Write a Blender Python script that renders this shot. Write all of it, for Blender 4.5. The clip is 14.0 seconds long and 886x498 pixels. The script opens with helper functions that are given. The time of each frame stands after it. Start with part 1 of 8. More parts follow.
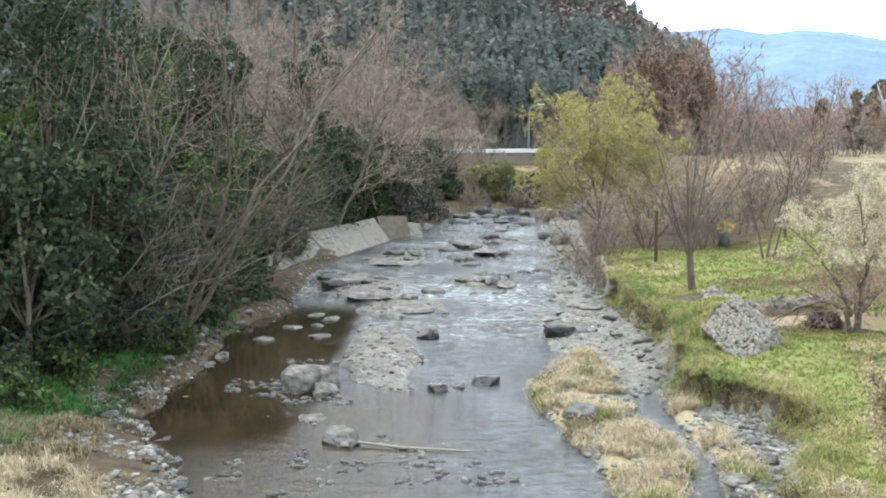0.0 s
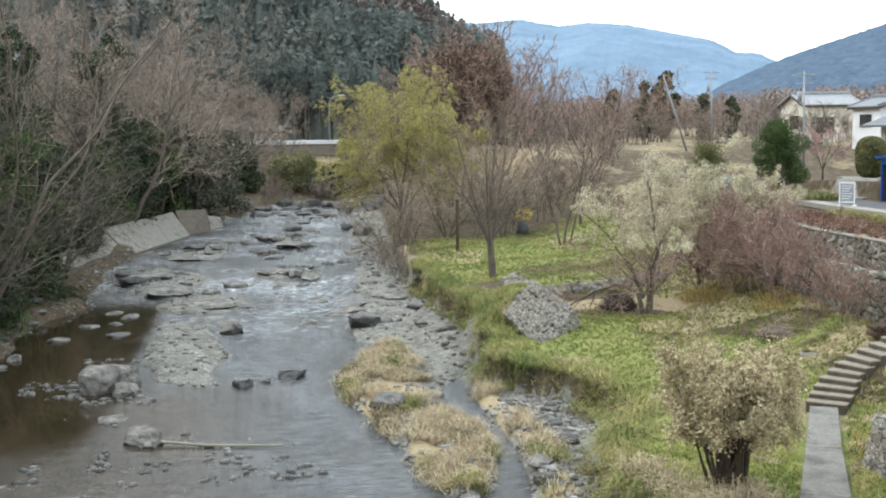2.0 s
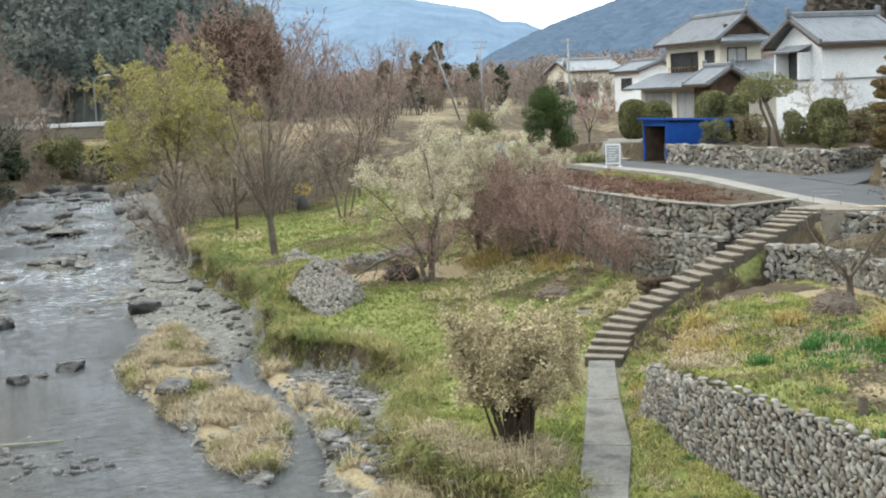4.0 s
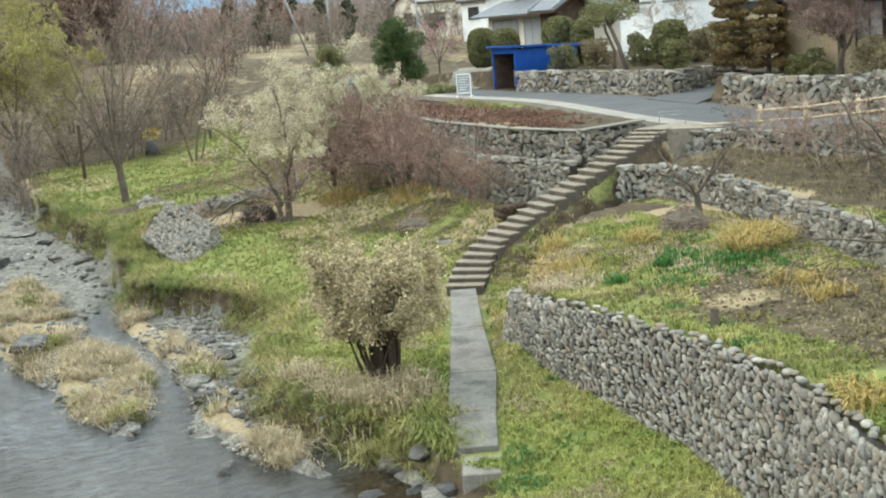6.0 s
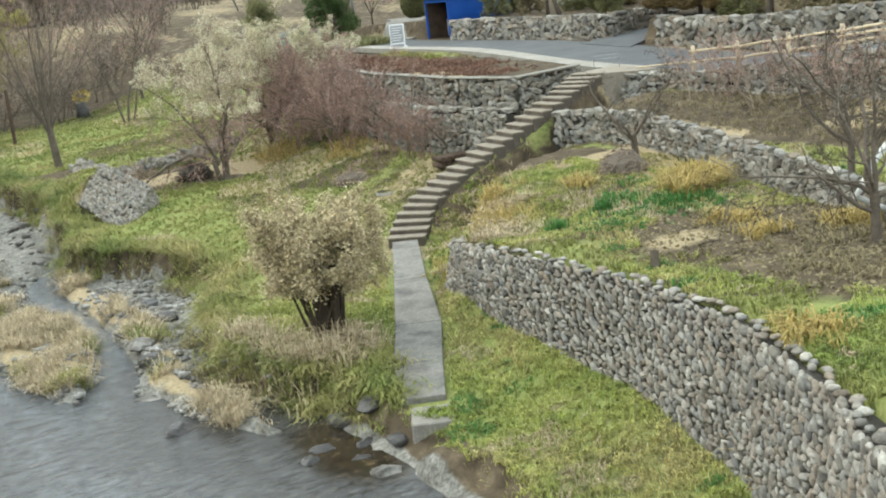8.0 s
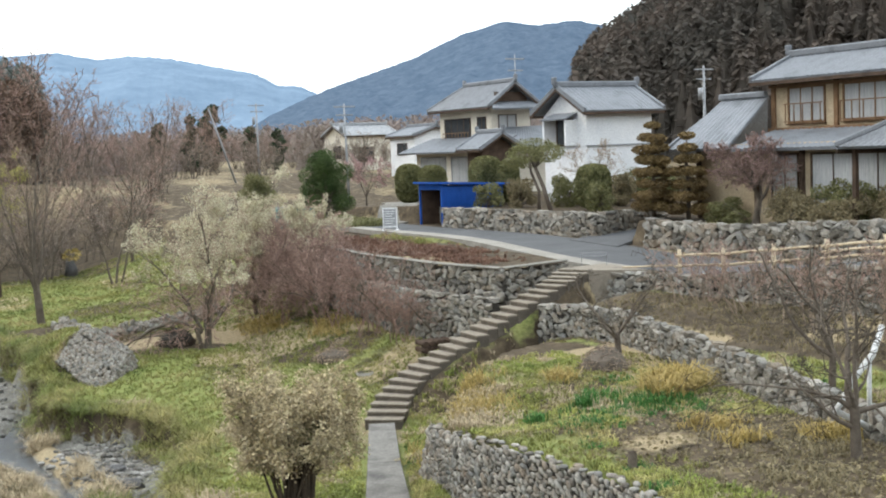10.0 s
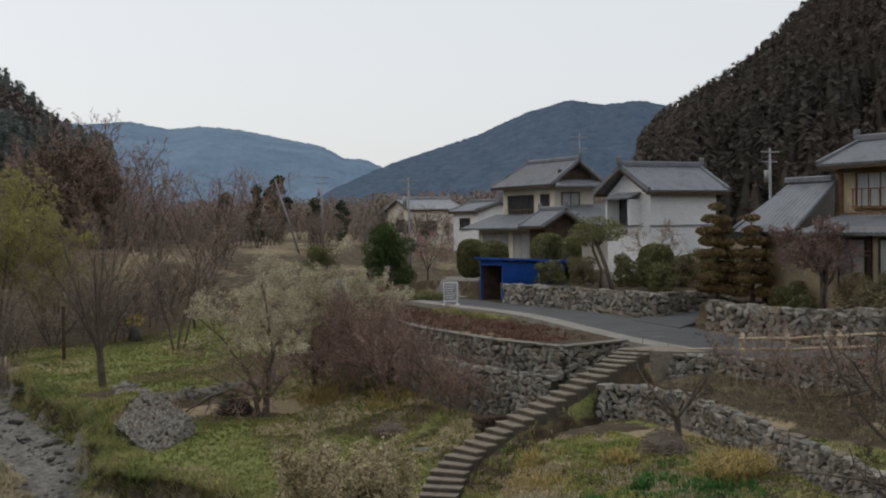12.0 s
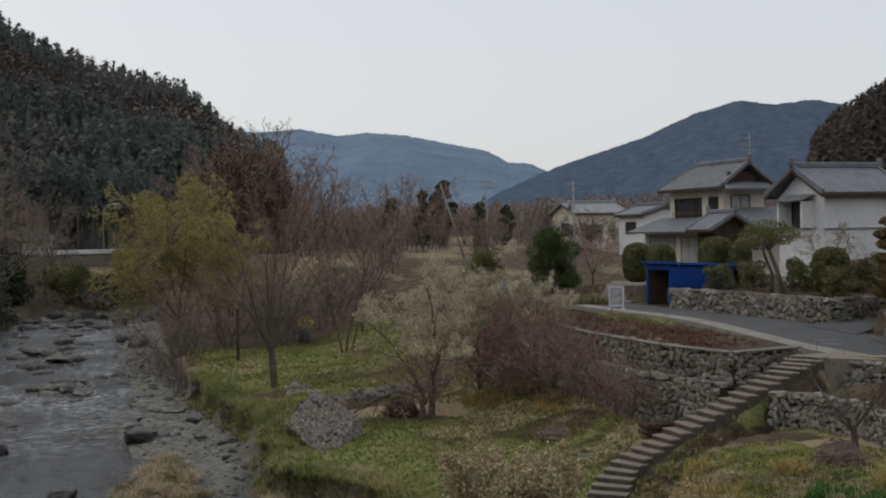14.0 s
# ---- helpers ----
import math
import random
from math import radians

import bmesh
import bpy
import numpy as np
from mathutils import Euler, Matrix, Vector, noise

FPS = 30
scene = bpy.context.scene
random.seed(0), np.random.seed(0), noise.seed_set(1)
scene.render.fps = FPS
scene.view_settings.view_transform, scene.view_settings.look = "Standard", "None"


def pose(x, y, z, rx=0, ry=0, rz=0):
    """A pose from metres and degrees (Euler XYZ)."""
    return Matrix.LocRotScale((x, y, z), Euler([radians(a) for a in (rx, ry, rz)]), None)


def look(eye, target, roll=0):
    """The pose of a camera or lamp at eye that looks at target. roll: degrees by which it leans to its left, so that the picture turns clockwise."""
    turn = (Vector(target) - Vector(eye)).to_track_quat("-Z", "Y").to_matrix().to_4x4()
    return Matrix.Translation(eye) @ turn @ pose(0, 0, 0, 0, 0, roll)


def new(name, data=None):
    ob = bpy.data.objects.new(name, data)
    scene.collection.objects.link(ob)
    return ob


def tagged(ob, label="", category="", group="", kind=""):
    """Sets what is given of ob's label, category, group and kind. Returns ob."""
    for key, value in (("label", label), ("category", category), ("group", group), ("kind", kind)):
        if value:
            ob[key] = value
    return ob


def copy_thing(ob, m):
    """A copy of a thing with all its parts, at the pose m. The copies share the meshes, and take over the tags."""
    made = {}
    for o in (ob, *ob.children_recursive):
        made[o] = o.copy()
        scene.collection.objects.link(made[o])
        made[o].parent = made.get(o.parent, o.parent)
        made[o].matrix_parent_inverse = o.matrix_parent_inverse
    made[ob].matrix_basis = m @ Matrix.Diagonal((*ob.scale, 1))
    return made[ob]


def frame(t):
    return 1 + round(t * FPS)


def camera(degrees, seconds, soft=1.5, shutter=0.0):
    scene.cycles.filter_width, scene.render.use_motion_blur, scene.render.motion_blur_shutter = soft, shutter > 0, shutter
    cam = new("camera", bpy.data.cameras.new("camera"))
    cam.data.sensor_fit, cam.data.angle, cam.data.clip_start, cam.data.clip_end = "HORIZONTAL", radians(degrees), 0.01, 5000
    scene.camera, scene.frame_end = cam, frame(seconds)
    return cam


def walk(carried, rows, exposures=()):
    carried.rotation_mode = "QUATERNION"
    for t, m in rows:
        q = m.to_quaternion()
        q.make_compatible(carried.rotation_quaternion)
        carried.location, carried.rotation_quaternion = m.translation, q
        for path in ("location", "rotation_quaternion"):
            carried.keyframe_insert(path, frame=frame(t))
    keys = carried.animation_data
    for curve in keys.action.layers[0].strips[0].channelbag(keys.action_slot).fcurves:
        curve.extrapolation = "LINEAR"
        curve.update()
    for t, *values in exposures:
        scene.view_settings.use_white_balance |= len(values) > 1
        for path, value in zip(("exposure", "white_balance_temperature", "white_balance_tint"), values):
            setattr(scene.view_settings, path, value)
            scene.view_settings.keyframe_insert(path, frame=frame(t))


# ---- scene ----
cam = camera(40.0, 14.0, soft=2.0)
EYE = (0.0, 0.0, 9.6)
# seconds, yaw, pitch, roll of a camera that turns on the spot above the river
TURNS = [
    (0.0, -0.0, -5.19, 0.31), (0.5, -0.78, -5.21, 0.37), (1.0, -2.71, -5.3, 0.44),
    (1.5, -5.83, -5.47, 0.65), (2.0, -9.32, -5.69, 0.73), (2.5, -12.36, -5.92, 0.96),
    (3.0, -15.1, -6.27, 1.46), (3.5, -17.59, -6.65, 2.07), (6.0, -26.95, -10.77, 4.8),
    (6.5, -28.22, -11.76, 5.44), (7.0, -29.25, -12.55, 6.18), (7.2, -29.57, -12.79, 6.45),
    (8.3, -30.3, -13.4, 6.3), (9.3, -30.37, -9.96, 4.38), (9.5, -30.3, -8.39, 3.53),
    (10.0, -30.28, -4.69, 2.26), (10.5, -30.33, -2.16, 1.34), (11.0, -30.19, -1.25, 1.0),
    (11.5, -29.18, -1.2, 0.85), (12.0, -27.34, -1.08, 0.78), (12.5, -24.8, -0.98, 0.8),
    (13.0, -22.16, -0.91, 0.92), (13.5, -20.33, -0.84, 1.02), (14.0, -19.6, -0.77, 0.98),
]
EXPOSURES = [(0.0, 0.48, 6150, 6), (1.5, 0.24, 6200, 6), (2.0, 0.08, 6250, 6), (2.5, -0.05, 6350, 6), (3.0, 0.01, 6400, 6), (3.5, 0.04, 6400, 6), (6.0, 0.16, 6400, 0), (7.2, 0.1, 6400, 0), (9.3, 0.23, 6350, 5), (9.8, 0.1, 6350, 6), (10.0, -0.08, 6350, 8),
             (10.5, -0.93, 6500, 11), (11.0, -1.5, 6550, 12), (13.5, -1.63, 6600, 12), (14.0, -1.72, 6550, 12)]
walk(cam, [(t, pose(*EYE, 90 + p, r, y)) for t, y, p, r in TURNS], EXPOSURES)

# ---- sky and sun: bright high cloud ----
world = bpy.data.worlds.new("sky")
scene.world = world
world.use_nodes = True
wn, wl = world.node_tree.nodes, world.node_tree.links
sky = wn.new("ShaderNodeTexSky")
sky.sky_type, sky.sun_disc = "NISHITA", False
sky.sun_elevation, sky.sun_rotation = radians(38), radians(-40)
sky.air_density, sky.dust_density, sky.ozone_density = 1.0, 3.0, 1.0
veil = wn.new("ShaderNodeMix")
veil.data_type = "RGBA"
veil.inputs["Factor"].default_value = 0.7
veil.inputs["B"].default_value = (9.0, 9.4, 9.6, 1)
wl.new(sky.outputs["Color"], veil.inputs["A"])
wl.new(veil.outputs["Result"], wn["Background"].inputs["Color"])
wn["Background"].inputs["Strength"].default_value = 0.3
sun = new("sun", bpy.data.lights.new("sun", "SUN"))
sun.data.energy, sun.data.angle, sun.data.color = 1.1, radians(12), (1.0, 0.95, 0.86)
sun.matrix_basis = look((-40, 48, 50), (0, 0, 0))


# ---- materials ----
def tree_of(name):
    m = bpy.data.materials.new(name)
    m.use_nodes = True
    return m, m.node_tree.nodes, m.node_tree.links


def noise_node(n, l, scale, detail=4.0, rough=0.6, stretch=None, space="Object"):
    tc = n.new("ShaderNodeTexCoord")
    out = tc.outputs[space]
    if stretch:
        mp = n.new("ShaderNodeMapping")
        mp.inputs["Scale"].default_value = stretch
        l.new(out, mp.inputs["Vector"])
        out = mp.outputs["Vector"]
    t = n.new("ShaderNodeTexNoise")
    t.inputs["Scale"].default_value, t.inputs["Detail"].default_value, t.inputs["Roughness"].default_value = scale, detail, rough
    l.new(out, t.inputs["Vector"])
    return t.outputs["Fac"]


def ramp_node(n, l, fac, stops):
    r = n.new("ShaderNodeValToRGB")
    e = r.color_ramp.elements
    while len(e) < len(stops):
        e.new(0.5)
    for el, (p, c) in zip(e, stops):
        el.position, el.color = p, (*c, 1)
    l.new(fac, r.inputs["Fac"])
    return r.outputs["Color"]


def mix_node(n, l, fac, a, b, blend="MIX"):
    m = n.new("ShaderNodeMix")
    m.data_type, m.blend_type = "RGBA", blend
    for sock, v in ((m.inputs["Factor"], fac), (m.inputs["A"], a), (m.inputs["B"], b)):
        if isinstance(v, (int, float)):
            sock.default_value = v
        elif isinstance(v, tuple):
            sock.default_value = (*v, 1)
        else:
            l.new(v, sock)
    return m.outputs["Result"]


def surface(name, colours, scale=4.0, fine=40.0, rough=0.85, metal=0.0, bump=0.3, depth=0.02, vary="", spread=0.25,
            stretch=None, spec=0.3, space="Object", thin=0.0, tints=None):
    """Grain and stains at two scales over a ramp of colours; vary: 'object' or 'island' shifts the brightness piece by piece."""
    m, n, l = tree_of(name)
    b = n["Principled BSDF"]
    big, small = noise_node(n, l, scale, 4, 0.6, stretch, space), noise_node(n, l, fine, 3, 0.7, stretch, space)
    k = len(colours)
    lo, hi = 0.3, 0.7
    col = ramp_node(n, l, big, [(lo + (hi - lo) * i / max(1, k - 1), c) for i, c in enumerate(colours)])
    grain = ramp_node(n, l, small, [(0.25, (0.6, 0.6, 0.6)), (0.75, (1.25, 1.25, 1.25))])
    col = mix_node(n, l, 0.8, col, grain, "MULTIPLY")
    if vary:
        if vary == "object":
            r = n.new("ShaderNodeObjectInfo").outputs["Random"]
        else:
            r = n.new("ShaderNodeNewGeometry").outputs["Random Per Island"]
        shade = ramp_node(n, l, r, [(i / (len(tints) - 1), c) for i, c in enumerate(tints)] if tints else [(0.0, (1 - spread,) * 3), (1.0, (1 + spread,) * 3)])
        col = mix_node(n, l, 1.0, col, shade, "MULTIPLY")
    l.new(col, b.inputs["Base Color"])
    b.inputs["Roughness"].default_value, b.inputs["Metallic"].default_value = rough, metal
    b.inputs["Specular IOR Level"].default_value = spec
    if bump:
        bp = n.new("ShaderNodeBump")
        bp.inputs["Strength"].default_value, bp.inputs["Distance"].default_value = bump, depth
        l.new(small, bp.inputs["Height"])
        l.new(bp.outputs["Normal"], b.inputs["Normal"])
    if thin:
        tr = n.new("ShaderNodeBsdfTranslucent")
        l.new(col, tr.inputs["Color"])
        mx = n.new("ShaderNodeMixShader")
        mx.inputs["Fac"].default_value = thin
        l.new(b.outputs["BSDF"], mx.inputs[1])
        l.new(tr.outputs["BSDF"], mx.inputs[2])
        l.new(mx.outputs["Shader"], n["Material Output"].inputs["Surface"])
    return m


def ground_material():
    """Soil, grass, gravel, straw and wet rock laid by the cover weights of the plan, broken up by noise."""
    m, n, l = tree_of("ground_cover")
    b = n["Principled BSDF"]
    at = n.new("ShaderNodeAttribute")
    at.attribute_name = "cover"
    sp = n.new("ShaderNodeSeparateColor")
    l.new(at.outputs["Color"], sp.inputs["Color"])
    big, mid, small = noise_node(n, l, 0.25, 5), noise_node(n, l, 1.6, 5, 0.7), noise_node(n, l, 9.0, 4, 0.75)
    soil = ramp_node(n, l, mid, [(0.3, (0.04, 0.03, 0.02)), (0.55, (0.095, 0.073, 0.047)), (0.75, (0.18, 0.142, 0.093))])
    grass_a = ramp_node(n, l, mid, [(0.3, (0.10, 0.15, 0.032)), (0.5, (0.175, 0.21, 0.055)), (0.7, (0.30, 0.275, 0.115))])
    grass_b = ramp_node(n, l, small, [(0.3, (0.115, 0.15, 0.038)), (0.7, (0.30, 0.285, 0.125))])
    grass = mix_node(n, l, big, grass_a, grass_b)
    gravel = ramp_node(n, l, small, [(0.3, (0.08, 0.076, 0.064)), (0.5, (0.195, 0.188, 0.165)), (0.72, (0.33, 0.322, 0.295))])
    gravel = mix_node(n, l, 1.0, gravel, ramp_node(n, l, mid, [(0.32, (0.45, 0.44, 0.42)), (0.5, (0.9, 0.9, 0.9)), (0.66, (1.25, 1.25, 1.24))]), "MULTIPLY")
    straw = ramp_node(n, l, small, [(0.3, (0.19, 0.145, 0.085)), (0.7, (0.42, 0.345, 0.215))])

    def cut(chan):
        # ragged edge between covers
        ad = n.new("ShaderNodeMath")
        ad.operation = "MULTIPLY_ADD"
        l.new(mid, ad.inputs[0])
        ad.inputs[1].default_value = 0.7
        l.new(sp.outputs[chan], ad.inputs[2])
        mr = n.new("ShaderNodeMapRange")
        mr.inputs["From Min"].default_value, mr.inputs["From Max"].default_value = 0.75, 0.95
        l.new(ad.outputs[0], mr.inputs["Value"])
        return mr.outputs["Result"]
    col = mix_node(n, l, cut("Red"), soil, grass)
    col = mix_node(n, l, cut("Blue"), col, straw)
    col = mix_node(n, l, cut("Green"), col, gravel)
    l.new(col, b.inputs["Base Color"])
    b.inputs["Roughness"].default_value = 0.95
    b.inputs["Specular IOR Level"].default_value = 0.15
    bp = n.new("ShaderNodeBump")
    bp.inputs["Strength"].default_value, bp.inputs["Distance"].default_value = 0.8, 0.06
    l.new(small, bp.inputs["Height"])
    l.new(bp.outputs["Normal"], b.inputs["Normal"])
    return m


def water_material():
    """Shallow running water: dark and clear in the pool, rippled and milky with air where it runs; ripple shading and
    sky tint are put into the colour.
    """
    m, n, l = tree_of("river_water")
    b = n["Principled BSDF"]
    at = n.new("ShaderNodeAttribute")
    at.attribute_name = "rough"
    sp = n.new("ShaderNodeSeparateColor")
    l.new(at.outputs["Color"], sp.inputs["Color"])
    murk = noise_node(n, l, 0.22, 5, 0.6, (1.6, 0.6, 1.0))
    wave = noise_node(n, l, 1.5, 5, 0.62, (0.55, 1.4, 1.0))
    fine = noise_node(n, l, 3.4, 6, 0.72, (0.6, 1.4, 1.0))
    pool = ramp_node(n, l, murk, [(0.35, (0.020, 0.014, 0.007)), (0.65, (0.050, 0.036, 0.020))])
    # Running water's blue-grey puts the sky's reflected tint into the colour.
    run = ramp_node(n, l, murk, [(0.36, (0.042, 0.043, 0.042)), (0.5, (0.066, 0.070, 0.073)), (0.64, (0.100, 0.109, 0.119))])
    # Ripple lights and darks multiplied into the colour, over the bump's own reflections.
    line = ramp_node(n, l, fine, [(0.36, (0.42, 0.42, 0.42)), (0.45, (0.8, 0.8, 0.8)), (0.53, (1.08, 1.08, 1.08)), (0.64, (1.4, 1.4, 1.4))])
    run = mix_node(n, l, 1.0, run, line, "MULTIPLY")
    bottom = ramp_node(n, l, noise_node(n, l, 4.5, 4, 0.7), [(0.36, (0.5, 0.5, 0.5)), (0.55, (1, 1, 1)), (0.68, (2.6, 2.5, 2.3))])
    pool = mix_node(n, l, 1.0, mix_node(n, l, 1.0, pool, bottom, "MULTIPLY"), line, "MULTIPLY")
    col = mix_node(n, l, sp.outputs["Blue"], run, pool)
    foam = ramp_node(n, l, fine, [(0.49, (0, 0, 0)), (0.6, (1, 1, 1))])
    wet = mix_node(n, l, sp.outputs["Green"], (0.0, 0.0, 0.0), foam)
    l.new(mix_node(n, l, wet, col, (0.64, 0.67, 0.69)), b.inputs["Base Color"])
    b.inputs["IOR"].default_value = 1.33
    rg = n.new("ShaderNodeMapRange")
    rg.inputs["To Min"].default_value, rg.inputs["To Max"].default_value = 0.12, 0.04
    l.new(sp.outputs["Blue"], rg.inputs["Value"])
    l.new(rg.outputs["Result"], b.inputs["Roughness"])
    add = n.new("ShaderNodeMath")
    add.operation = "MULTIPLY_ADD"
    l.new(fine, add.inputs[0])
    add.inputs[1].default_value = 0.35
    l.new(wave, add.inputs[2])
    bp = n.new("ShaderNodeBump")
    l.new(sp.outputs["Red"], bp.inputs["Strength"])
    bp.inputs["Distance"].default_value = 0.15
    l.new(add.outputs[0], bp.inputs["Height"])
    l.new(bp.outputs["Normal"], b.inputs["Normal"])
    return m


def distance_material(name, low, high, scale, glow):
    """Woods so far off that the haze is put into their colour and glow: a plain backdrop of distance."""
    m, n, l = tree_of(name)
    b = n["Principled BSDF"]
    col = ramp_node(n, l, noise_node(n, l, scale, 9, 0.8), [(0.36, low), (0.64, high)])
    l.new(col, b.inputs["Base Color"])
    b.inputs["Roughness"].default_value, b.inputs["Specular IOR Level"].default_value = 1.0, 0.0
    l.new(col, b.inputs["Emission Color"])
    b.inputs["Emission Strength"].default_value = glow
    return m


GROUND, WATER = ground_material(), water_material()
# Both tints carry the haze in their colour and glow faintly.
FAR_BLUE = distance_material("far_mountain_haze_tint", (0.10, 0.145, 0.20), (0.15, 0.205, 0.27), 0.006, 0.75)
MID_BLUE = distance_material("hill_woods_haze_tint", (0.045, 0.068, 0.10), (0.085, 0.112, 0.15), 0.09, 0.65)
FOREST_FLOOR = surface("forest_floor", [(0.09, 0.095, 0.09), (0.18, 0.15, 0.125), (0.13, 0.13, 0.115)], 0.05, 0.6, 1.0, bump=0, spec=0.0)
ASPHALT = surface("asphalt", [(0.075, 0.077, 0.08), (0.11, 0.112, 0.115)], 0.6, 30.0, 0.9, bump=0.3, depth=0.005)
CONCRETE = surface("weathered_concrete", [(0.13, 0.12, 0.10), (0.235, 0.22, 0.19), (0.175, 0.16, 0.135)], 1.2, 18.0, 0.9, bump=0.3, depth=0.01)
PATH_TOP = surface("mottled_path_concrete", [(0.10, 0.095, 0.088), (0.21, 0.20, 0.18), (0.13, 0.122, 0.11)], 0.9, 12.0, 0.9, bump=0.4, depth=0.012)
PALE_CONCRETE = surface("pale_concrete", [(0.22, 0.205, 0.175), (0.33, 0.31, 0.27)], 1.0, 20.0, 0.9)
STONE_MIX = [(0.5, 0.5, 0.5), (0.9, 0.86, 0.80), (1.15, 1.16, 1.16), (0.95, 0.84, 0.73), (1.35, 1.38, 1.38), (0.7, 0.73, 0.76), (1.7, 1.70, 1.68)]
STONE = surface("wall_stone", [(0.12, 0.108, 0.092), (0.26, 0.245, 0.215), (0.18, 0.155, 0.128)], 3.0, 14.0, 0.9, bump=0.6, vary="object", tints=STONE_MIX)
STONE_REST = surface("wall_stone_joined", [(0.12, 0.108, 0.092), (0.26, 0.245, 0.215), (0.18, 0.155, 0.128)], 3.0, 14.0, 0.9, bump=0.6, vary="island", tints=STONE_MIX)
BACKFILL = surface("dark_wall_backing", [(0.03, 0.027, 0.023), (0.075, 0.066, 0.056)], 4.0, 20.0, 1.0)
BOULDER = surface("river_boulder", [(0.055, 0.049, 0.04), (0.165, 0.155, 0.138), (0.29, 0.277, 0.255)], 1.8, 5.0, 0.8, bump=1.0, depth=0.12)
DARK_ROCK = surface("wet_dark_rock", [(0.035, 0.033, 0.032), (0.09, 0.085, 0.08)], 2.0, 12.0, 0.45, bump=0.8, depth=0.03)
WET_STONE = surface("wet_river_stone", [(0.05, 0.047, 0.042), (0.13, 0.125, 0.115)], 2.0, 12.0, 0.4, bump=0.6, depth=0.02, vary="island", spread=0.6)
PLASTER = surface("white_plaster", [(0.70, 0.71, 0.72), (0.80, 0.80, 0.80)], 0.8, 12.0, 0.9, bump=0.1)
CREAM = surface("cream_wall", [(0.62, 0.57, 0.47), (0.72, 0.67, 0.57)], 0.8, 12.0, 0.9, bump=0.1)
OCHRE = surface("ochre_mud_wall", [(0.38, 0.30, 0.19), (0.48, 0.39, 0.27)], 0.9, 12.0, 0.95, bump=0.2)
ROOF_TILE = surface("grey_roof_tile", [(0.135, 0.145, 0.157), (0.205, 0.217, 0.235), (0.17, 0.18, 0.195)], 0.9, 14.0, 0.5, bump=0.3, vary="object", spread=0.15)
DARK_WOOD = surface("dark_stained_timber", [(0.045, 0.03, 0.02), (0.10, 0.065, 0.045)], 2.0, 30.0, 0.8)
BROWN_WOOD = surface("brown_timber", [(0.14, 0.08, 0.042), (0.23, 0.138, 0.075)], 2.0, 30.0, 0.8)
FENCE_WOOD = surface("peeled_log", [(0.44, 0.35, 0.23), (0.60, 0.51, 0.37)], 3.0, 25.0, 0.8)
BLUE_METAL = surface("blue_sheet_metal", [(0.008, 0.055, 0.26), (0.013, 0.085, 0.36)], 1.5, 20.0, 0.5, bump=0.05)
WHITE_PAINT = surface("white_paint", [(0.72, 0.74, 0.75), (0.80, 0.80, 0.80)], 2.0, 20.0, 0.6, bump=0.05)
GREY_METAL = surface("grey_metal", [(0.25, 0.26, 0.27), (0.36, 0.37, 0.38)], 2.0, 20.0, 0.5, 0.3)
GLASS = surface("dark_window_glass", [(0.03, 0.035, 0.04), (0.06, 0.065, 0.07)], 1.0, 5.0, 0.08, bump=0, spec=0.5)
CURTAIN = surface("pale_curtain_behind_glass", [(0.33, 0.34, 0.34), (0.45, 0.46, 0.46)], 2.0, 9.0, 0.25, bump=0, stretch=(6, 6, 0.3), spec=0.5)
PIPE_GREY = surface("grey_drift_bamboo", [(0.17, 0.16, 0.11), (0.28, 0.26, 0.19)], 2.0, 20.0, 0.7)
NET = surface("teal_netting", [(0.07, 0.26, 0.25), (0.12, 0.36, 0.34)], 2.0, 20.0, 0.7, bump=0)
PIPE = surface("pale_pipe", [(0.50, 0.50, 0.48), (0.62, 0.62, 0.60)], 2.0, 20.0, 0.6)


LEAF_DARK = surface("evergreen_leaf", [(0.022, 0.036, 0.02), (0.042, 0.06, 0.03), (0.08, 0.095, 0.047)], 0.7, 6.0, 0.8, bump=0, vary="island", spread=0.5, thin=0.15, spec=0.2)
LEAF_GREY = surface("grey_green_leaf", [(0.05, 0.06, 0.042), (0.10, 0.105, 0.075), (0.15, 0.135, 0.10)], 0.7, 6.0, 0.8, bump=0, vary="island", spread=0.45, thin=0.2, spec=0.2)
LEAF_CEDAR = surface("green_cedar_spray", [(0.05, 0.085, 0.028), (0.10, 0.14, 0.045)], 0.6, 6.0, 0.7, bump=0, vary="island", spread=0.45, thin=0.2, spec=0.2)
LEAF_OLIVE = surface("olive_leaf", [(0.13, 0.135, 0.055), (0.23, 0.22, 0.095)], 0.8, 6.0, 0.6, bump=0, vary="island", spread=0.4, thin=0.2)
LEAF_GREEN = surface("fresh_leaf", [(0.08, 0.15, 0.045), (0.15, 0.22, 0.06)], 0.8, 6.0, 0.6, bump=0, vary="island", spread=0.4, thin=0.25)
LEAF_BRONZE = surface("bronzed_needle", [(0.10, 0.068, 0.032), (0.21, 0.145, 0.06), (0.14, 0.105, 0.045)], 0.8, 6.0, 0.7, bump=0, vary="island", spread=0.4, thin=0.1)
WILLOW = surface("yellow_green_willow_leaf", [(0.36, 0.345, 0.09), (0.56, 0.51, 0.18)], 0.6, 5.0, 0.6, bump=0, vary="island", spread=0.35, thin=0.3)
BLOSSOM = surface("cream_blossom", [(0.54, 0.50, 0.31), (0.74, 0.70, 0.53)], 0.8, 5.0, 0.7, bump=0, vary="island", spread=0.25, thin=0.25)
PINK = surface("pink_blossom", [(0.42, 0.26, 0.25), (0.55, 0.38, 0.36)], 0.8, 5.0, 0.7, bump=0, vary="island", spread=0.3, thin=0.25)
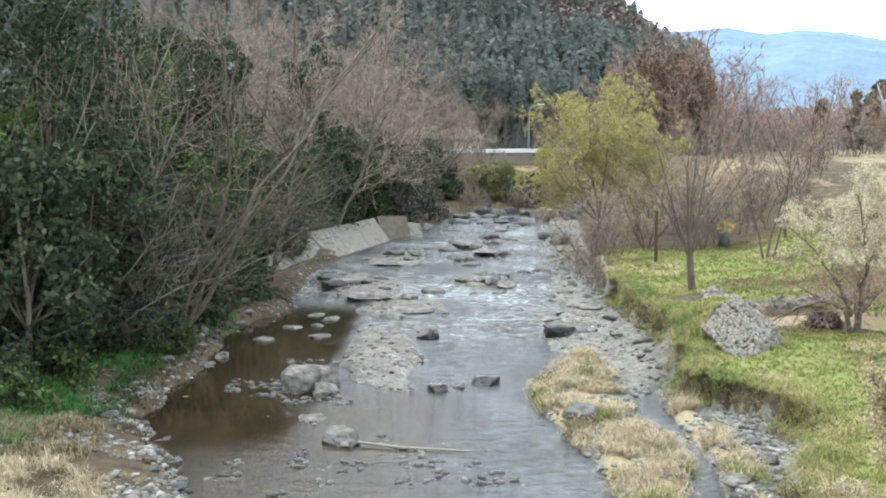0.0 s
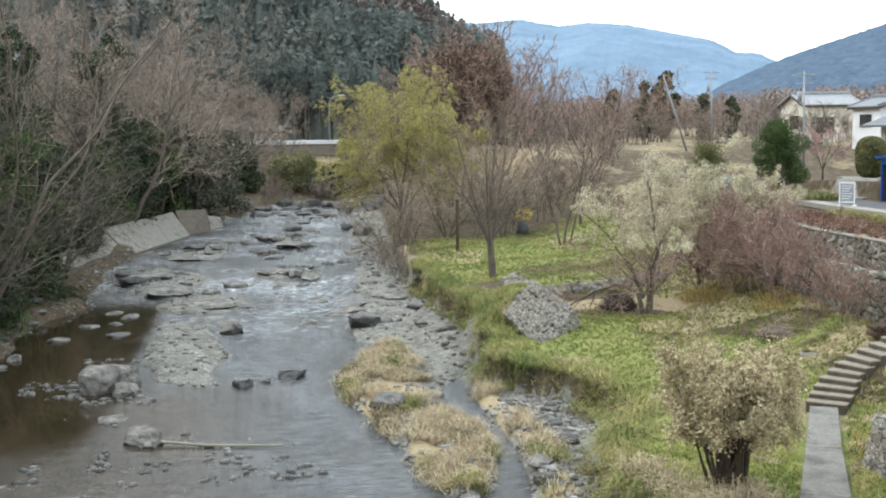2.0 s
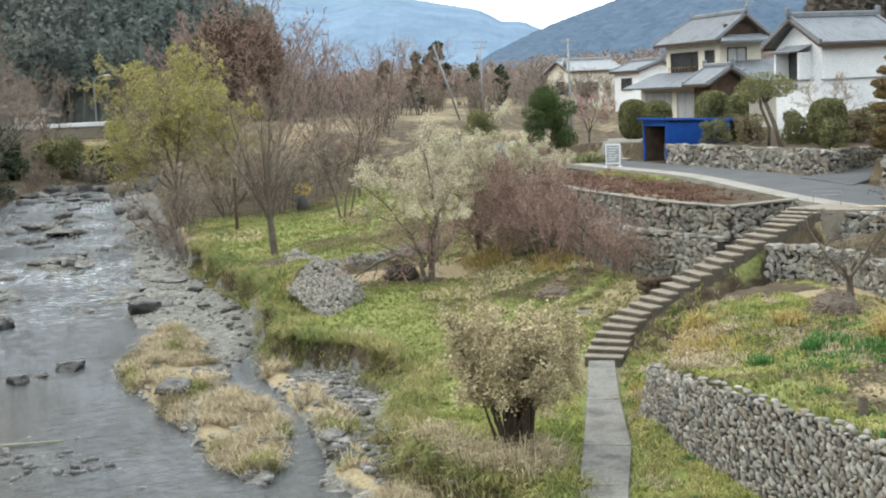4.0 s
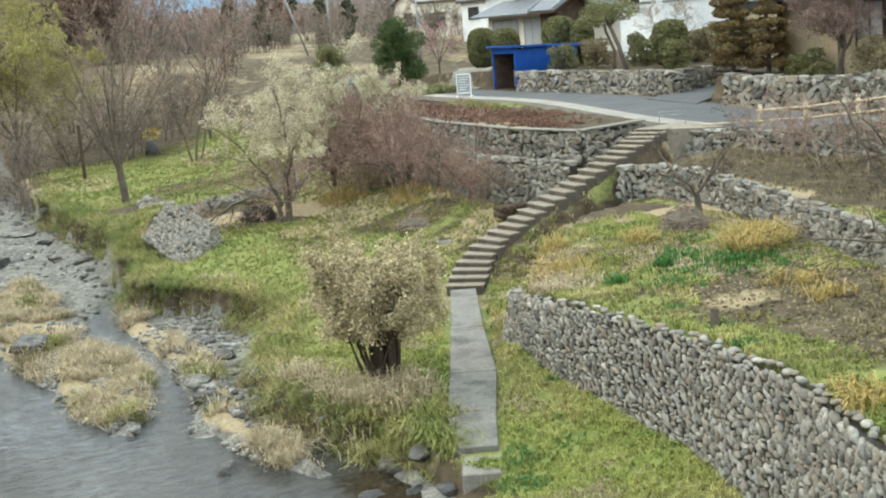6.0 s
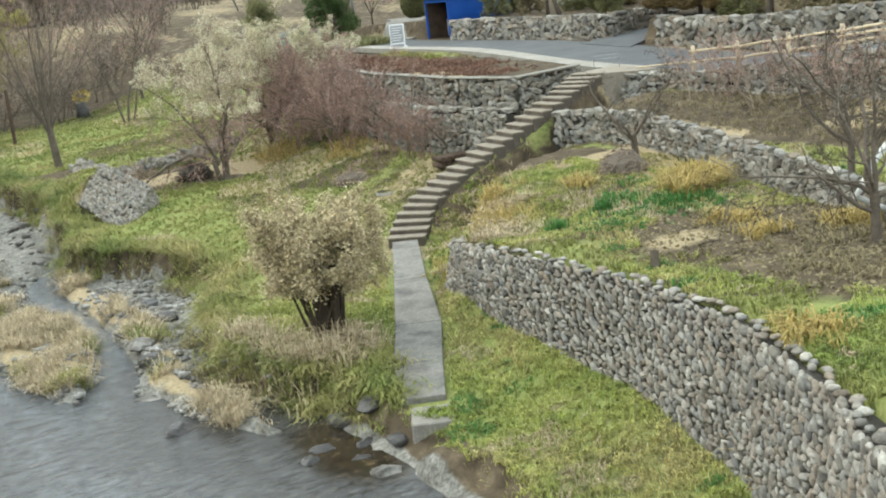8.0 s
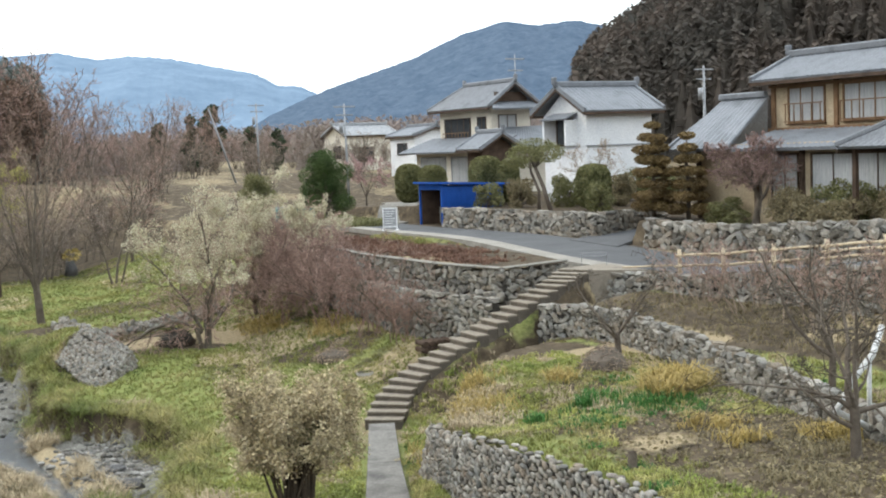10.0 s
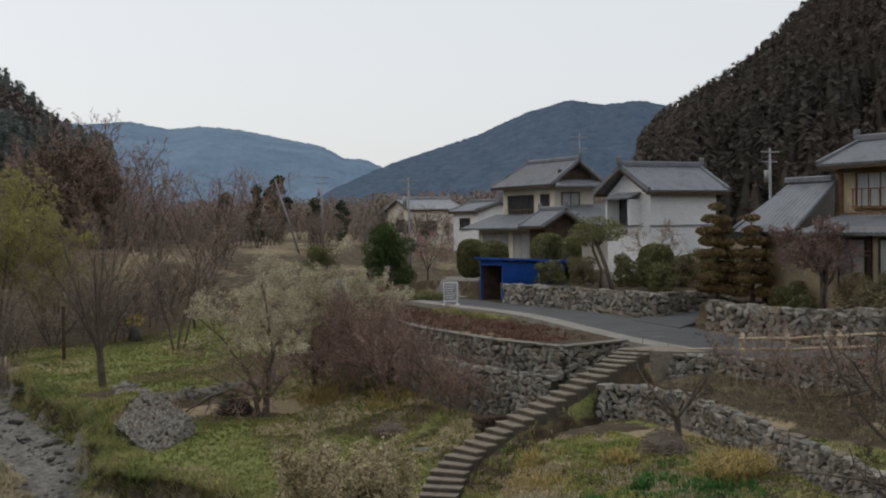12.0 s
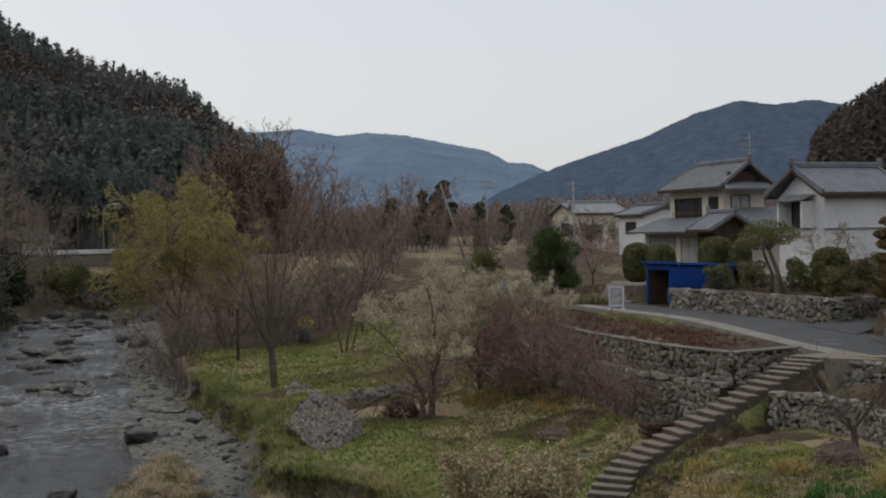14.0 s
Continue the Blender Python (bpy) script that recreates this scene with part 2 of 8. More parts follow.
# Paler than cedar: the haze of distance is put into the base colour.
CONIFER = surface("hazed_cedar_needle", [(0.135, 0.16, 0.148), (0.172, 0.195, 0.178), (0.21, 0.20, 0.18)], 0.03, 0.3, 0.9, bump=0, vary="island", spread=0.12, spec=0.05, thin=0.4)
CONIFER_BROWN = surface("rusty_cedar_needle", [(0.075, 0.078, 0.07), (0.115, 0.10, 0.085), (0.15, 0.118, 0.098)], 0.03, 0.3, 0.9, bump=0, vary="island", spread=0.15, spec=0.05, thin=0.4)
FAR_WOOD = surface("far_bare_wood", [(0.20, 0.165, 0.15), (0.29, 0.24, 0.215), (0.24, 0.21, 0.17)], 0.03, 0.4, 0.9, bump=0, vary="island", spread=0.2, spec=0.05, thin=0.3)
RUSSET = surface("russet_bare_twigs", [(0.125, 0.088, 0.066), (0.19, 0.135, 0.10)], 0.2, 2.0, 0.9, bump=0, vary="island", spread=0.3, spec=0.1, thin=0.2)
BUSH_LEAF = surface("tan_olive_dry_leaf", [(0.30, 0.25, 0.13), (0.52, 0.44, 0.28), (0.38, 0.32, 0.17)], 0.9, 6.0, 0.8, bump=0, vary="island", spread=0.4, thin=0.2)
BARK = surface("grey_brown_bark", [(0.09, 0.072, 0.055), (0.17, 0.14, 0.11)], 2.0, 14.0, 0.9, bump=0.5)
BUSH_STEM = surface("dark_dry_stem", [(0.045, 0.034, 0.024), (0.09, 0.068, 0.045)], 2.0, 14.0, 0.9, bump=0.4)
BARK_PALE = surface("pale_lichened_bark", [(0.13, 0.11, 0.085), (0.25, 0.22, 0.175)], 2.0, 14.0, 0.9, bump=0.4)
TWIG = surface("brown_twig", [(0.24, 0.18, 0.135), (0.36, 0.285, 0.215)], 0.5, 8.0, 0.9, bump=0, vary="island", spread=0.35)
RIVER_TWIG = surface("grey_brown_river_twig", [(0.05, 0.042, 0.032), (0.125, 0.105, 0.08)], 0.5, 8.0, 0.9, bump=0, vary="island", spread=0.4)
RIVER_BARK = surface("pale_grey_branch", [(0.105, 0.094, 0.07), (0.235, 0.212, 0.165)], 1.0, 10.0, 0.9, bump=0.3)
WOOD_TWIG = surface("dull_brown_twig", [(0.23, 0.18, 0.145), (0.37, 0.30, 0.245)], 0.5, 8.0, 0.9, bump=0, vary="island", spread=0.35)
TWIG_RED = surface("reddish_twig", [(0.28, 0.18, 0.145), (0.41, 0.29, 0.235)], 0.5, 8.0, 0.9, bump=0, vary="island", spread=0.35)
PLUM_TWIG = surface("old_plum_twig", [(0.20, 0.135, 0.11), (0.31, 0.22, 0.185)], 0.5, 8.0, 0.9, bump=0, vary="island", spread=0.35)
TWIG_TAN = surface("tan_twig", [(0.31, 0.23, 0.165), (0.46, 0.36, 0.26)], 0.5, 8.0, 0.9, bump=0, vary="island", spread=0.35)
STRAW = surface("dry_straw", [(0.29, 0.225, 0.135), (0.50, 0.415, 0.28), (0.40, 0.32, 0.20)], 0.9, 6.0, 0.9, bump=0, vary="island", spread=0.4, thin=0.2)
BLADE_NEAR = surface("bright_grass_blade", [(0.175, 0.245, 0.05), (0.35, 0.37, 0.10), (0.54, 0.47, 0.21)], 0.45, 3.0, 0.7, bump=0, vary="island", spread=0.4, thin=0.25)
BLADE = surface("grass_blade", [(0.12, 0.165, 0.04), (0.24, 0.245, 0.075), (0.40, 0.34, 0.155)], 0.45, 3.0, 0.7, bump=0, vary="island", spread=0.4, thin=0.25)
BLADE_DEEP = surface("lush_grass_blade", [(0.045, 0.14, 0.03), (0.09, 0.21, 0.05)], 0.6, 4.0, 0.7, bump=0, vary="island", spread=0.4, thin=0.25)
BLADE_YELLOW = surface("yellowed_grass_blade", [(0.35, 0.265, 0.085), (0.50, 0.39, 0.16)], 0.6, 4.0, 0.8, bump=0, vary="island", spread=0.35, thin=0.25)
SHORE_BLADE = surface("dark_shore_weed", [(0.025, 0.06, 0.018), (0.06, 0.10, 0.03)], 0.6, 4.0, 0.7, bump=0, vary="island", spread=0.4, thin=0.2)
SHORE_BROWN = surface("brown_shore_weed", [(0.07, 0.055, 0.032), (0.15, 0.12, 0.07)], 0.6, 4.0, 0.8, bump=0, vary="island", spread=0.4, thin=0.15)
BED_TWIG = surface("dark_red_brown_stem", [(0.13, 0.07, 0.048), (0.22, 0.125, 0.085)], 0.5, 8.0, 0.9, bump=0, vary="island", spread=0.4)
HILL_TWIG = surface("purple_brown_bare_wood", [(0.15, 0.125, 0.115), (0.23, 0.19, 0.17)], 0.05, 0.6, 0.9, bump=0, vary="island", spread=0.35, spec=0.1)
LEAF_BROWN = surface("brown_green_leaf", [(0.17, 0.14, 0.08), (0.28, 0.235, 0.135)], 0.8, 6.0, 0.8, bump=0, vary="island", spread=0.4, thin=0.15)
GRAVEL = surface("river_gravel", [(0.11, 0.105, 0.095), (0.28, 0.272, 0.255), (0.19, 0.178, 0.158)], 2.0, 14.0, 0.85, bump=0.4, vary="island", tints=[(0.3, 0.3, 0.29), (0.55, 0.53, 0.5), (0.9, 0.88, 0.85), (0.45, 0.42, 0.38), (1.2, 1.2, 1.18), (0.6, 0.6, 0.6), (1.7, 1.7, 1.68)])
# The step's brown at about half its brightness.
RISER = surface("dark_riser", [(0.085, 0.072, 0.056), (0.14, 0.118, 0.092)], 2.0, 18.0, 0.9, bump=0.3, depth=0.01)
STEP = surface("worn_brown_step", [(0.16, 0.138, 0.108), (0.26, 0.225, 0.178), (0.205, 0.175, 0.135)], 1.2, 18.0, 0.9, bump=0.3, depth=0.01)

# ---- the lie of the land ----
def vnoise(x, y, scale, seed=0):
    """Smooth value noise, -1 to 1."""
    x, y = np.asarray(x, float) / scale, np.asarray(y, float) / scale
    xi, yi = np.floor(x).astype(np.int64), np.floor(y).astype(np.int64)
    fx, fy = x - xi, y - yi
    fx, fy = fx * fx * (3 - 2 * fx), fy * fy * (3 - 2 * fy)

    def h(a, b):
        v = (a * 374761393 + b * 668265263 + seed * 974634777) & 0x7FFFFFFF
        v = ((v ^ (v >> 13)) * 1274126177) & 0x7FFFFFFF
        return ((v ^ (v >> 16)) & 0xFFFF) / 32767.5 - 1
    return (h(xi, yi) * (1 - fx) + h(xi + 1, yi) * fx) * (1 - fy) + (h(xi, yi + 1) * (1 - fx) + h(xi + 1, yi + 1) * fx) * fy


def smooth(a, b, v):
    t = np.clip((v - a) / (b - a), 0, 1)
    return t * t * (3 - 2 * t)


def inside(x, y, ring):
    """Signed distance to a closed ring of corners, positive within."""
    best, odd = np.full(np.shape(x), 1e9), np.zeros(np.shape(x), bool)
    for (x0, y0), (x1, y1) in zip(ring, ring[1:] + ring[:1]):
        dx, dy = x1 - x0, y1 - y0
        t = np.clip(((x - x0) * dx + (y - y0) * dy) / (dx * dx + dy * dy), 0, 1)
        best = np.minimum(best, np.hypot(x - x0 - t * dx, y - y0 - t * dy))
        cross = (y0 > y) != (y1 > y)
        odd ^= cross & (x < (x1 - x0) * (y - y0) / (y1 - y0 + 1e-12) + x0)
    return np.where(odd, best, -best)


def left_edge(y):
    return np.interp(y, [-60, 20, 31, 35, 38, 44, 55, 60, 63, 67, 72, 83, 100, 121, 140, 200, 400], [-9, -6, -6.4, -7.4, -9.3, -10.2, -9.9, -10.2, -9.8, -8.0, -8.6, -9.0, -6, -1, 3, 5, 8])


def right_edge(y):
    return np.interp(y, [-60, 15, 20, 23, 24.5, 27, 29, 29.6, 32, 36.5, 38, 45, 49, 53, 60, 67, 80, 100, 128, 200, 400], [7, 9, 9.0, 8.6, 7.6, 7.2, 6.6, 5.5, 4.5, 4.3, 3.6, 3.2, 4.5, 5.2, 5.5, 6.0, 7, 8.5, 11, 14, 20])


def grass_edge(y):
    return np.interp(y, [-60, 15, 20, 22, 24.3, 26, 28.3, 31, 34.7, 38, 40.4, 41.6, 44, 46.5, 50, 55, 63, 70, 80, 100, 130, 200, 400], [12, 10.0, 10.2, 10.3, 9.7, 9.2, 8.8, 9.4, 10.9, 11.4, 11.0, 9.7, 8.6, 9.2, 9.9, 10.1, 9.8, 9.6, 10.3, 12, 15, 18, 26])


def water_z(y):
    return 0.012 * np.maximum(0, np.asarray(y, float) - 45)


def road_z(y):
    return 5.3 - 0.46 * smooth(50, 34, y) + 0.11 * np.clip(32 - y, 0, 30) + 0.012 * np.maximum(0, y - 60)


# bars of gravel and bedrock that stand out of the river: x, y, half width, half length, turn
BARS = [(-2.7, 53, 1.9, 8.5, 4), (6.9, 57.5, 2.3, 7.5, -8), (-2.2, 66, 2.6, 4, 12), (2.6, 78, 2.2, 4, -10), (-5.0, 76, 2.8, 7, 5),
        (6.0, 36, 2.2, 4.5, 14), (5.3, 44, 2.2, 5.0, 8), (-3.5, 92, 2.6, 6, -8), (3.5, 96, 2, 6, 10)]
# mats of dry straw on the bars, and the runnels that part them: x, y, half width
STRAW_RINGS = [[(3.2, 44.9), (4.5, 49), (5.7, 52), (6.6, 50.5), (6.4, 43), (6.2, 40.3), (4.9, 38.8), (4.4, 36.6), (3.6, 37.5)],
               [(4.3, 34.9), (5.1, 38), (6.2, 38.8), (7.1, 37.0), (7.0, 33), (6.3, 30.9), (5.4, 30), (4.4, 31.9)],
               [(7.9, 45.2), (8.7, 42.7), (9.1, 38.7), (8.9, 36), (8.6, 32.5), (8.3, 27.3), (8.3, 24.2), (7.5, 25.2), (7.3, 27.5), (6.9, 29), (8.0, 33.8), (7.7, 36), (7.6, 41.8)],
               [(-13, 31.0), (-10.6, 31.8), (-9.2, 30.8), (-8.4, 29.2), (-8, 27), (-14, 25), (-17, 29)]]
RUNNELS = [[(9.1, 47.5, 0.3), (7.4, 43, 0.5), (7.2, 39.5, 0.55), (7.5, 37, 0.4), (7.5, 34.5, 0.3), (6.9, 31, 0.5), (6.2, 29.4, 0.6)], [(8.6, 28.6, 0.25), (8.85, 26, 0.4), (9.1, 24, 0.5), (8.8, 20, 0.8)]]
NEAR_TERRACE = [(15.2, 26.9), (14.5, 24.0), (14.2, 21), (14.0, 18), (13.0, 14.2), (11.2, 10.5), (5, 2), (40, 2), (40, 33), (24.0, 33.6), (20.5, 32.3), (17.3, 29.5)]
UPPER_STRIP = [(23.9, 34.0), (24.5, 32.6), (24.4, 30.5), (23.6, 27.6), (22.9, 25), (22.0, 22.1), (21.0, 19.2), (19.5, 15.4), (16, 6), (40, 2), (40, 34), (26.5, 34.2)]
BED = [(23.7, 36.9), (23.2, 40.5), (23.4, 46), (24.5, 54), (27, 60), (29.4, 62), (29.7, 54), (28.7, 46), (28.2, 40), (27.4, 37.3)]


DRIVE = [(33, 41.8), (33, 45.3), (40.5, 46.5), (40.5, 46.0), (36.4, 43.8)]
PATH_LINE = [(16.85, 33.3, 1.12), (14.9, 29.4, 1.0), (13.2, 25.9, 0.86), (11.9, 23.6, 0.72), (11.0, 21.75, 0.62)]
STAIR_LINE = [(17.0, 33.5, 1.1), (17.85, 34.45, 1.6), (18.75, 35.05, 2.05), (20.4, 35.25, 2.75), (22.2, 35.15, 3.55), (24.0, 35.05, 4.35), (25.1, 35.2, 4.75), (26.4, 35.8, 5.08)]
# grassy bank behind the cobble heap: foot and head of its crest
MOUND = ((11.7, 48.9), (12.6, 57.5))


def ground_z(x, y):
    x, y = np.asarray(x, float), np.asarray(y, float)
    w = water_z(y)
    xl, xr, xg = left_edge(y) + 0.5 * vnoise(x, y, 2.3, 3), right_edge(y) + 0.45 * vnoise(x, y, 1.9, 4), grass_edge(y) + 0.5 * vnoise(x, y, 1.6, 5) + 0.22 * vnoise(x, y, 0.55, 25)
    # the river's bed and its bars
    z = w - 0.35 + 0.10 * vnoise(x, y, 0.9, 6) + 0.12 * vnoise(x, y, 3.1, 7)
    for bx, by, hw, hl, turn in BARS:
        c, s = math.cos(radians(turn)), math.sin(radians(turn))
        u, v = (x - bx) * c + (y - by) * s, -(x - bx) * s + (y - by) * c
        e = 1 - np.hypot(u / hw, v / hl) + 0.22 * vnoise(x, y, 1.1, 8)
        z = z + 0.52 * smooth(-0.05, 0.25, e)
    # low stony shore on the right, then the cut bank and the meadow
    shore = smooth(-0.3, 0.5, x - xr)
    z = np.maximum(z, w - 0.35 + shore * (0.50 + 0.10 * vnoise(x, y, 0.7, 9) + 0.12 * vnoise(x, y, 2.2, 10)))
    for ring in STRAW_RINGS:
        d = inside(x, y, ring)
        z = z + smooth(-0.15, 0.5, d) * (0.13 + 0.11 * vnoise(x, y, 0.8, 19))
    for line in RUNNELS:
        for (x0, y0, h0), (x1, y1, h1) in zip(line, line[1:]):
            t = np.clip(((x - x0) * (x1 - x0) + (y - y0) * (y1 - y0)) / ((x1 - x0) ** 2 + (y1 - y0) ** 2), 0, 1)
            k = smooth(1.5, 0.7, np.hypot(x - x0 - t * (x1 - x0), y - y0 - t * (y1 - y0)) / (h0 + (h1 - h0) * t) + 0.3 * vnoise(x, y, 0.6, 20))
            z = z * (1 - k) + np.minimum(z, w - 0.14) * k
    s = np.maximum(0, x - xg)
    meadow = 0.85 + 0.021 * np.clip(y - 30, -20, 50) + 0.045 * np.minimum(s, 40) + 0.9 * smooth(18.5, 23.5, x) * smooth(34, 38, y) + 0.10 * vnoise(x, y, 2.5, 11) + 0.04 * vnoise(x, y, 0.8, 12)
    meadow = meadow + 3.4 * smooth(22, 30, x) * smooth(44, 62, y) + 0.036 * np.clip(y - 85, 0, 130)
    meadow = np.minimum(meadow, 4.95 + 2.45 * smooth(70, 125, y) + 0.1 * vnoise(x, y, 9, 18))
    (x0, y0), (x1, y1) = MOUND
    d2 = math.hypot(x1 - x0, y1 - y0)
    t, u = ((x - x0) * (x1 - x0) + (y - y0) * (y1 - y0)) / d2 ** 2, ((x1 - x0) * (y - y0) - (y1 - y0) * (x - x0)) / d2
    meadow = meadow + (1.65 - 1.25 * np.clip(t, 0, 1)) * np.where(u > 0, smooth(2.4, 0.1, u), smooth(-0.9, -0.2, u)) * smooth(-0.12, 0.03, t) * smooth(1.2, 0.75, t)
    # the slope at the foot of the near terrace
    meadow = meadow + 0.42 * smooth(-1.9, -0.5, inside(x, y, NEAR_TERRACE)) * smooth(28, 25, y)
    bank = smooth(-0.10, 0.26, x - xg)
    z = z * (1 - bank) + np.maximum(z, meadow) * bank
    # the terraces behind their walls
    for ring, level, soft in ((NEAR_TERRACE, 3.05 + 0.06 * np.clip(21 - y, 0, 12) - 0.12 * np.clip(y - 22, 0, 5) * smooth(19, 16, x) + 0.06 * vnoise(x, y, 1.5, 13) + 0.012 * (x - 14), 0.28), (UPPER_STRIP, 3.92 + 0.08 * (x - 23.5) + 0.05 * vnoise(x, y, 1.5, 14), 0.35),
                              (BED, 5.2 + 0.04 * vnoise(x, y, 1.2, 15), 0.35)):
        d = inside(x, y, ring)
        wgt = smooth(-0.02, soft, d)
        z = z * (1 - wgt) + np.maximum(z, level) * wgt
    # the road's shelf and the house plots
    shelf = smooth(28.2, 28.6, x - 0.8 * smooth(36, 50, y) - 0.9 * smooth(50, 62, y)) * smooth(-30, -10, y)
    lot = smooth(34.6, 35.0, x - 4.6 * smooth(58.2, 58.7, y) * smooth(63.4, 62.9, y)) * smooth(26, 30, y) * 1.0 * smooth(90, 60, y) * (1 - smooth(-0.1, 0.2, inside(x, y, DRIVE)))
    up = np.maximum(road_z(y) - 0.06, 4.7) + lot + 0.03 * np.maximum(0, x - 60)
    z = z * (1 - shelf) + np.maximum(z, up) * shelf
    # the wooded left bank
    o = np.maximum(0, xl - x)
    left = w - 0.35 + 0.75 * smooth(-0.4, 1.2, xl - x) + 0.11 * np.minimum(o, 30) + 4.5 * smooth(9, 30, o) + 0.12 * np.clip(o - 25, 0, 60) + (0.12 * vnoise(x, y, 0.9, 16) + 0.25 * vnoise(x, y, 3, 17)) * smooth(0, 2, o)
    z = np.where(x < xl + 0.4, np.maximum(z, left), z)
    # the river bends away behind a bank that carries the far road
    far = smooth(138, 176, y)
    z = z * (1 - far) + np.maximum(z, 5.4) * far
    far = smooth(179, 183, y)
    z = z * (1 - far) + np.maximum(z, 7.2) * far
    # beds for the path and the stairs; beside the lower flight the terrace slopes down to the steps
    for line, half in ((PATH_LINE, 0.55), (STAIR_LINE, 0.62)):
        near, level, right = np.full(np.shape(x), 1e9), np.zeros(np.shape(x)), np.zeros(np.shape(x), bool)
        for (x0, y0, z0), (x1, y1, z1) in zip(line, line[1:]):
            dx, dy = x1 - x0, y1 - y0
            t = np.clip(((x - x0) * dx + (y - y0) * dy) / (dx * dx + dy * dy), 0, 1)
            d = np.hypot(x - x0 - t * dx, y - y0 - t * dy)
            best = d < near
            near, level, right = np.where(best, d, near), np.where(best, z0 + (z1 - z0) * t, level), np.where(best, (x - x0) * dy > (y - y0) * dx, right)
        fall = 0.35 if half < 0.6 else np.where(right, 0.4 + 1.8 * smooth(3.4, 2.4, level), 0.4)
        k = smooth(half + fall, half, near)
        z = z * (1 - k) + (level - (0.06 if half < 0.6 else 0.2)) * k
    return z


def gz(x, y):
    return float(ground_z(np.array([x]), np.array([y]))[0])


def mesh_grid(name, xs, ys, zfun):
    gx, gy = np.meshgrid(xs, ys)
    z = zfun(gx, gy)
    nx, ny = len(xs), len(ys)
    verts = np.stack([gx, gy, z], -1).reshape(-1, 3)
    i = np.arange((ny - 1) * nx).reshape(ny - 1, nx)[:, :-1].ravel()
    faces = np.stack([i, i + 1, i + nx + 1, i + nx], -1)
    me = bpy.data.meshes.new(name)
    me.from_pydata(verts.tolist(), [], faces.tolist())
    me.polygons.foreach_set("use_smooth", np.ones(len(faces), bool))
    return me, gx.ravel(), gy.ravel(), z.ravel()


def paint(me, name, r, g, b):
    a = me.color_attributes.new(name, "FLOAT_COLOR", "POINT")
    a.data.foreach_set("color", np.stack([r, g, b, np.ones_like(r)], -1).astype(np.float32).ravel())


def spaced(lo, hi, step, far):
    """Even steps from lo to hi, then wider and wider out to far on both sides."""
    mid = list(np.arange(lo, hi, step))
    out, d, v = [], step, 0.0
    while v < far:
        d *= 1.22
        v += d
        out.append(v)
    return np.array([lo - v for v in reversed(out)] + mid + [mid[-1] + v for v in out])


ground_mesh, px, py, pz = mesh_grid("ground", spaced(-18, 36, 0.26, 2400), spaced(12, 72, 0.28, 2400), ground_z)
river = (px > left_edge(py) - 0.5) & (px < grass_edge(py) + 0.3)
stony = smooth(-0.1, -0.5, px - grass_edge(py)) * smooth(-2.5, -0.5, px - left_edge(py)) * smooth(135, 118, py)
far_bank = smooth(126, 134, py) * smooth(26, 18, px)
stony = stony * np.where(px < left_edge(py) + 0.3, 0.1 + 0.15 * smooth(44, 40, py), 1.0)
straw_w = np.zeros_like(px)
for ring in STRAW_RINGS:
    straw_w = np.maximum(straw_w, (0.8 if ring[0][0] > 0 else 0.3) * smooth(-0.1, 0.4, inside(px, py, ring)))
stony = stony * (1 - 0.9 * straw_w)
dirt = np.zeros_like(px)
for cx, cy, rx, ry in ((20.9, 31.6, 2.9, 1.9), (23, 33.4, 1.5, 1.0), (18.3, 16, 4.2, 7.5), (20.5, 46, 3.0, 4), (25.8, 25, 3.0, 13), (25.5, 35, 2.2, 1.6), (20, 14, 3, 5), (14.8, 54.5, 3.0, 2.6), (17.2, 51.5, 3.4, 2.2), (12.6, 59.0, 1.6, 3.0), (20.2, 49.5, 1.8, 3.0), (17, 46, 2.0, 1.2), (19.6, 33.7, 1.6, 0.9), (21.6, 33.7, 1.8, 0.9)):
    dirt = np.maximum(dirt, smooth(1.15, 0.6, np.hypot((px - cx) / rx, (py - cy) / ry)))
bed_w = smooth(0.1, 0.5, inside(px, py, BED))
grass_w = (px > -4) * (1 - 0.7 * smooth(33.5, 34.2, px) * smooth(75, 65, py)) * smooth(0.15, 0.5, px - grass_edge(py)) * (1 - 0.75 * smooth(72, 90, py)) * (1 - 0.6 * smooth(23, 26, px) * smooth(52, 58, py)) * (1 - far_bank) * (0.62 + 0.45 * vnoise(px, py, 4.0, 31)) * (1 - stony) * (1 - 0.85 * dirt) * (1 - 0.8 * bed_w) * smooth(-6, -2, -(left_edge(py) - px - 8))
straw_w = np.maximum(straw_w, (0.55 * smooth(0.2, 0.6, vnoise(px, py, 3.3, 32)) + 0.3 * dirt) * (1 - stony) * (px > 0))
straw_w = np.maximum(straw_w, 0.38 * smooth(21, 26, px) * smooth(57, 66, py))
straw_w = np.maximum(straw_w, (0.44 + 0.12 * vnoise(px, py, 9, 33)) * smooth(84, 110, py) * (px > 16))
paint(ground_mesh, "cover", np.clip(grass_w, 0, 1), np.clip(stony, 0, 1), np.clip(straw_w, 0, 1))
ground_mesh.materials.append(GROUND)
ground = tagged(new("ground", ground_mesh), "grassy river valley floor with gravel bars and terraces", "ground", kind="structure")

# ---- the river ----
wx, wy = np.concatenate([np.arange(-22, 16, 0.22), np.arange(16, 30, 1.0)]), np.concatenate([np.arange(-30, 14, 1.0), np.arange(14, 80, 0.25), np.arange(80, 165, 0.8)])


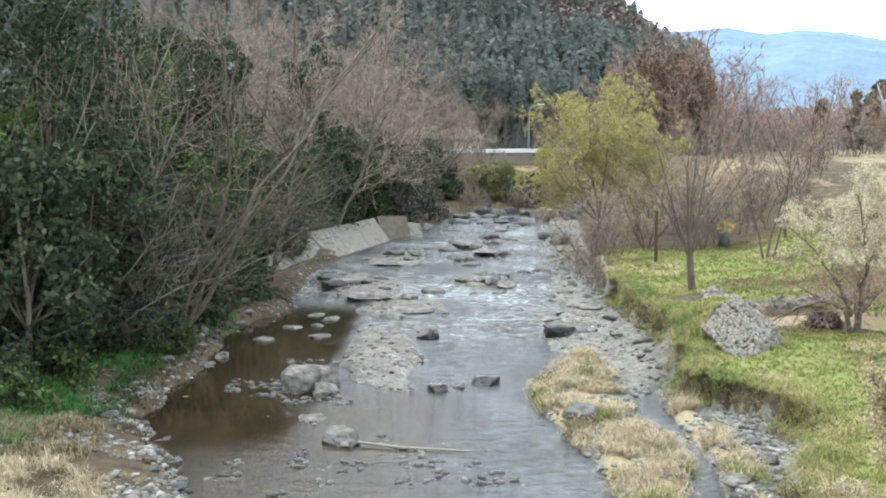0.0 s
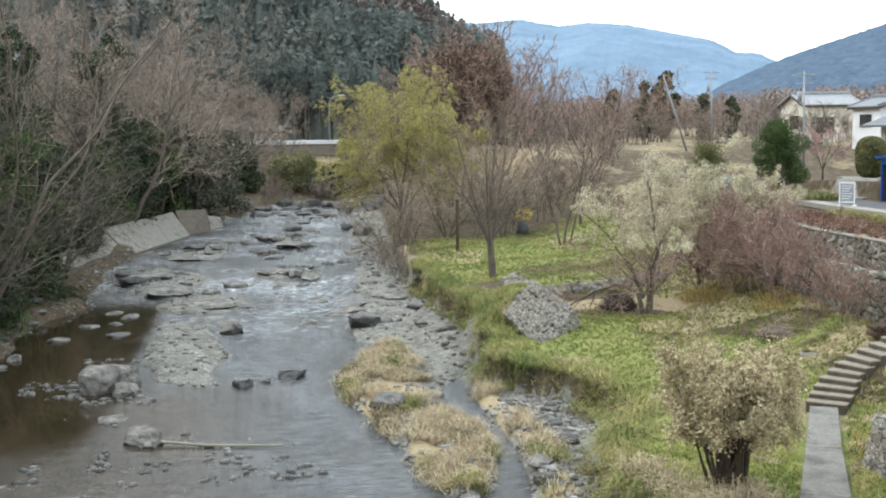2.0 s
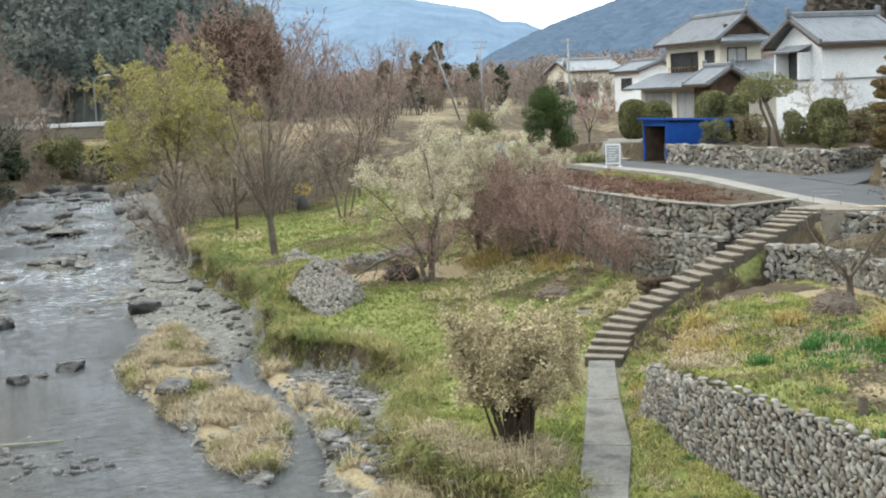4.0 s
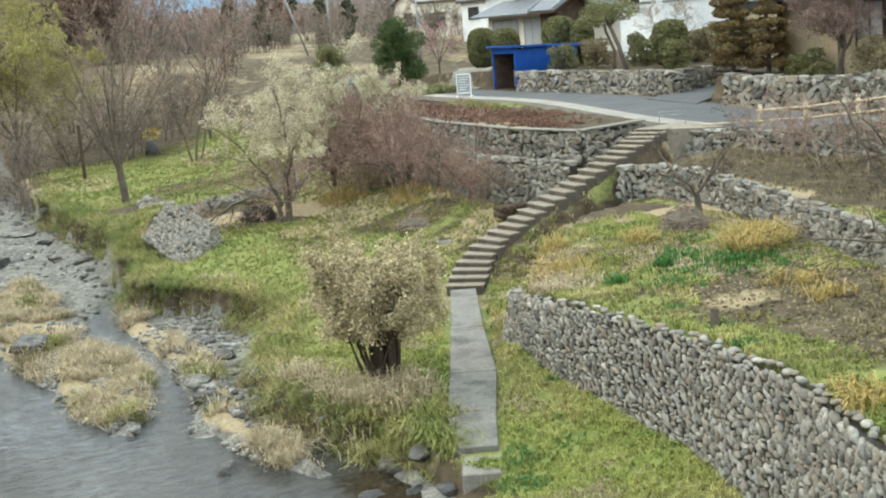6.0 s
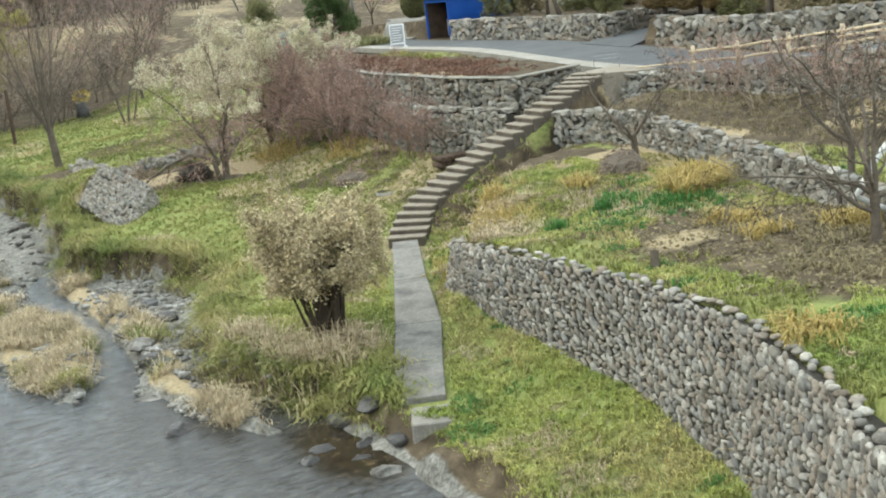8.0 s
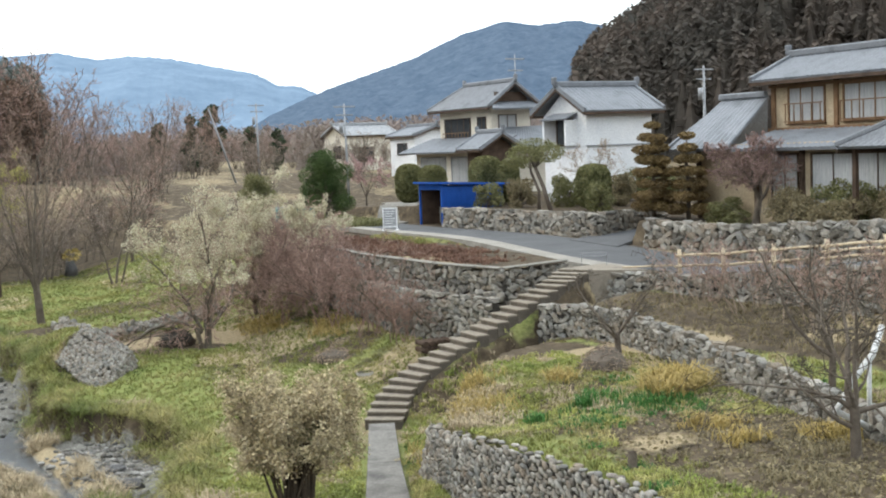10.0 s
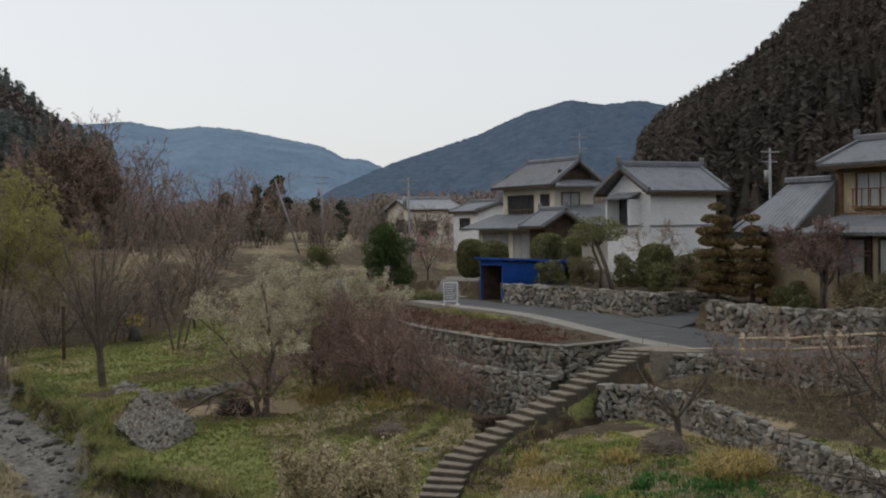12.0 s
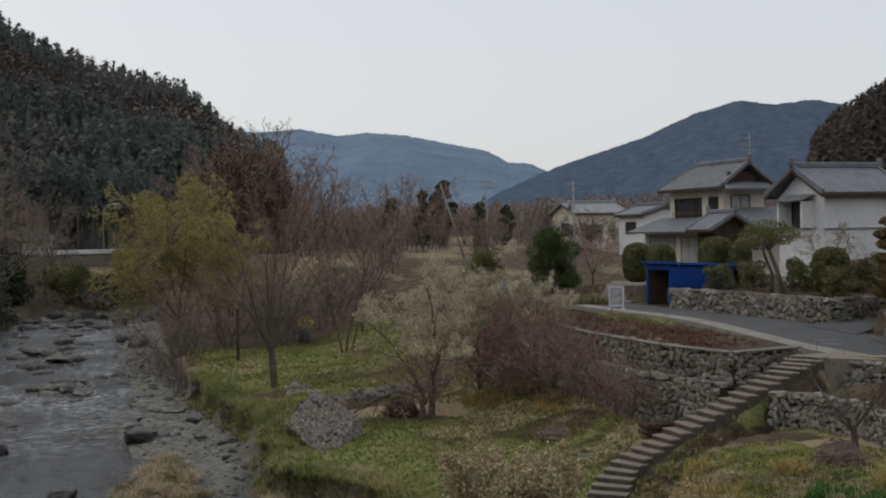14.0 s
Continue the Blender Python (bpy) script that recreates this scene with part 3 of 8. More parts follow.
def river_top(x, y):
    run = smooth(-7, -3, x - 0.04 * (y - 50)) * smooth(40, 62, y)
    return water_z(y) + 0.015 * vnoise(x, y * 0.7, 0.5, 21) * (0.3 + run) + 0.045 * run * vnoise(x, y * 0.6, 0.9, 22)


water_mesh, qx, qy, qz = mesh_grid("water", wx, wy, river_top)
still = smooth(-3.8, -5.5, qx - 0.3 * (qy - 50) / 10) * smooth(34, 42, qy) * smooth(72, 64, qy)
still = np.maximum(still, 0.9 * smooth(1.0, 0.4, np.hypot((qx - 9.3) / 1.6, (qy - 22) / 3.2)))
still = np.maximum(still, 0.8 * smooth(1.0, 0.5, np.hypot((qx - 7.6) / 1.5, (qy - 70) / 3)))
# Shallow brown bed, plus dark hill reflection and bank shade put into the colour.
shoal_shade = 1.0 * smooth(2.5, -2.5, qx - 0.08 * (qy - 36)) * smooth(50, 42, qy) + 0.35 * smooth(33, 26, qy) * smooth(-2, 4, qx) + 0.5 * smooth(1.5, -3.5, qx) * smooth(58, 72, qy) * (0.6 + 0.6 * vnoise(qx, qy, 2.5, 24))
rapid = smooth(52, 66, qy) * (1 - still)
paint(water_mesh, "rough", np.clip(0.18 + 0.62 * (1 - still) + 0.35 * rapid, 0, 1) * (1 - 0.85 * still) * (1 - 0.55 * np.clip(shoal_shade, 0, 1)), np.clip(rapid * (0.5 + 0.7 * vnoise(qx, qy, 3, 23)), 0, 1), np.clip(np.maximum(still, shoal_shade), 0, 1))
water_mesh.materials.append(WATER)
tagged(new("water", water_mesh), "shallow clear river running over stones with a still brown pool", "river", kind="structure")


# ---- building tools ----
def part(name, bm, material, parent, label=""):
    """Links a bmesh as one mesh object under a thing or a part."""
    me = bpy.data.meshes.new(name)
    bm.to_mesh(me)
    bm.free()
    me.materials.append(material)
    ob = new(name, me)
    ob.parent = parent
    if label:
        ob["label"] = label
    return ob


def thing(name, at, label, category, group="", turn=0.0, kind=""):
    ob = tagged(new(name), label, category, group, kind)
    ob.empty_display_size = 0.3
    ob.matrix_basis = pose(*at, 0, 0, turn)
    return ob


def box(bm, lo, hi, bevel=0.0, m=None):
    """A box between two corners, with bevelled edges, added to bm."""
    lo, hi = Vector(lo), Vector(hi)
    made = bmesh.ops.create_cube(bm, size=1.0, matrix=Matrix.Translation((lo + hi) / 2) @ Matrix.Diagonal((*(hi - lo), 1)))["verts"]
    if bevel:
        edges = list({e for v in made for e in v.link_edges})
        made = bmesh.ops.bevel(bm, geom=edges, offset=bevel, segments=1, affect="EDGES", clamp_overlap=True)["verts"]
    if m is not None:
        bmesh.ops.transform(bm, matrix=m, verts=list({v for v in made if v.is_valid}))
    return bm


def tube(bm, points, radii, sides=6):
    """A bent, tapered tube through the points, added to bm."""
    rings = []
    for i, p in enumerate(points):
        p = Vector(p)
        d = Vector(points[min(i + 1, len(points) - 1)]) - Vector(points[max(i - 1, 0)])
        a = d.orthogonal().normalized() if i == 0 else (rings_a - d * rings_a.dot(d) / max(1e-9, d.length_squared)).normalized()
        rings_a = a
        b = d.normalized().cross(a)
        rings.append([bm.verts.new(p + (a * math.cos(t) + b * math.sin(t)) * radii[i]) for t in (2 * math.pi * k / sides for k in range(sides))])
    for r0, r1 in zip(rings, rings[1:]):
        for k in range(sides):
            bm.faces.new((r0[k], r0[(k + 1) % sides], r1[(k + 1) % sides], r1[k])).smooth = True
    bm.faces.new(rings[0][::-1])
    bm.faces.new(rings[-1])
    return bm


def raw_object(name, verts, faces, material, smooth_faces=True):
    me = bpy.data.meshes.new(name)
    me.from_pydata(verts if isinstance(verts, list) else verts.tolist(), [], faces if isinstance(faces, list) else faces.tolist())
    me.materials.append(material)
    me.polygons.foreach_set("use_smooth", np.full(len(me.polygons), smooth_faces))
    me.update()
    return new(name, me)


def stone_shapes(count, seed, knob=0.36):
    """Rounded, uneven unit stones of 44 triangles."""
    rng = random.Random(seed)
    out = []
    for k in range(count):
        bm = bmesh.new()
        box(bm, (-0.5, -0.5, -0.5), (0.5, 0.5, 0.5), 0.17)
        for v in bm.verts:
            v.co += Vector([rng.uniform(-knob, knob) * 0.5 for _ in range(3)])
        for f in bm.faces:
            f.smooth = False
        me = bpy.data.meshes.new("stone")
        bm.to_mesh(me)
        bm.free()
        me.materials.append(STONE)
        out.append(me)
    return out


def cobble_shapes(count, seed):
    """Rounded river cobbles of 42 triangles."""
    rng = random.Random(seed)
    out = []
    for k in range(count):
        vs, fs = [(0, 0, 0.5)], []
        sq = rng.uniform(0.6, 0.9)
        for j in range(1, 4):
            z, r = 0.5 * math.cos(math.pi * j / 4), 0.5 * math.sin(math.pi * j / 4) ** sq
            for i in range(7):
                a = 2 * math.pi * i / 7 + 0.3 * j
                w = 1 + rng.uniform(-0.16, 0.16)
                vs.append((r * w * math.cos(a), r * w * math.sin(a), z + rng.uniform(-0.05, 0.05)))
        vs.append((0, 0, -0.5))
        for i in range(7):
            n = (i + 1) % 7
            fs += [(0, 1 + i, 1 + n), (22, 15 + n, 15 + i)] + [(1 + 7 * j + i, 8 + 7 * j + i, 8 + 7 * j + n, 1 + 7 * j + n) for j in range(2)]
        me = bpy.data.meshes.new("stone")
        me.from_pydata(vs, [], fs)
        me.polygons.foreach_set("use_smooth", np.ones(len(me.polygons), bool))
        me.materials.append(STONE)
        out.append(me)
    return out


STONES = stone_shapes(8, 5, 0.3)
COBBLES = cobble_shapes(8, 6)


def mesh_arrays(me):
    v = np.empty(len(me.vertices) * 3)
    me.vertices.foreach_get("co", v)
    return v.reshape(-1, 3), [list(p.vertices) for p in me.polygons]


SHAPES = {"stone": (STONES, [mesh_arrays(m) for m in STONES]), "cobble": (COBBLES, [mesh_arrays(m) for m in COBBLES])}


def lay_stones(owner, places, keep, name="stone", rest_name="stone_fill", material=STONE_REST, shape="stone"):
    """places: matrices, the nearest first. The first become parts of their own, the others one joined part."""
    rng = random.Random(len(places))
    for m in places[:keep]:
        ob = new(name, SHAPES[shape][0][rng.randrange(8)])
        ob.parent = owner
        ob.matrix_basis = m
    if len(places) > keep:
        vs, fs, n = [], [], 0
        for m in places[keep:]:
            v, f = SHAPES[shape][1][rng.randrange(8)]
            a = np.array(m)
            vs.append(v @ a[:3, :3].T + a[:3, 3])
            fs += [[i + n for i in q] for q in f]
            n += len(v)
        ob = raw_object(rest_name, np.concatenate(vs), fs, material, shape == "cobble")
        ob.parent = owner
        tagged(ob, kind="stuff")


def along(line, s):
    for (x0, y0), (x1, y1) in zip(line, line[1:]):
        d = math.hypot(x1 - x0, y1 - y0)
        if s <= d or (x1, y1) == line[-1]:
            t = min(1.0, s / d)
            return x0 + (x1 - x0) * t, y0 + (y1 - y0) * t, math.atan2(y1 - y0, x1 - x0)
        s -= d


def stone_wall(name, label, line, base, top, batter, size, keep, seed, thick=0.5, side=1, flat=0.55, cap=None, shape="stone", lean=0.0, crest=1.0):
    """A dry wall of rough stones along a line of corners. base and top give heights by place; batter: how far the foot stands out;
    side: +1 when its face looks to the right of the line. cap: a coping of that thickness."""
    rng = random.Random(seed)
    owner = tagged(new(name), label, "stone wall", kind="structure")
    length = sum(math.hypot(b[0] - a[0], b[1] - a[1]) for a, b in zip(line, line[1:]))
    bm = bmesh.new()
    rows = []
    steps = max(2, int(length / 0.7))
    for i in range(steps + 1):
        x, y, a = along(line, length * i / steps)
        nx, ny = math.sin(a) * side, -math.cos(a) * side
        zb, zt = base(x, y) - 0.15, top(x, y)
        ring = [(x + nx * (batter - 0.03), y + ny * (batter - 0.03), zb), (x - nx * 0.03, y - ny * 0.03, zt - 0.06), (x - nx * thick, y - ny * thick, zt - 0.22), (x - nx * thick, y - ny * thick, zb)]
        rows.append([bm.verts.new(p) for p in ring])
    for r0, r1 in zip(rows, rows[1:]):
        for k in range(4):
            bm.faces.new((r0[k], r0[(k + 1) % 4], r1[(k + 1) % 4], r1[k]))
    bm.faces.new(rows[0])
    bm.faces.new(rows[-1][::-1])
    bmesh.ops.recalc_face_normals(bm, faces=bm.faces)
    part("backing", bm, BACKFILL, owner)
    places = []
    w, h = size
    s, level = 0.0, 0
    tallest = max(top(*along(line, length * i / 20)[:2]) - base(*along(line, length * i / 20)[:2]) for i in range(21))
    for level in range(int(tallest / (h * 0.92)) + 1):
        s = rng.uniform(0, w)
        while s < length:
            ww = w * rng.choice((0.6, 0.8, 1.0, 1.0, 1.25, 1.6))
            hh = h * rng.uniform(0.8, 1.3)
            x, y, a = along(line, min(length, s + ww / 2))
            zb, zt = base(x, y), top(x, y)
            up = (level + 0.5 + rng.uniform(-0.38, 0.38)) * h * 0.92
            if zb + up < zt - 0.2 * h:
                nx, ny = math.sin(a) * side, -math.cos(a) * side
                o = batter * (1 - up / max(0.1, zt - zb)) + rng.uniform(-0.02, 0.05) * (h / 0.15)
                m = Matrix.Translation((x + nx * o, y + ny * o, zb + up)) @ Matrix.Rotation(a, 4, "Z") @ Matrix.Rotation(rng.gauss(lean, 0.4 if shape == "cobble" else 0.55), 4, "Y") @ Matrix.Rotation(rng.uniform(-0.3, 0.3), 4, "X")
                places.append(m @ Matrix.Diagonal((ww * 0.91, max(hh, ww * flat) * rng.uniform(0.7, 1.1), hh * 0.92, 1)))
            s += ww * 0.95
    # crest stones, laid flat
    s = 0.0
    while s < length and not cap:
        ww = w * rng.uniform(0.9, 1.8) * crest
        x, y, a = along(line, min(length, s + ww / 2))
        nx, ny = math.sin(a) * side, -math.cos(a) * side
        o = -rng.uniform(0.0, thick * 0.5)
        m = Matrix.Translation((x + nx * o, y + ny * o, top(x, y) + rng.uniform(-0.02, 0.05))) @ Matrix.Rotation(a + rng.uniform(-0.4, 0.4), 4, "Z") @ Matrix.Rotation(rng.uniform(-0.15, 0.15), 4, "Y")
        places.append(m @ Matrix.Diagonal((ww, w * rng.uniform(0.8, 1.5) * crest, h * rng.uniform(0.8, 1.3), 1)))
        s += ww
    places.sort(key=lambda m: m.translation.length)
    lay_stones(owner, places, keep, shape=shape)
    if cap:
        bm = bmesh.new()
        for (x0, y0), (x1, y1) in zip(line, line[1:]):
            a, d = math.atan2(y1 - y0, x1 - x0), math.hypot(x1 - x0, y1 - y0)
            m = Matrix.Translation((x0, y0, (top(x0, y0) + top(x1, y1)) / 2)) @ Matrix.Rotation(a, 4, "Z")
            box(bm, (0, -0.17, 0.0), (d, 0.2, cap), 0.015, m)
        part("coping", bm, CONCRETE, owner, "weathered concrete coping")
    return owner


# ---- hills round the valley ----
def hill_height(profile, ridge, az):
    return EYE[2] + ridge * np.interp(az, [p[0] for p in profile], [p[1] for p in profile])


def hill(name, label, profile, base, ridge, material, rough, steps=(160, 26), foot=4.0, crown=0.8):
    """A wooded hillside, its crest given as (bearing, slope to the crest) as the valley sees it, rising from base to ridge metres away."""
    az = np.linspace(profile[0][0], profile[-1][0], steps[0])
    u = np.linspace(0, 1.35, steps[1])
    A, U = np.meshgrid(az, u)
    D = base + (ridge - base) * U
    X, Y = D * np.sin(np.radians(A)), D * np.cos(np.radians(A))
    top = hill_height(profile, ridge, A)
    shape = np.where(U <= 1, 1 - (1 - np.clip(U, 0, 1)) ** 1.5, 1 - (U - 1) * 0.8)
    Z = foot + (top - foot) * shape + rough * (vnoise(X, Y, rough * 9, 41)) * np.minimum(1, 3 * np.abs(U - 1) + 0.10) * U
    Z = Z + crown * (vnoise(X, Y, crown * 2.2, 42) + 0.6 * vnoise(X, Y, crown * 0.9, 43)) * np.minimum(1, 8 * U)
    verts = np.stack([X, Y, Z], -1).reshape(-1, 3)
    nx = steps[0]
    i = np.arange((steps[1] - 1) * nx).reshape(-1, nx)[:, :-1].ravel()
    ob = raw_object(name, verts, np.stack([i, i + 1, i + nx + 1, i + nx], -1), material)
    return tagged(ob, label, "hill", kind="structure")


# The unseen crest left of bearing 0 is raised to darken reflections on water.
LEFT_RIDGE = [(-75, 0.30), (-50, 0.40), (-30, 0.40), (-12, 0.27), (-5, 0.19), (-0.2, 0.137), (1.2, 0.122), (2.9, 0.11), (4.6, 0.102), (5.6, 0.095), (7.8, 0.088), (8.5, 0.077), (9.6, 0.055), (11, 0.044), (12.7, 0.032), (13.3, 0.012), (14.5, -0.018), (16, -0.038)]
FAR_RIDGE = [(-20, 0.098), (5, 0.098), (9.3, 0.0886), (10.9, 0.0817), (13, 0.0838), (14.8, 0.078), (16.1, 0.081), (18, 0.0782), (20.1, 0.0707), (21.7, 0.0655), (22.7, 0.0559), (23.8, 0.0541), (24.5, 0.0483), (27, 0.028), (30, -0.002), (32, -0.012)]
MID_RIDGE = [(18, -0.008), (20.5, 0.012), (22.2, 0.0311), (24.1, 0.0455), (25.9, 0.0565), (29.1, 0.0727), (31.5, 0.0895), (33.4, 0.098), (35, 0.0928), (36.5, 0.0953), (38.9, 0.087), (42, 0.077), (60, 0.097), (80, 0.077)]
RIGHT_RIDGE = [(33.5, -0.04), (36, 0.01), (36.5, 0.03), (37.5, 0.05), (38.9, 0.065), (40.3, 0.078), (41.9, 0.097), (43.3, 0.122), (44.5, 0.14), (50, 0.2), (60, 0.26), (80, 0.28), (120, 0.18)]
hill("far_mountains", "far wooded mountain range tinted blue for haze", FAR_RIDGE, 1700, 2900, FAR_BLUE, 34.0, (420, 60), 10, 2.2)
hill("middle_hill", "wooded hill closing the valley, tinted grey-blue for haze", MID_RIDGE, 520, 1150, MID_BLUE, 11.0, (420, 90), 8, 1.3)
hill("left_hill", "steep dark hillside under conifers", LEFT_RIDGE, 195, 330, FOREST_FLOOR, 5.0, (160, 26), 7.5)
hill("right_hill", "steep dark hillside under conifers behind the houses", RIGHT_RIDGE, 150, 300, FOREST_FLOOR, 5.0, (160, 26), 7)
hill("back_hill", "low wooded hill behind the bridge", [(120, 0.2), (150, 0.16), (180, 0.14), (220, 0.16), (285, 0.16)], 160, 300, FOREST_FLOOR, 5.0, (60, 12), 4)


# ---- road, stairs, path and walls ----
def strip(name, label, category, left, right, ys, lift, material):
    """A paved strip along y with real thickness."""
    bm = bmesh.new()
    rows = []
    for y in ys:
        a, b, z = left(y), right(y), road_z(y) + lift
        rows.append([bm.verts.new(p) for p in ((a, y, z), (b, y, z), (b, y, z - 0.25), (a, y, z - 0.25))])
    for r0, r1 in zip(rows, rows[1:]):
        for k in range(4):
            bm.faces.new((r0[k], r1[k], r1[(k + 1) % 4], r0[(k + 1) % 4]))
    bm.faces.new(rows[0]), bm.faces.new(rows[-1][::-1])
    bmesh.ops.recalc_face_normals(bm, faces=bm.faces)
    me = bpy.data.meshes.new(name)
    bm.to_mesh(me)
    bm.free()
    me.materials.append(material)
    return tagged(new(name, me), label, category, kind="structure")


def road_left(y):
    return 28.6 + 1.6 * float(smooth(38, 55, y)) + 0.3 * float(smooth(55, 70, y)) + 6 * float(smooth(72, 100, y))


ROAD_Y = list(np.arange(-20, 104, 2.0))
strip("road", "narrow grey asphalt village road", "road", lambda y: road_left(y) + 0.55, lambda y: min(road_left(y) + 4.9, 33.75) if y < 74 else road_left(y) + 4.5, ROAD_Y, 0.0, ASPHALT)
strip("kerb", "pale worn concrete kerb strip along the road", "kerb", lambda y: road_left(y) - 0.35, lambda y: road_left(y) + 0.6, list(np.arange(36, 76, 2.0)), 0.05, PALE_CONCRETE)

LANE = [(33.2, 64.0), (34.6, 65.2), (36.4, 67.6), (38.2, 71.0), (40.2, 75.0), (42.5, 80.0)]
bm = bmesh.new()
rows = []
for k in range(25):
    x, y, a = along(LANE, 18.0 * k / 24)
    rows.append([bm.verts.new((x - s * math.sin(a), y + s * math.cos(a), gz(x, y) + 0.09 - d)) for s, d in ((1.15, 0), (-1.15, 0), (-1.15, 0.3), (1.15, 0.3))])
for r0, r1 in zip(rows, rows[1:]):
    for k in range(4):
        bm.faces.new((r0[k], r0[(k + 1) % 4], r1[(k + 1) % 4], r1[k]))
bm.faces.new(rows[0]), bm.faces.new(rows[-1][::-1])
bmesh.ops.recalc_face_normals(bm, faces=bm.faces)
lane_mesh = bpy.data.meshes.new("lane")
bm.to_mesh(lane_mesh)
bm.free()
lane_mesh.materials.append(CONCRETE)
tagged(new("lane", lane_mesh), "worn concrete lane climbing between the gardens", "lane", kind="structure")

bm = bmesh.new()
top = [bm.verts.new((x, y, float(road_z(y)) + 0.03 + 0.05 * max(0, x - 34))) for x, y in DRIVE]
low = [bm.verts.new(v.co - Vector((0, 0, 0.6))) for v in top]
bm.faces.new(top), bm.faces.new(low[::-1])
for j in range(len(top)):
    bm.faces.new((top[j], low[j], low[(j + 1) % len(top)], top[(j + 1) % len(top)]))
bmesh.ops.recalc_face_normals(bm, faces=bm.faces)
drive_mesh = bpy.data.meshes.new("driveway")
bm.to_mesh(drive_mesh)
bm.free()
drive_mesh.materials.append(ASPHALT)
tagged(new("driveway", drive_mesh), "short grey asphalt driveway between the garden walls", "driveway", kind="structure")

# stairs up the terraces
STEP_N = 25
stairs = tagged(new("stairs"), "long flight of worn concrete garden steps up the bank", "stairs", kind="structure")
lengths = [math.hypot(b[0] - a[0], b[1] - a[1]) for a, b in zip(STAIR_LINE, STAIR_LINE[1:])]


def stair_at(s):
    """Place on the flight, s metres along its plan."""
    for (p, q), d in zip(zip(STAIR_LINE, STAIR_LINE[1:]), lengths):
        if s <= d or q is STAIR_LINE[-1]:
            return Vector(p).lerp(Vector(q), s / d)
        s -= d


rng_st = random.Random(17)
for i in range(STEP_N):
    go = sum(lengths) / STEP_N
    p, q = stair_at(i * go), stair_at((i + 1) * go)
    before, after = stair_at(max(0.0, (i - 0.8) * go)), stair_at(min(sum(lengths), (i + 1.8) * go))
    turn = math.atan2(after.y - before.y, after.x - before.x)
    wide = 0.60 + rng_st.uniform(-0.04, 0.05)
    m = Matrix.Translation((p.x, p.y, q.z)) @ Matrix.Rotation(turn + rng_st.uniform(-0.03, 0.03), 4, "Z")
    bm = bmesh.new()
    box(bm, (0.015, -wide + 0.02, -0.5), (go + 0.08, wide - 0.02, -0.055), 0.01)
    st = part("step", bm, RISER, stairs, "dark riser block")
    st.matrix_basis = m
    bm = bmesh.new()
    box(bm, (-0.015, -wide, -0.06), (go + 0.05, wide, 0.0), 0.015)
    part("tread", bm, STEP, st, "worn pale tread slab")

bm = bmesh.new()
top = [bm.verts.new(p) for p in ((26.25, 35.15, 5.06), (28.75, 34.6, 4.9), (28.75, 37.2, 4.98), (26.6, 36.45, 5.06))]
low = [bm.verts.new(v.co - Vector((0, 0, 1.4))) for v in top]
bm.faces.new(top), bm.faces.new(low[::-1])
for j in range(4):
    bm.faces.new((top[j], low[j], low[(j + 1) % 4], top[(j + 1) % 4]))
bmesh.ops.recalc_face_normals(bm, faces=bm.faces)
part("landing", bm, STEP, stairs, "pale concrete landing at the road")

# concrete path down to the water
path = tagged(new("path"), "cracked grey concrete slab path down to the river", "path", kind="structure")
for k, ((x0, y0, z0), (x1, y1, z1)) in enumerate(zip(PATH_LINE, PATH_LINE[1:])):
    bm = bmesh.new()
    ws = [0.40, 0.46, 0.58, 0.56, 0.47]
    d = Vector((x1 - x0, y1 - y0, 0)).normalized()
    nrm = Vector((-d.y, d.x, 0))
    c0, c1 = Vector((x0, y0, z0)) + d * 0.01, Vector((x1, y1, z1)) - d * 0.01
    ring = [c0 + nrm * ws[k], c0 - nrm * ws[k], c1 - nrm * ws[k + 1], c1 + nrm * ws[k + 1]]
    tv, bv = [bm.verts.new(p + Vector((0, 0, 0.08))) for p in ring], [bm.verts.new(p - Vector((0, 0, 0.25))) for p in ring]
    bm.faces.new(tv), bm.faces.new(bv[::-1])
    for j in range(4):
        bm.faces.new((tv[j], bv[j], bv[(j + 1) % 4], tv[(j + 1) % 4]))
    bmesh.ops.recalc_face_normals(bm, faces=bm.faces)
    bmesh.ops.bevel(bm, geom=list(bm.edges), offset=0.015, segments=1, affect="EDGES")
    part("slab", bm, PATH_TOP, path)
bm = bmesh.new()
box(bm, (-0.45, -0.5, -0.6), (0.45, 0.5, 0.0), 0.03)
part("landing_stone", bm, CONCRETE, path, "pale stone step at the water's edge").matrix_basis = pose(10.75, 20.95, 0.62, 0, 0, -28)

near_top = lambda x, y: 3.05 - 0.13 * max(0, y - 22) + 0.012 * (x - 14) + 0.06 * max(0, 21 - y)
stone_wall("terrace_wall_near", "tall battered dry-stone wall of grey river cobbles", [(15.6, 28.0), (15.1, 26.8), (14.4, 24.0), (14.15, 21), (13.95, 18), (13.0, 14.2), (11.2, 10.5), (8.2, 6.3)],
           lambda x, y: gz(x - 0.75, y) - 0.12, near_top, 0.35, (0.225, 0.085), 300, 11, side=1, shape="cobble", lean=0.6, crest=0.75)
stone_wall("terrace_wall_middle", "low rough stone retaining wall", [(23.5, 34.2), (24.3, 32.8), (24.2, 30.5), (23.4, 27.6), (22.7, 25.0), (21.8, 22.1), (20.8, 19.2), (19.3, 15.4)],
           lambda x, y: 3.0, lambda x, y: 4.12 - 0.02 * max(0, 31 - y), 0.12, (0.24, 0.15), 280, 12, lean=0.2)
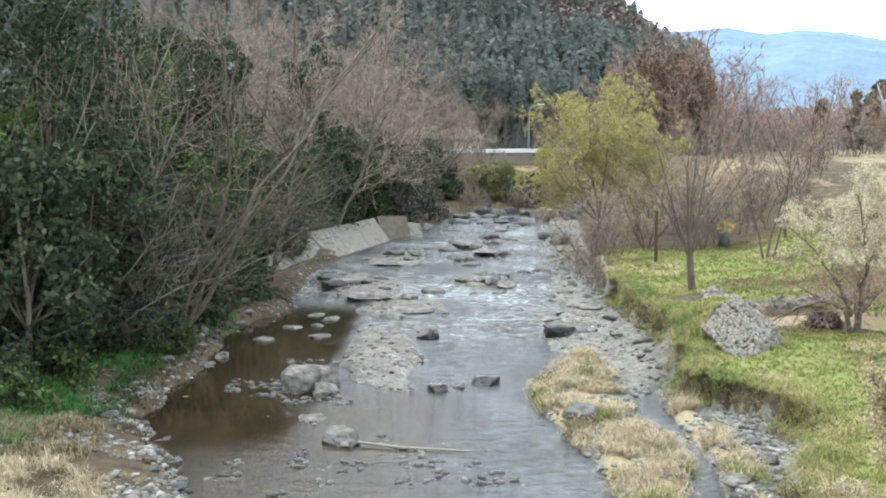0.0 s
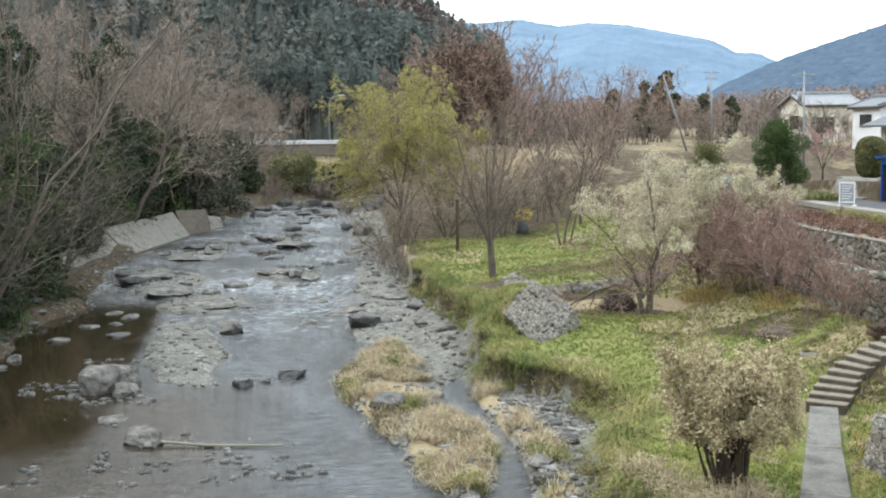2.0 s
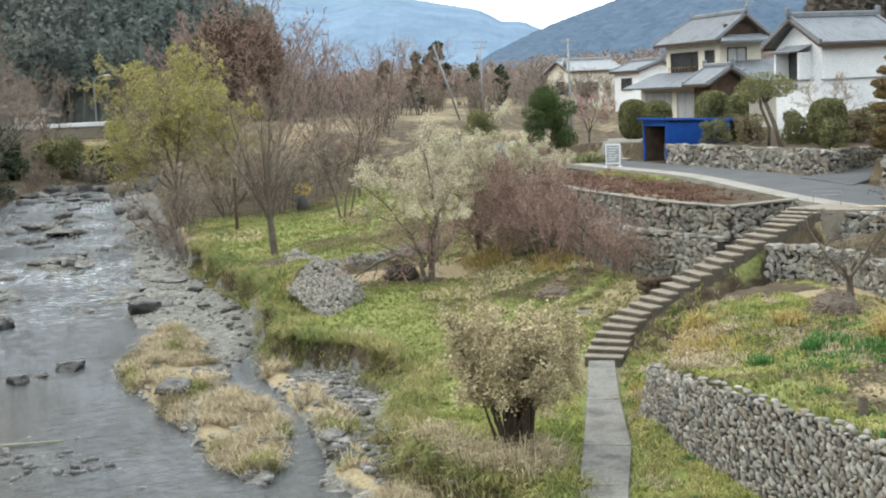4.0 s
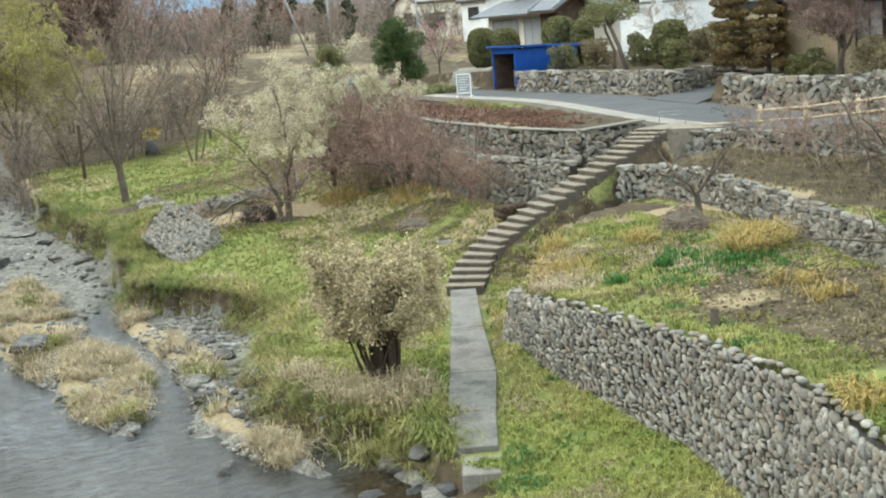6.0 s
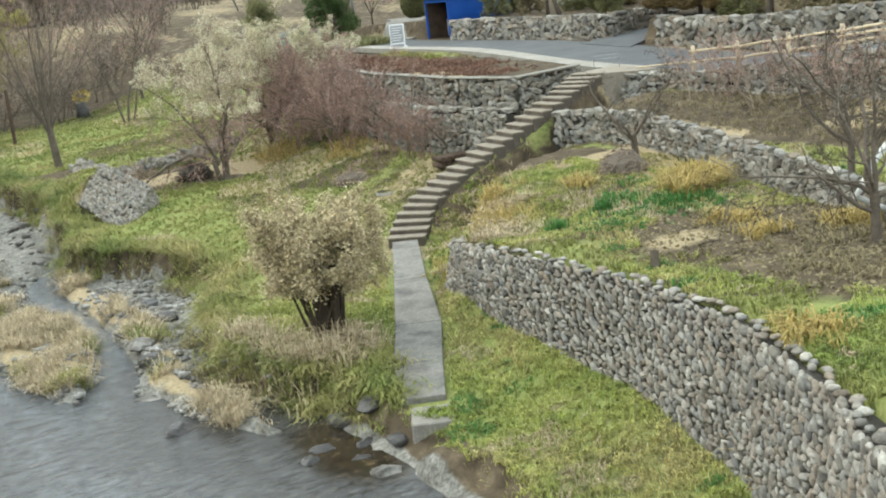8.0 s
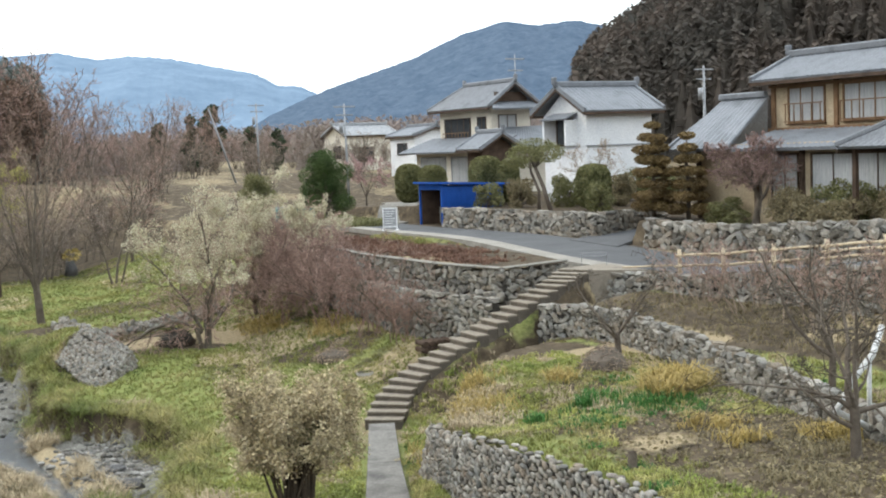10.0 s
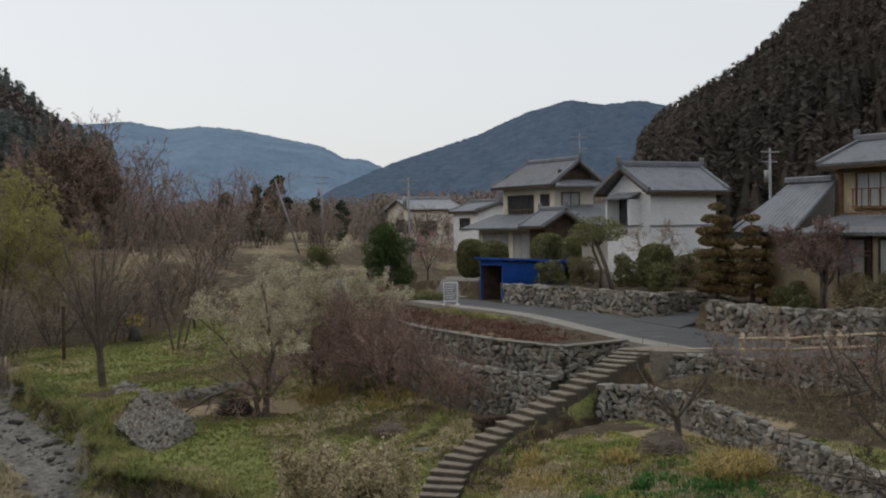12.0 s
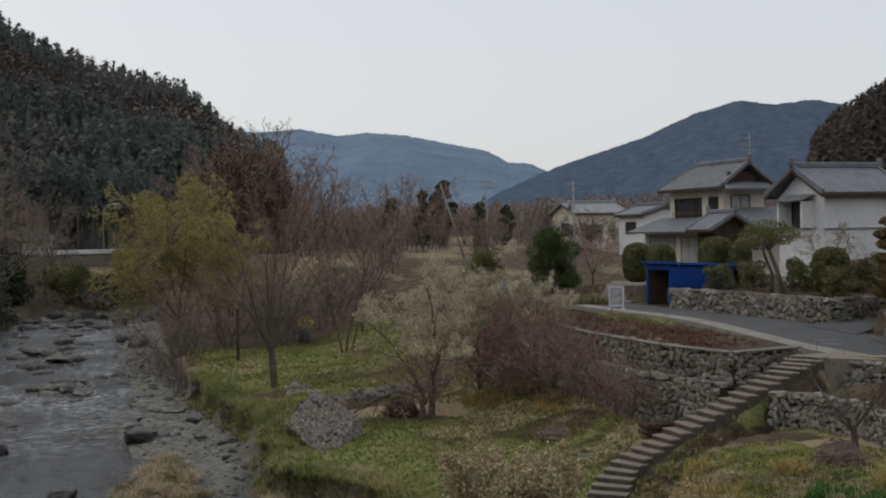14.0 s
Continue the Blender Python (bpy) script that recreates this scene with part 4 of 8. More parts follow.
stone_wall("terrace_wall_upper", "rough stone retaining wall below the road fence", [(27.0, 35.4), (28.2, 34.0), (28.35, 28), (28.35, 22), (28.3, 12)],
           lambda x, y: 3.75, lambda x, y: road_z(y) - 0.02, 0.25, (0.27, 0.17), 300, 13, lean=0.1)
stone_wall("bed_wall_upper", "rough stone wall holding a garden bed", [(24.2, 53), (23.3, 47), (23.15, 40.5), (23.75, 36.8)], lambda x, y: 4.05, lambda x, y: 5.2, 0.1, (0.27, 0.18), 200, 14, side=1, cap=0.06)
stone_wall("bed_wall_side", "stone wall of the garden bed beside the steps", [(23.75, 36.8), (27.0, 37.4)], lambda x, y: gz(x, y - 1.0) - 0.3, lambda x, y: 5.2, 0.1, (0.27, 0.18), 200, 15, cap=0.06)
stone_wall("bed_wall_lower", "lower ledge of stone wall under the garden bed", [(23.5, 53), (22.6, 47), (22.5, 40.5), (23.1, 36.65)], lambda x, y: gz(x - 0.6, y) - 0.1, lambda x, y: 4.12, 0.15, (0.25, 0.16), 260, 16, side=1, thick=0.65)
stone_wall("garden_wall_far", "low wall of rounded stones along the garden", [(34.0, 58.5), (34.3, 50), (34.6, 45.4), (40.5, 46.6)], lambda x, y: 5.1, lambda x, y: 6.25, 0.08, (0.30, 0.20), 280, 17, side=1)
stone_wall("garden_wall_near", "low wall of large pale stones beside the driveway", [(38.0, 44.6), (36.3, 43.3), (34.4, 41.4), (34.5, 36.5), (34.6, 32.0), (34.8, 25.0)], lambda x, y: 4.85, lambda x, y: 6.02 + 0.05 * max(0, 36 - y), 0.08, (0.36, 0.26), 280, 18, side=1)


# ---- houses ----
def roof_slope(bm, a, b, c, d, rib=0.3, high=0.05, thick=0.12):
    """One tiled slope: a-b along the eave, d-c along the ridge, with raised rows of tiles running up it."""
    a, b, c, d = map(Vector, (a, b, c, d))
    nrm = (b - a).cross(d - a).normalized()
    if nrm.z < 0:
        nrm = -nrm
    n = max(2, int((b - a).length / rib)) * 2
    top, low = [], []
    for i in range(n + 1):
        t = i / n
        o = nrm * (high if i % 2 else 0.0)
        e, r = a.lerp(b, t), d.lerp(c, t)
        top.append((bm.verts.new(e + o), bm.verts.new(r + o)))
        low.append((bm.verts.new(e - nrm * thick), bm.verts.new(r - nrm * thick)))
    for i in range(n):
        bm.faces.new((top[i][0], top[i + 1][0], top[i + 1][1], top[i][1]))
        bm.faces.new((low[i][0], low[i][1], low[i + 1][1], low[i + 1][0]))
        bm.faces.new((top[i][0], low[i][0], low[i + 1][0], top[i + 1][0]))
        bm.faces.new((top[i][1], top[i + 1][1], low[i + 1][1], low[i][1]))
    for k in (0, n):
        bm.faces.new((top[k][0], top[k][1], low[k][1], low[k][0]))


def bar(bm, p, q, w, h):
    """A beam from p to q, w wide and h high."""
    p, q = Vector(p), Vector(q)
    d = q - p
    m = Matrix.Translation(p) @ d.to_track_quat("X", "Z").to_matrix().to_4x4()
    box(bm, (0, -w / 2, -h / 2), (d.length, w / 2, h / 2), min(w, h) * 0.2, m)


def gable_roof(house, x0, x1, y0, y1, eave, ridge, along_y, hip=0.0, material=None, far_hip=0.0):
    """A tiled roof over the rectangle, ridge along y or x; hip: how far the ridge ends draw in over hipped ends (0: plain gables)."""
    material = material or ROOF_TILE
    cx, cy = (x0 + x1) / 2, (y0 + y1) / 2
    P = (lambda u, v, z: (cx + v, cy + u, z)) if along_y else (lambda u, v, z: (cx + u, cy + v, z))
    L, W = ((y1 - y0) / 2, (x1 - x0) / 2) if along_y else ((x1 - x0) / 2, (y1 - y0) / 2)
    R = L - hip
    ends = {-1: R, 1: R - far_hip}
    for s in (-1, 1):
        bm = bmesh.new()
        roof_slope(bm, P(-L, s * W, eave), P(L, s * W, eave), P(ends[1], 0, ridge), P(-R, 0, ridge))
        part("roof_slope", bm, material, house)
        if far_hip and s > 0:
            bm = bmesh.new()
            roof_slope(bm, P(L, -W, eave), P(L, W, eave), P(ends[1], 0.01, ridge - 0.02), P(ends[1], -0.01, ridge - 0.02))
            part("roof_slope", bm, material, house)
        if hip:
            bm = bmesh.new()
            roof_slope(bm, P(s * L, -W, eave), P(s * L, W, eave), P(s * R, 0.01, ridge - 0.02), P(s * R, -0.01, ridge - 0.02))
            part("roof_slope", bm, material, house)
    bm = bmesh.new()
    bar(bm, P(-R - 0.1, 0, ridge + 0.13), P(ends[1] + 0.1, 0, ridge + 0.13), 0.3, 0.34)
    for s in (-1, 1):
        bar(bm, P(s * (ends[s] + 0.05), 0, ridge + 0.1), P(s * (ends[s] + 0.05), 0, ridge + 0.55), 0.3, 0.25)
        for t in (-1, 1):
            if hip or (far_hip and s > 0):
                bar(bm, P(s * ends[s], 0, ridge + 0.05), P(s * L, t * W, eave + 0.08), 0.22, 0.2)
            else:
                bar(bm, P(s * (L - 0.12), 0, ridge + 0.05), P(s * (L - 0.12), t * W, eave + 0.1), 0.2, 0.16)
    part("ridge_tiles", bm, material, house, "dark grey ridge tiles")
    for s in (-1, 1):
        bm = bmesh.new()
        bar(bm, P(-L, s * (W - 0.05), eave - 0.16), P(L, s * (W - 0.05), eave - 0.16), 0.06, 0.16)
        part("fascia", bm, DARK_WOOD, house, "dark timber eave board")
        if not hip and not (far_hip and s > 0):
            for t in (-1, 1):
                bm = bmesh.new()
                bar(bm, P(s * (L - 0.04), 0, ridge - 0.18), P(s * (L - 0.04), t * W, eave - 0.18), 0.07, 0.2)
                part("bargeboard", bm, DARK_WOOD, house, "dark timber gable board")


def wall_block(house, x0, x1, y0, y1, z0, z1, material, gable=None, name="wall", label=""):
    """Four outer walls as one closed body; gable: (ridge height, ridge along y) makes the ends rise to a point."""
    bm = bmesh.new()
    box(bm, (x0, y0, z0), (x1, y1, z1), 0.02)
    if gable:
        zr, along_y = gable
        cx, cy = (x0 + x1) / 2, (y0 + y1) / 2
        if along_y:
            tri = [[(x0, y, z1), (x1, y, z1), (cx, y, zr)] for y in (y0, y1)]
        else:
            tri = [[(x, y0, z1), (x, y1, z1), (x, cy, zr)] for x in (x0, x1)]
        va, vb = [[bm.verts.new(p) for p in t] for t in tri]
        bm.faces.new(va), bm.faces.new(vb[::-1])
        for k in range(3):
            bm.faces.new((va[k], va[(k + 1) % 3], vb[(k + 1) % 3], vb[k]))
    bmesh.ops.recalc_face_normals(bm, faces=bm.faces)
    return part(name, bm, material, house, label)


def window(house, face, u0, u1, z0, z1, at, frame_m=None, pane_m=None, panes=2, rail=False):
    """A window on a wall that faces '-x' or '-y' at that plane: frame bars, panes and a sill that stand in and proud of the wall."""
    frame_m, pane_m = frame_m or GREY_METAL, pane_m or GLASS
    P = (lambda u, o, z: (at - o, u, z)) if face == "-x" else (lambda u, o, z: (u, at - o, z))

    def b(bm, ua, ub, oa, ob, za, zb):
        p, q = P(ua, oa, za), P(ub, ob, zb)
        box(bm, [min(i, j) for i, j in zip(p, q)], [max(i, j) for i, j in zip(p, q)], 0.008)
    bm = bmesh.new()
    t = 0.07
    b(bm, u0 - t, u1 + t, -0.02, 0.08, z1, z1 + t), b(bm, u0 - t, u1 + t, -0.02, 0.08, z0 - t, z0)
    b(bm, u0 - t, u0, -0.02, 0.08, z0, z1), b(bm, u1, u1 + t, -0.02, 0.08, z0, z1)
    win = part("window", bm, frame_m, house)
    w = (u1 - u0) / panes
    for i in range(panes):
        bm = bmesh.new()
        b(bm, u0 + i * w + 0.02, u0 + (i + 1) * w - 0.02, 0.0, 0.02 + 0.012 * (i % 2), z0, z1)
        part("pane", bm, pane_m, win)
    bm = bmesh.new()
    for i in range(1, panes):
        b(bm, u0 + i * w - 0.025, u0 + i * w + 0.025, 0.0, 0.06, z0, z1)
    b(bm, u0 - 0.12, u1 + 0.12, 0.0, 0.14, z0 - 0.12, z0 - 0.07)
    part("sill", bm, frame_m, win)
    if rail:
        bm = bmesh.new()
        zr = z0 + 0.75
        b(bm, u0 - 0.1, u1 + 0.1, 0.25, 0.30, zr, zr + 0.05), b(bm, u0 - 0.1, u1 + 0.1, 0.25, 0.30, z0 - 0.02, z0 + 0.03)
        n = int((u1 - u0) / 0.5)
        for i in range(n + 1):
            u = u0 + (u1 - u0) * i / n
            b(bm, u - 0.02, u + 0.02, 0.25, 0.30, z0 - 0.1, zr)
        part("railing", bm, BROWN_WOOD, win, "brown timber window railing")
    return win


# white plastered storehouse
kura = thing("storehouse", (0, 0, 0), "white plastered storehouse with a grey tiled gable roof", "house")
wall_block(kura, 42.2, 47.0, 56.0, 60.2, 6.0, 11.25, PLASTER, (12.7, False))
bm = bmesh.new()
box(bm, (42.1, 55.9, 9.42), (47.1, 55.97, 9.5), 0.01)
part("string_course", bm, GREY_METAL, kura)
gable_roof(kura, 41.6, 47.6, 55.4, 60.8, 11.45, 12.95, False)
window(kura, "-x", 57.2, 58.8, 9.6, 11.0, 42.2, DARK_WOOD, GLASS, 2)
bm = bmesh.new()
roof_slope(bm, (41.2, 56.8, 11.05), (41.2, 59.2, 11.05), (42.2, 59.2, 11.4), (42.2, 56.8, 11.4), 0.3, 0.03, 0.06)
part("window_hood", bm, ROOF_TILE, kura, "small tiled hood over the window")
for y in (56.85, 59.0):
    bm = bmesh.new()
    box(bm, (41.35, y, 9.5), (42.2, y + 0.15, 11.0), 0.01)
    part("shutter", bm, PLASTER, kura, "thick white plaster shutter standing open")

# two-storey house behind the bus shelter
h1 = thing("farmhouse", (0, 0, 0), "two-storey cream house with grey tiled hip-and-gable roof", "house")
wall_block(h1, 52.3, 56.0, 81.8, 89.9, 9.0, 12.7, CREAM)
gable_roof(h1, 51.5, 56.7, 80.9, 90.7, 12.8, 14.75, True, far_hip=2.1)
bm = bmesh.new()
roof_slope(bm, (51.5, 80.2, 12.62), (56.7, 80.2, 12.62), (56.0, 81.5, 13.15), (52.2, 81.5, 13.15))
part("skirt_roof", bm, ROOF_TILE, h1)
bm = bmesh.new()
box(bm, (52.6, 81.55, 13.2), (55.6, 81.75, 13.95), 0.02)
part("gable_panel", bm, DARK_WOOD, h1, "dark slatted gable end")
window(h1, "-y", 53.0, 54.6, 10.9, 12.1, 81.8, DARK_WOOD, CURTAIN, 2)
window(h1, "-x", 82.6, 83.8, 10.8, 12.0, 52.3, DARK_WOOD, GLASS, 2)
window(h1, "-x", 85.0, 89.0, 10.1, 12.0, 52.3, DARK_WOOD, GLASS, 4, rail=True)
wall_block(h1, 50.2, 58.0, 79.5, 90.5, 6.0, 9.4, CREAM, None, "ground_floor_wall")
window(h1, "-x", 80.2, 84.6, 6.6, 8.9, 50.2, GREY_METAL, CURTAIN, 4)
window(h1, "-x", 85.6, 89.6, 6.6, 8.9, 50.2, GREY_METAL, CURTAIN, 4)
bm = bmesh.new()
roof_slope(bm, (49.0, 78.4, 9.35), (49.0, 91.5, 9.35), (52.4, 91.5, 10.5), (52.4, 78.4, 10.5))
part("lower_roof", bm, ROOF_TILE, h1)
bm = bmesh.new()
roof_slope(bm, (49.6, 77.6, 9.5), (60.5, 77.6, 9.5), (60.5, 81.9, 11.2), (53.5, 81.9, 11.2))
part("lower_roof", bm, ROOF_TILE, h1)
porch = thing("porch", (0, 0, 0), "small tiled gable porch on the farmhouse", "porch")
wall_block(porch, 48.6, 51.6, 77.4, 79.6, 6.0, 9.4, DARK_WOOD, (10.4, True))
gable_roof(porch, 47.9, 52.0, 76.6, 80.2, 9.5, 10.7, True)

# big farmhouse beside the driveway
h2 = thing("old_house", (0, 0, 0), "large two-storey timber house with grey tiled roofs and ochre walls", "house")
wall_block(h2, 40.7, 46.5, 24.0, 40.2, 5.4, 12.2, OCHRE, (13.0, True))
gable_roof(h2, 39.9, 45.1, 23.5, 40.8, 12.1, 13.2, True)
for y in (24.2, 28.4, 32.2, 36.3, 39.9):
    bm = bmesh.new()
    box(bm, (40.58, y, 9.8), (40.72, y + 0.22, 12.05), 0.01)
    part("post", bm, BROWN_WOOD, h2)
bm = bmesh.new()
box(bm, (40.45, 24.0, 9.72), (40.7, 40.2, 9.95), 0.01)
box(bm, (40.5, 24.0, 11.72), (40.7, 40.2, 11.86), 0.01)
part("beam", bm, BROWN_WOOD, h2, "brown timber floor beams")
window(h2, "-x", 37.1, 39.1, 10.2, 11.65, 40.7, BROWN_WOOD, CURTAIN, 3, rail=True)
window(h2, "-x", 33.6, 36.0, 10.2, 11.65, 40.7, BROWN_WOOD, CURTAIN, 3, rail=True)
window(h2, "-x", 26.0, 31.5, 10.2, 11.65, 40.7, BROWN_WOOD, CURTAIN, 5, rail=True)
wall_block(h2, 38.1, 41.0, 26.0, 42.2, 5.4, 9.3, OCHRE, None, "ground_floor_wall")
bm = bmesh.new()
roof_slope(bm, (37.3, 39.6, 9.15), (37.3, 43.3, 9.15), (40.7, 43.3, 11.4), (40.7, 40.35, 11.4))
part("lower_roof", bm, ROOF_TILE, h2)
bm = bmesh.new()
roof_slope(bm, (43.6, 43.5, 9.3), (37.3, 43.5, 9.3), (40.7, 43.2, 11.35), (43.4, 43.2, 11.35))
part("lower_roof", bm, ROOF_TILE, h2)
bm = bmesh.new()
bar(bm, (40.6, 40.4, 11.5), (40.6, 43.4, 11.5), 0.3, 0.3)
part("ridge_tiles", bm, ROOF_TILE, h2)
bm = bmesh.new()
roof_slope(bm, (37.5, 24.0, 9.1), (37.5, 39.7, 9.1), (40.7, 39.9, 9.9), (40.7, 24.0, 9.9))
part("lower_roof", bm, ROOF_TILE, h2)
window(h2, "-x", 36.2, 37.6, 6.7, 8.8, 38.1, DARK_WOOD, CURTAIN, 2)
window(h2, "-x", 31.0, 35.4, 6.7, 8.8, 38.1, DARK_WOOD, CURTAIN, 4)
for y in (42.0, 38.4, 35.8, 30.6):
    bm = bmesh.new()
    box(bm, (37.96, y, 5.6), (38.12, y + 0.2, 9.2), 0.01)
    part("post", bm, DARK_WOOD, h2)
side_porch = thing("porch", (0, 0, 0), "tiled entrance porch of the timber house", "porch")
gable_roof(side_porch, 35.4, 38.6, 26.2, 31.8, 9.1, 10.35, False, 1.2)
for x, y in ((35.9, 26.7), (35.9, 31.3)):
    bm = bmesh.new()
    box(bm, (x - 0.09, y - 0.09, 5.6), (x + 0.09, y + 0.09, 9.1), 0.01)
    part("post", bm, DARK_WOOD, side_porch)


def plain_house(x0, x1, y0, y1, ground_h, eave, ridge, along_y, wall_m, label, wins):
    h = thing("house", (0, 0, 0), label, "house", "houses up the valley")
    wall_block(h, x0 + 0.4, x1 - 0.4, y0 + 0.4, y1 - 0.4, ground_h, eave, wall_m, (ridge - 0.2, along_y))
    gable_roof(h, x0, x1, y0, y1, eave + 0.1, ridge, along_y, material=GREY_METAL if wall_m is CREAM else ROOF_TILE)
    for face, u0, u1, z0, z1 in wins:
        window(h, face, u0, u1, z0, z1, (x0 if face == "-x" else y0) + 0.4, DARK_WOOD, GLASS, 2)
    return h


plain_house(64.0, 71.5, 133, 140, 7, 11.6, 13.0, False, CREAM, "cream house with a pale grey metal roof", [("-y", 66, 68, 8.6, 10.2), ("-x", 135, 137, 9, 10.4)])
plain_house(58.5, 64.0, 106, 112, 6.5, 11.0, 12.0, True, PLASTER, "small white house with a flat dark roof", [("-y", 60, 62, 9.3, 10.3), ("-x", 108, 110, 9.3, 10.3)])


# ---- plants: how they grow ----
def prisms(segs, sides):
    """Segments (x0,y0,z0,x1,y1,z1,r0,r1) as tapered prisms."""
    s = np.asarray(segs, float)
    p, q, r0, r1 = s[:, 0:3], s[:, 3:6], s[:, 6], s[:, 7]
    d = q - p
    d /= np.linalg.norm(d, axis=1, keepdims=True) + 1e-9
    ref = np.where(np.abs(d[:, 2:3]) < 0.9, [[0, 0, 1.0]], [[1.0, 0, 0]])
    a = np.cross(d, ref)
    a /= np.linalg.norm(a, axis=1, keepdims=True) + 1e-9
    b = np.cross(d, a)
    ang = 2 * np.pi * np.arange(sides) / sides
    off = a[:, None] * np.cos(ang)[None, :, None] + b[:, None] * np.sin(ang)[None, :, None]
    v = np.concatenate([p[:, None] + off * r0[:, None, None], q[:, None] + off * r1[:, None, None]], 1).reshape(-1, 3)
    base = (np.arange(len(s)) * 2 * sides)[:, None, None]
    k = np.arange(sides)
    quad = np.stack([k, (k + 1) % sides, sides + (k + 1) % sides, sides + k], -1)[None]
    return v, (base + quad).reshape(-1, 4)


def grow(rng, segs, p, d, length, r, level, cfg):
    """Branch after branch; cfg: per level (children, spread in degrees, length share), droop, wander, fine radius."""
    n = max(3, int(length / cfg["piece"]) + 1) if level < 2 else 2
    step = length / n
    kids = cfg["kids"][level] if level < len(cfg["kids"]) else None
    for i in range(n):
        t = (i + 1) / n
        wob = cfg["wander"] * (1 + 0.5 * level)
        d = (d + Vector((rng.gauss(0, wob), rng.gauss(0, wob), rng.gauss(0, wob) - cfg["droop"] * level * 0.15 + cfg["lift"] * 0.1))).normalized()
        q = p + d * step
        r2 = max(cfg["fine"], r * (1 - (1.4 if level < 2 else 0.55) / n))
        segs.append((level, *p, *q, r, r2))
        p, r = q, r2
        if kids and t > cfg["bare"] * (level == 0):
            count = kids[0] / n
            for _ in range(int(count) + (rng.random() < count - int(count))):
                a = d.orthogonal().normalized()
                a.rotate(Matrix.Rotation(rng.uniform(0, 2 * math.pi), 3, d))
                sp = radians(kids[1] * rng.uniform(0.6, 1.3))
                nd = d * math.cos(sp) + a * math.sin(sp)
                grow(rng, segs, p.copy(), nd, length * kids[2] * rng.uniform(0.6, 1.2) * (1.15 - 0.55 * t), r * rng.uniform(0.45, 0.7), level + 1, cfg)


CFG = {"piece": 0.8, "wander": 0.10, "droop": 0.0, "lift": 0.25, "fine": 0.008, "bare": 0.25, "kids": [(9, 45, 0.55), (7, 42, 0.5), (6, 40, 0.5)]}


def bare_tree(name, at, label, stems, seed, bark, twig, cfg=None, group="", leaves=None, turn=0.0, category="tree"):
    """A leafless tree: stems as (dx, dy, lean x, lean y, length, radius, height at which it forks off; -1: a plain bole); trunk and limbs one part, the crown of twigs another."""
    rng = random.Random(seed)
    c = dict(CFG, **(cfg or {}))
    segs = []
    for dx, dy, lx, ly, length, r, *up in stems:
        if up and up[0] < 0:
            segs.append((0, dx, dy, -0.2, dx + lx, dy + ly, length, r, r * 0.8))
            continue
        grow(rng, segs, Vector((dx, dy, up[0] if up else -0.15)), Vector((lx, ly, 1)).normalized(), length, r, 0, c)
    root = thing(name, at, label, category, group, turn)
    wood, fine = [s[1:] for s in segs if s[0] < 2], [s[1:] for s in segs if s[0] >= 2]
    v, f = prisms(wood, 6)
    raw_object("trunk", v, f, bark).parent = root
    if fine:
        v, f = prisms(fine, 3)
        ob = raw_object("crown", v, f, twig)
        ob.parent = root
        tagged(ob, kind="stuff")
    if leaves:
        mat, per, size, lo, *loose = leaves
        tips = np.array([s[4:7] for s in segs if s[0] >= 2 and s[6] > lo])
        if len(tips):
            rs = np.random.RandomState(seed)
            idx = rs.randint(0, len(tips), int(len(tips) * per))
            ob = leaf_mesh("leaves" if mat is not BLOSSOM and mat is not PINK else "blossom", tips[idx] + rs.normal(0, loose[0] if loose else size * 0.9, (len(idx), 3)), size, mat, seed)
            ob.parent = root
    return root


def leaf_mesh(name, pts, size, material, seed, tall=1.0, up=0.0, lengthen=1.6):
    """Small pointed leaves at those places, each its own way."""
    rs = np.random.RandomState(seed)
    n = len(pts)
    a = rs.normal(0, 1, (n, 3))
    a[:, 2] = a[:, 2] * tall + up
    a /= np.linalg.norm(a, axis=1, keepdims=True) + 1e-9
    b = np.cross(a, rs.normal(0, 1, (n, 3)))
    b /= np.linalg.norm(b, axis=1, keepdims=True) + 1e-9
    s = (size * rs.uniform(0.6, 1.4, n))[:, None]
    v = np.stack([pts - a * s * lengthen * 0.5, pts + b * s * 0.5, pts + a * s * lengthen * 0.5, pts - b * s * 0.5], 1).reshape(-1, 3)
    f = np.arange(4 * n).reshape(-1, 4)
    ob = raw_object(name, v, f, material, False)
    return tagged(ob, kind="stuff")


def clump_points(rs, clumps, per, shell=0.55):
    """Points in the outer part of ellipsoids (x, y, z, rx, ry, rz), so that clumps read as clumps."""
    out = []
    for x, y, z, rx, ry, rz in clumps:
        n = int(per * (rx * ry * rz) ** (2 / 3))
        d = rs.normal(0, 1, (n, 3))
        d /= np.linalg.norm(d, axis=1, keepdims=True)
        out.append(np.array([x, y, z]) + d * np.array([rx, ry, rz]) * (shell + (1.08 - shell) * rs.uniform(0, 1, (n, 1)) ** 0.7))
    return np.concatenate(out)


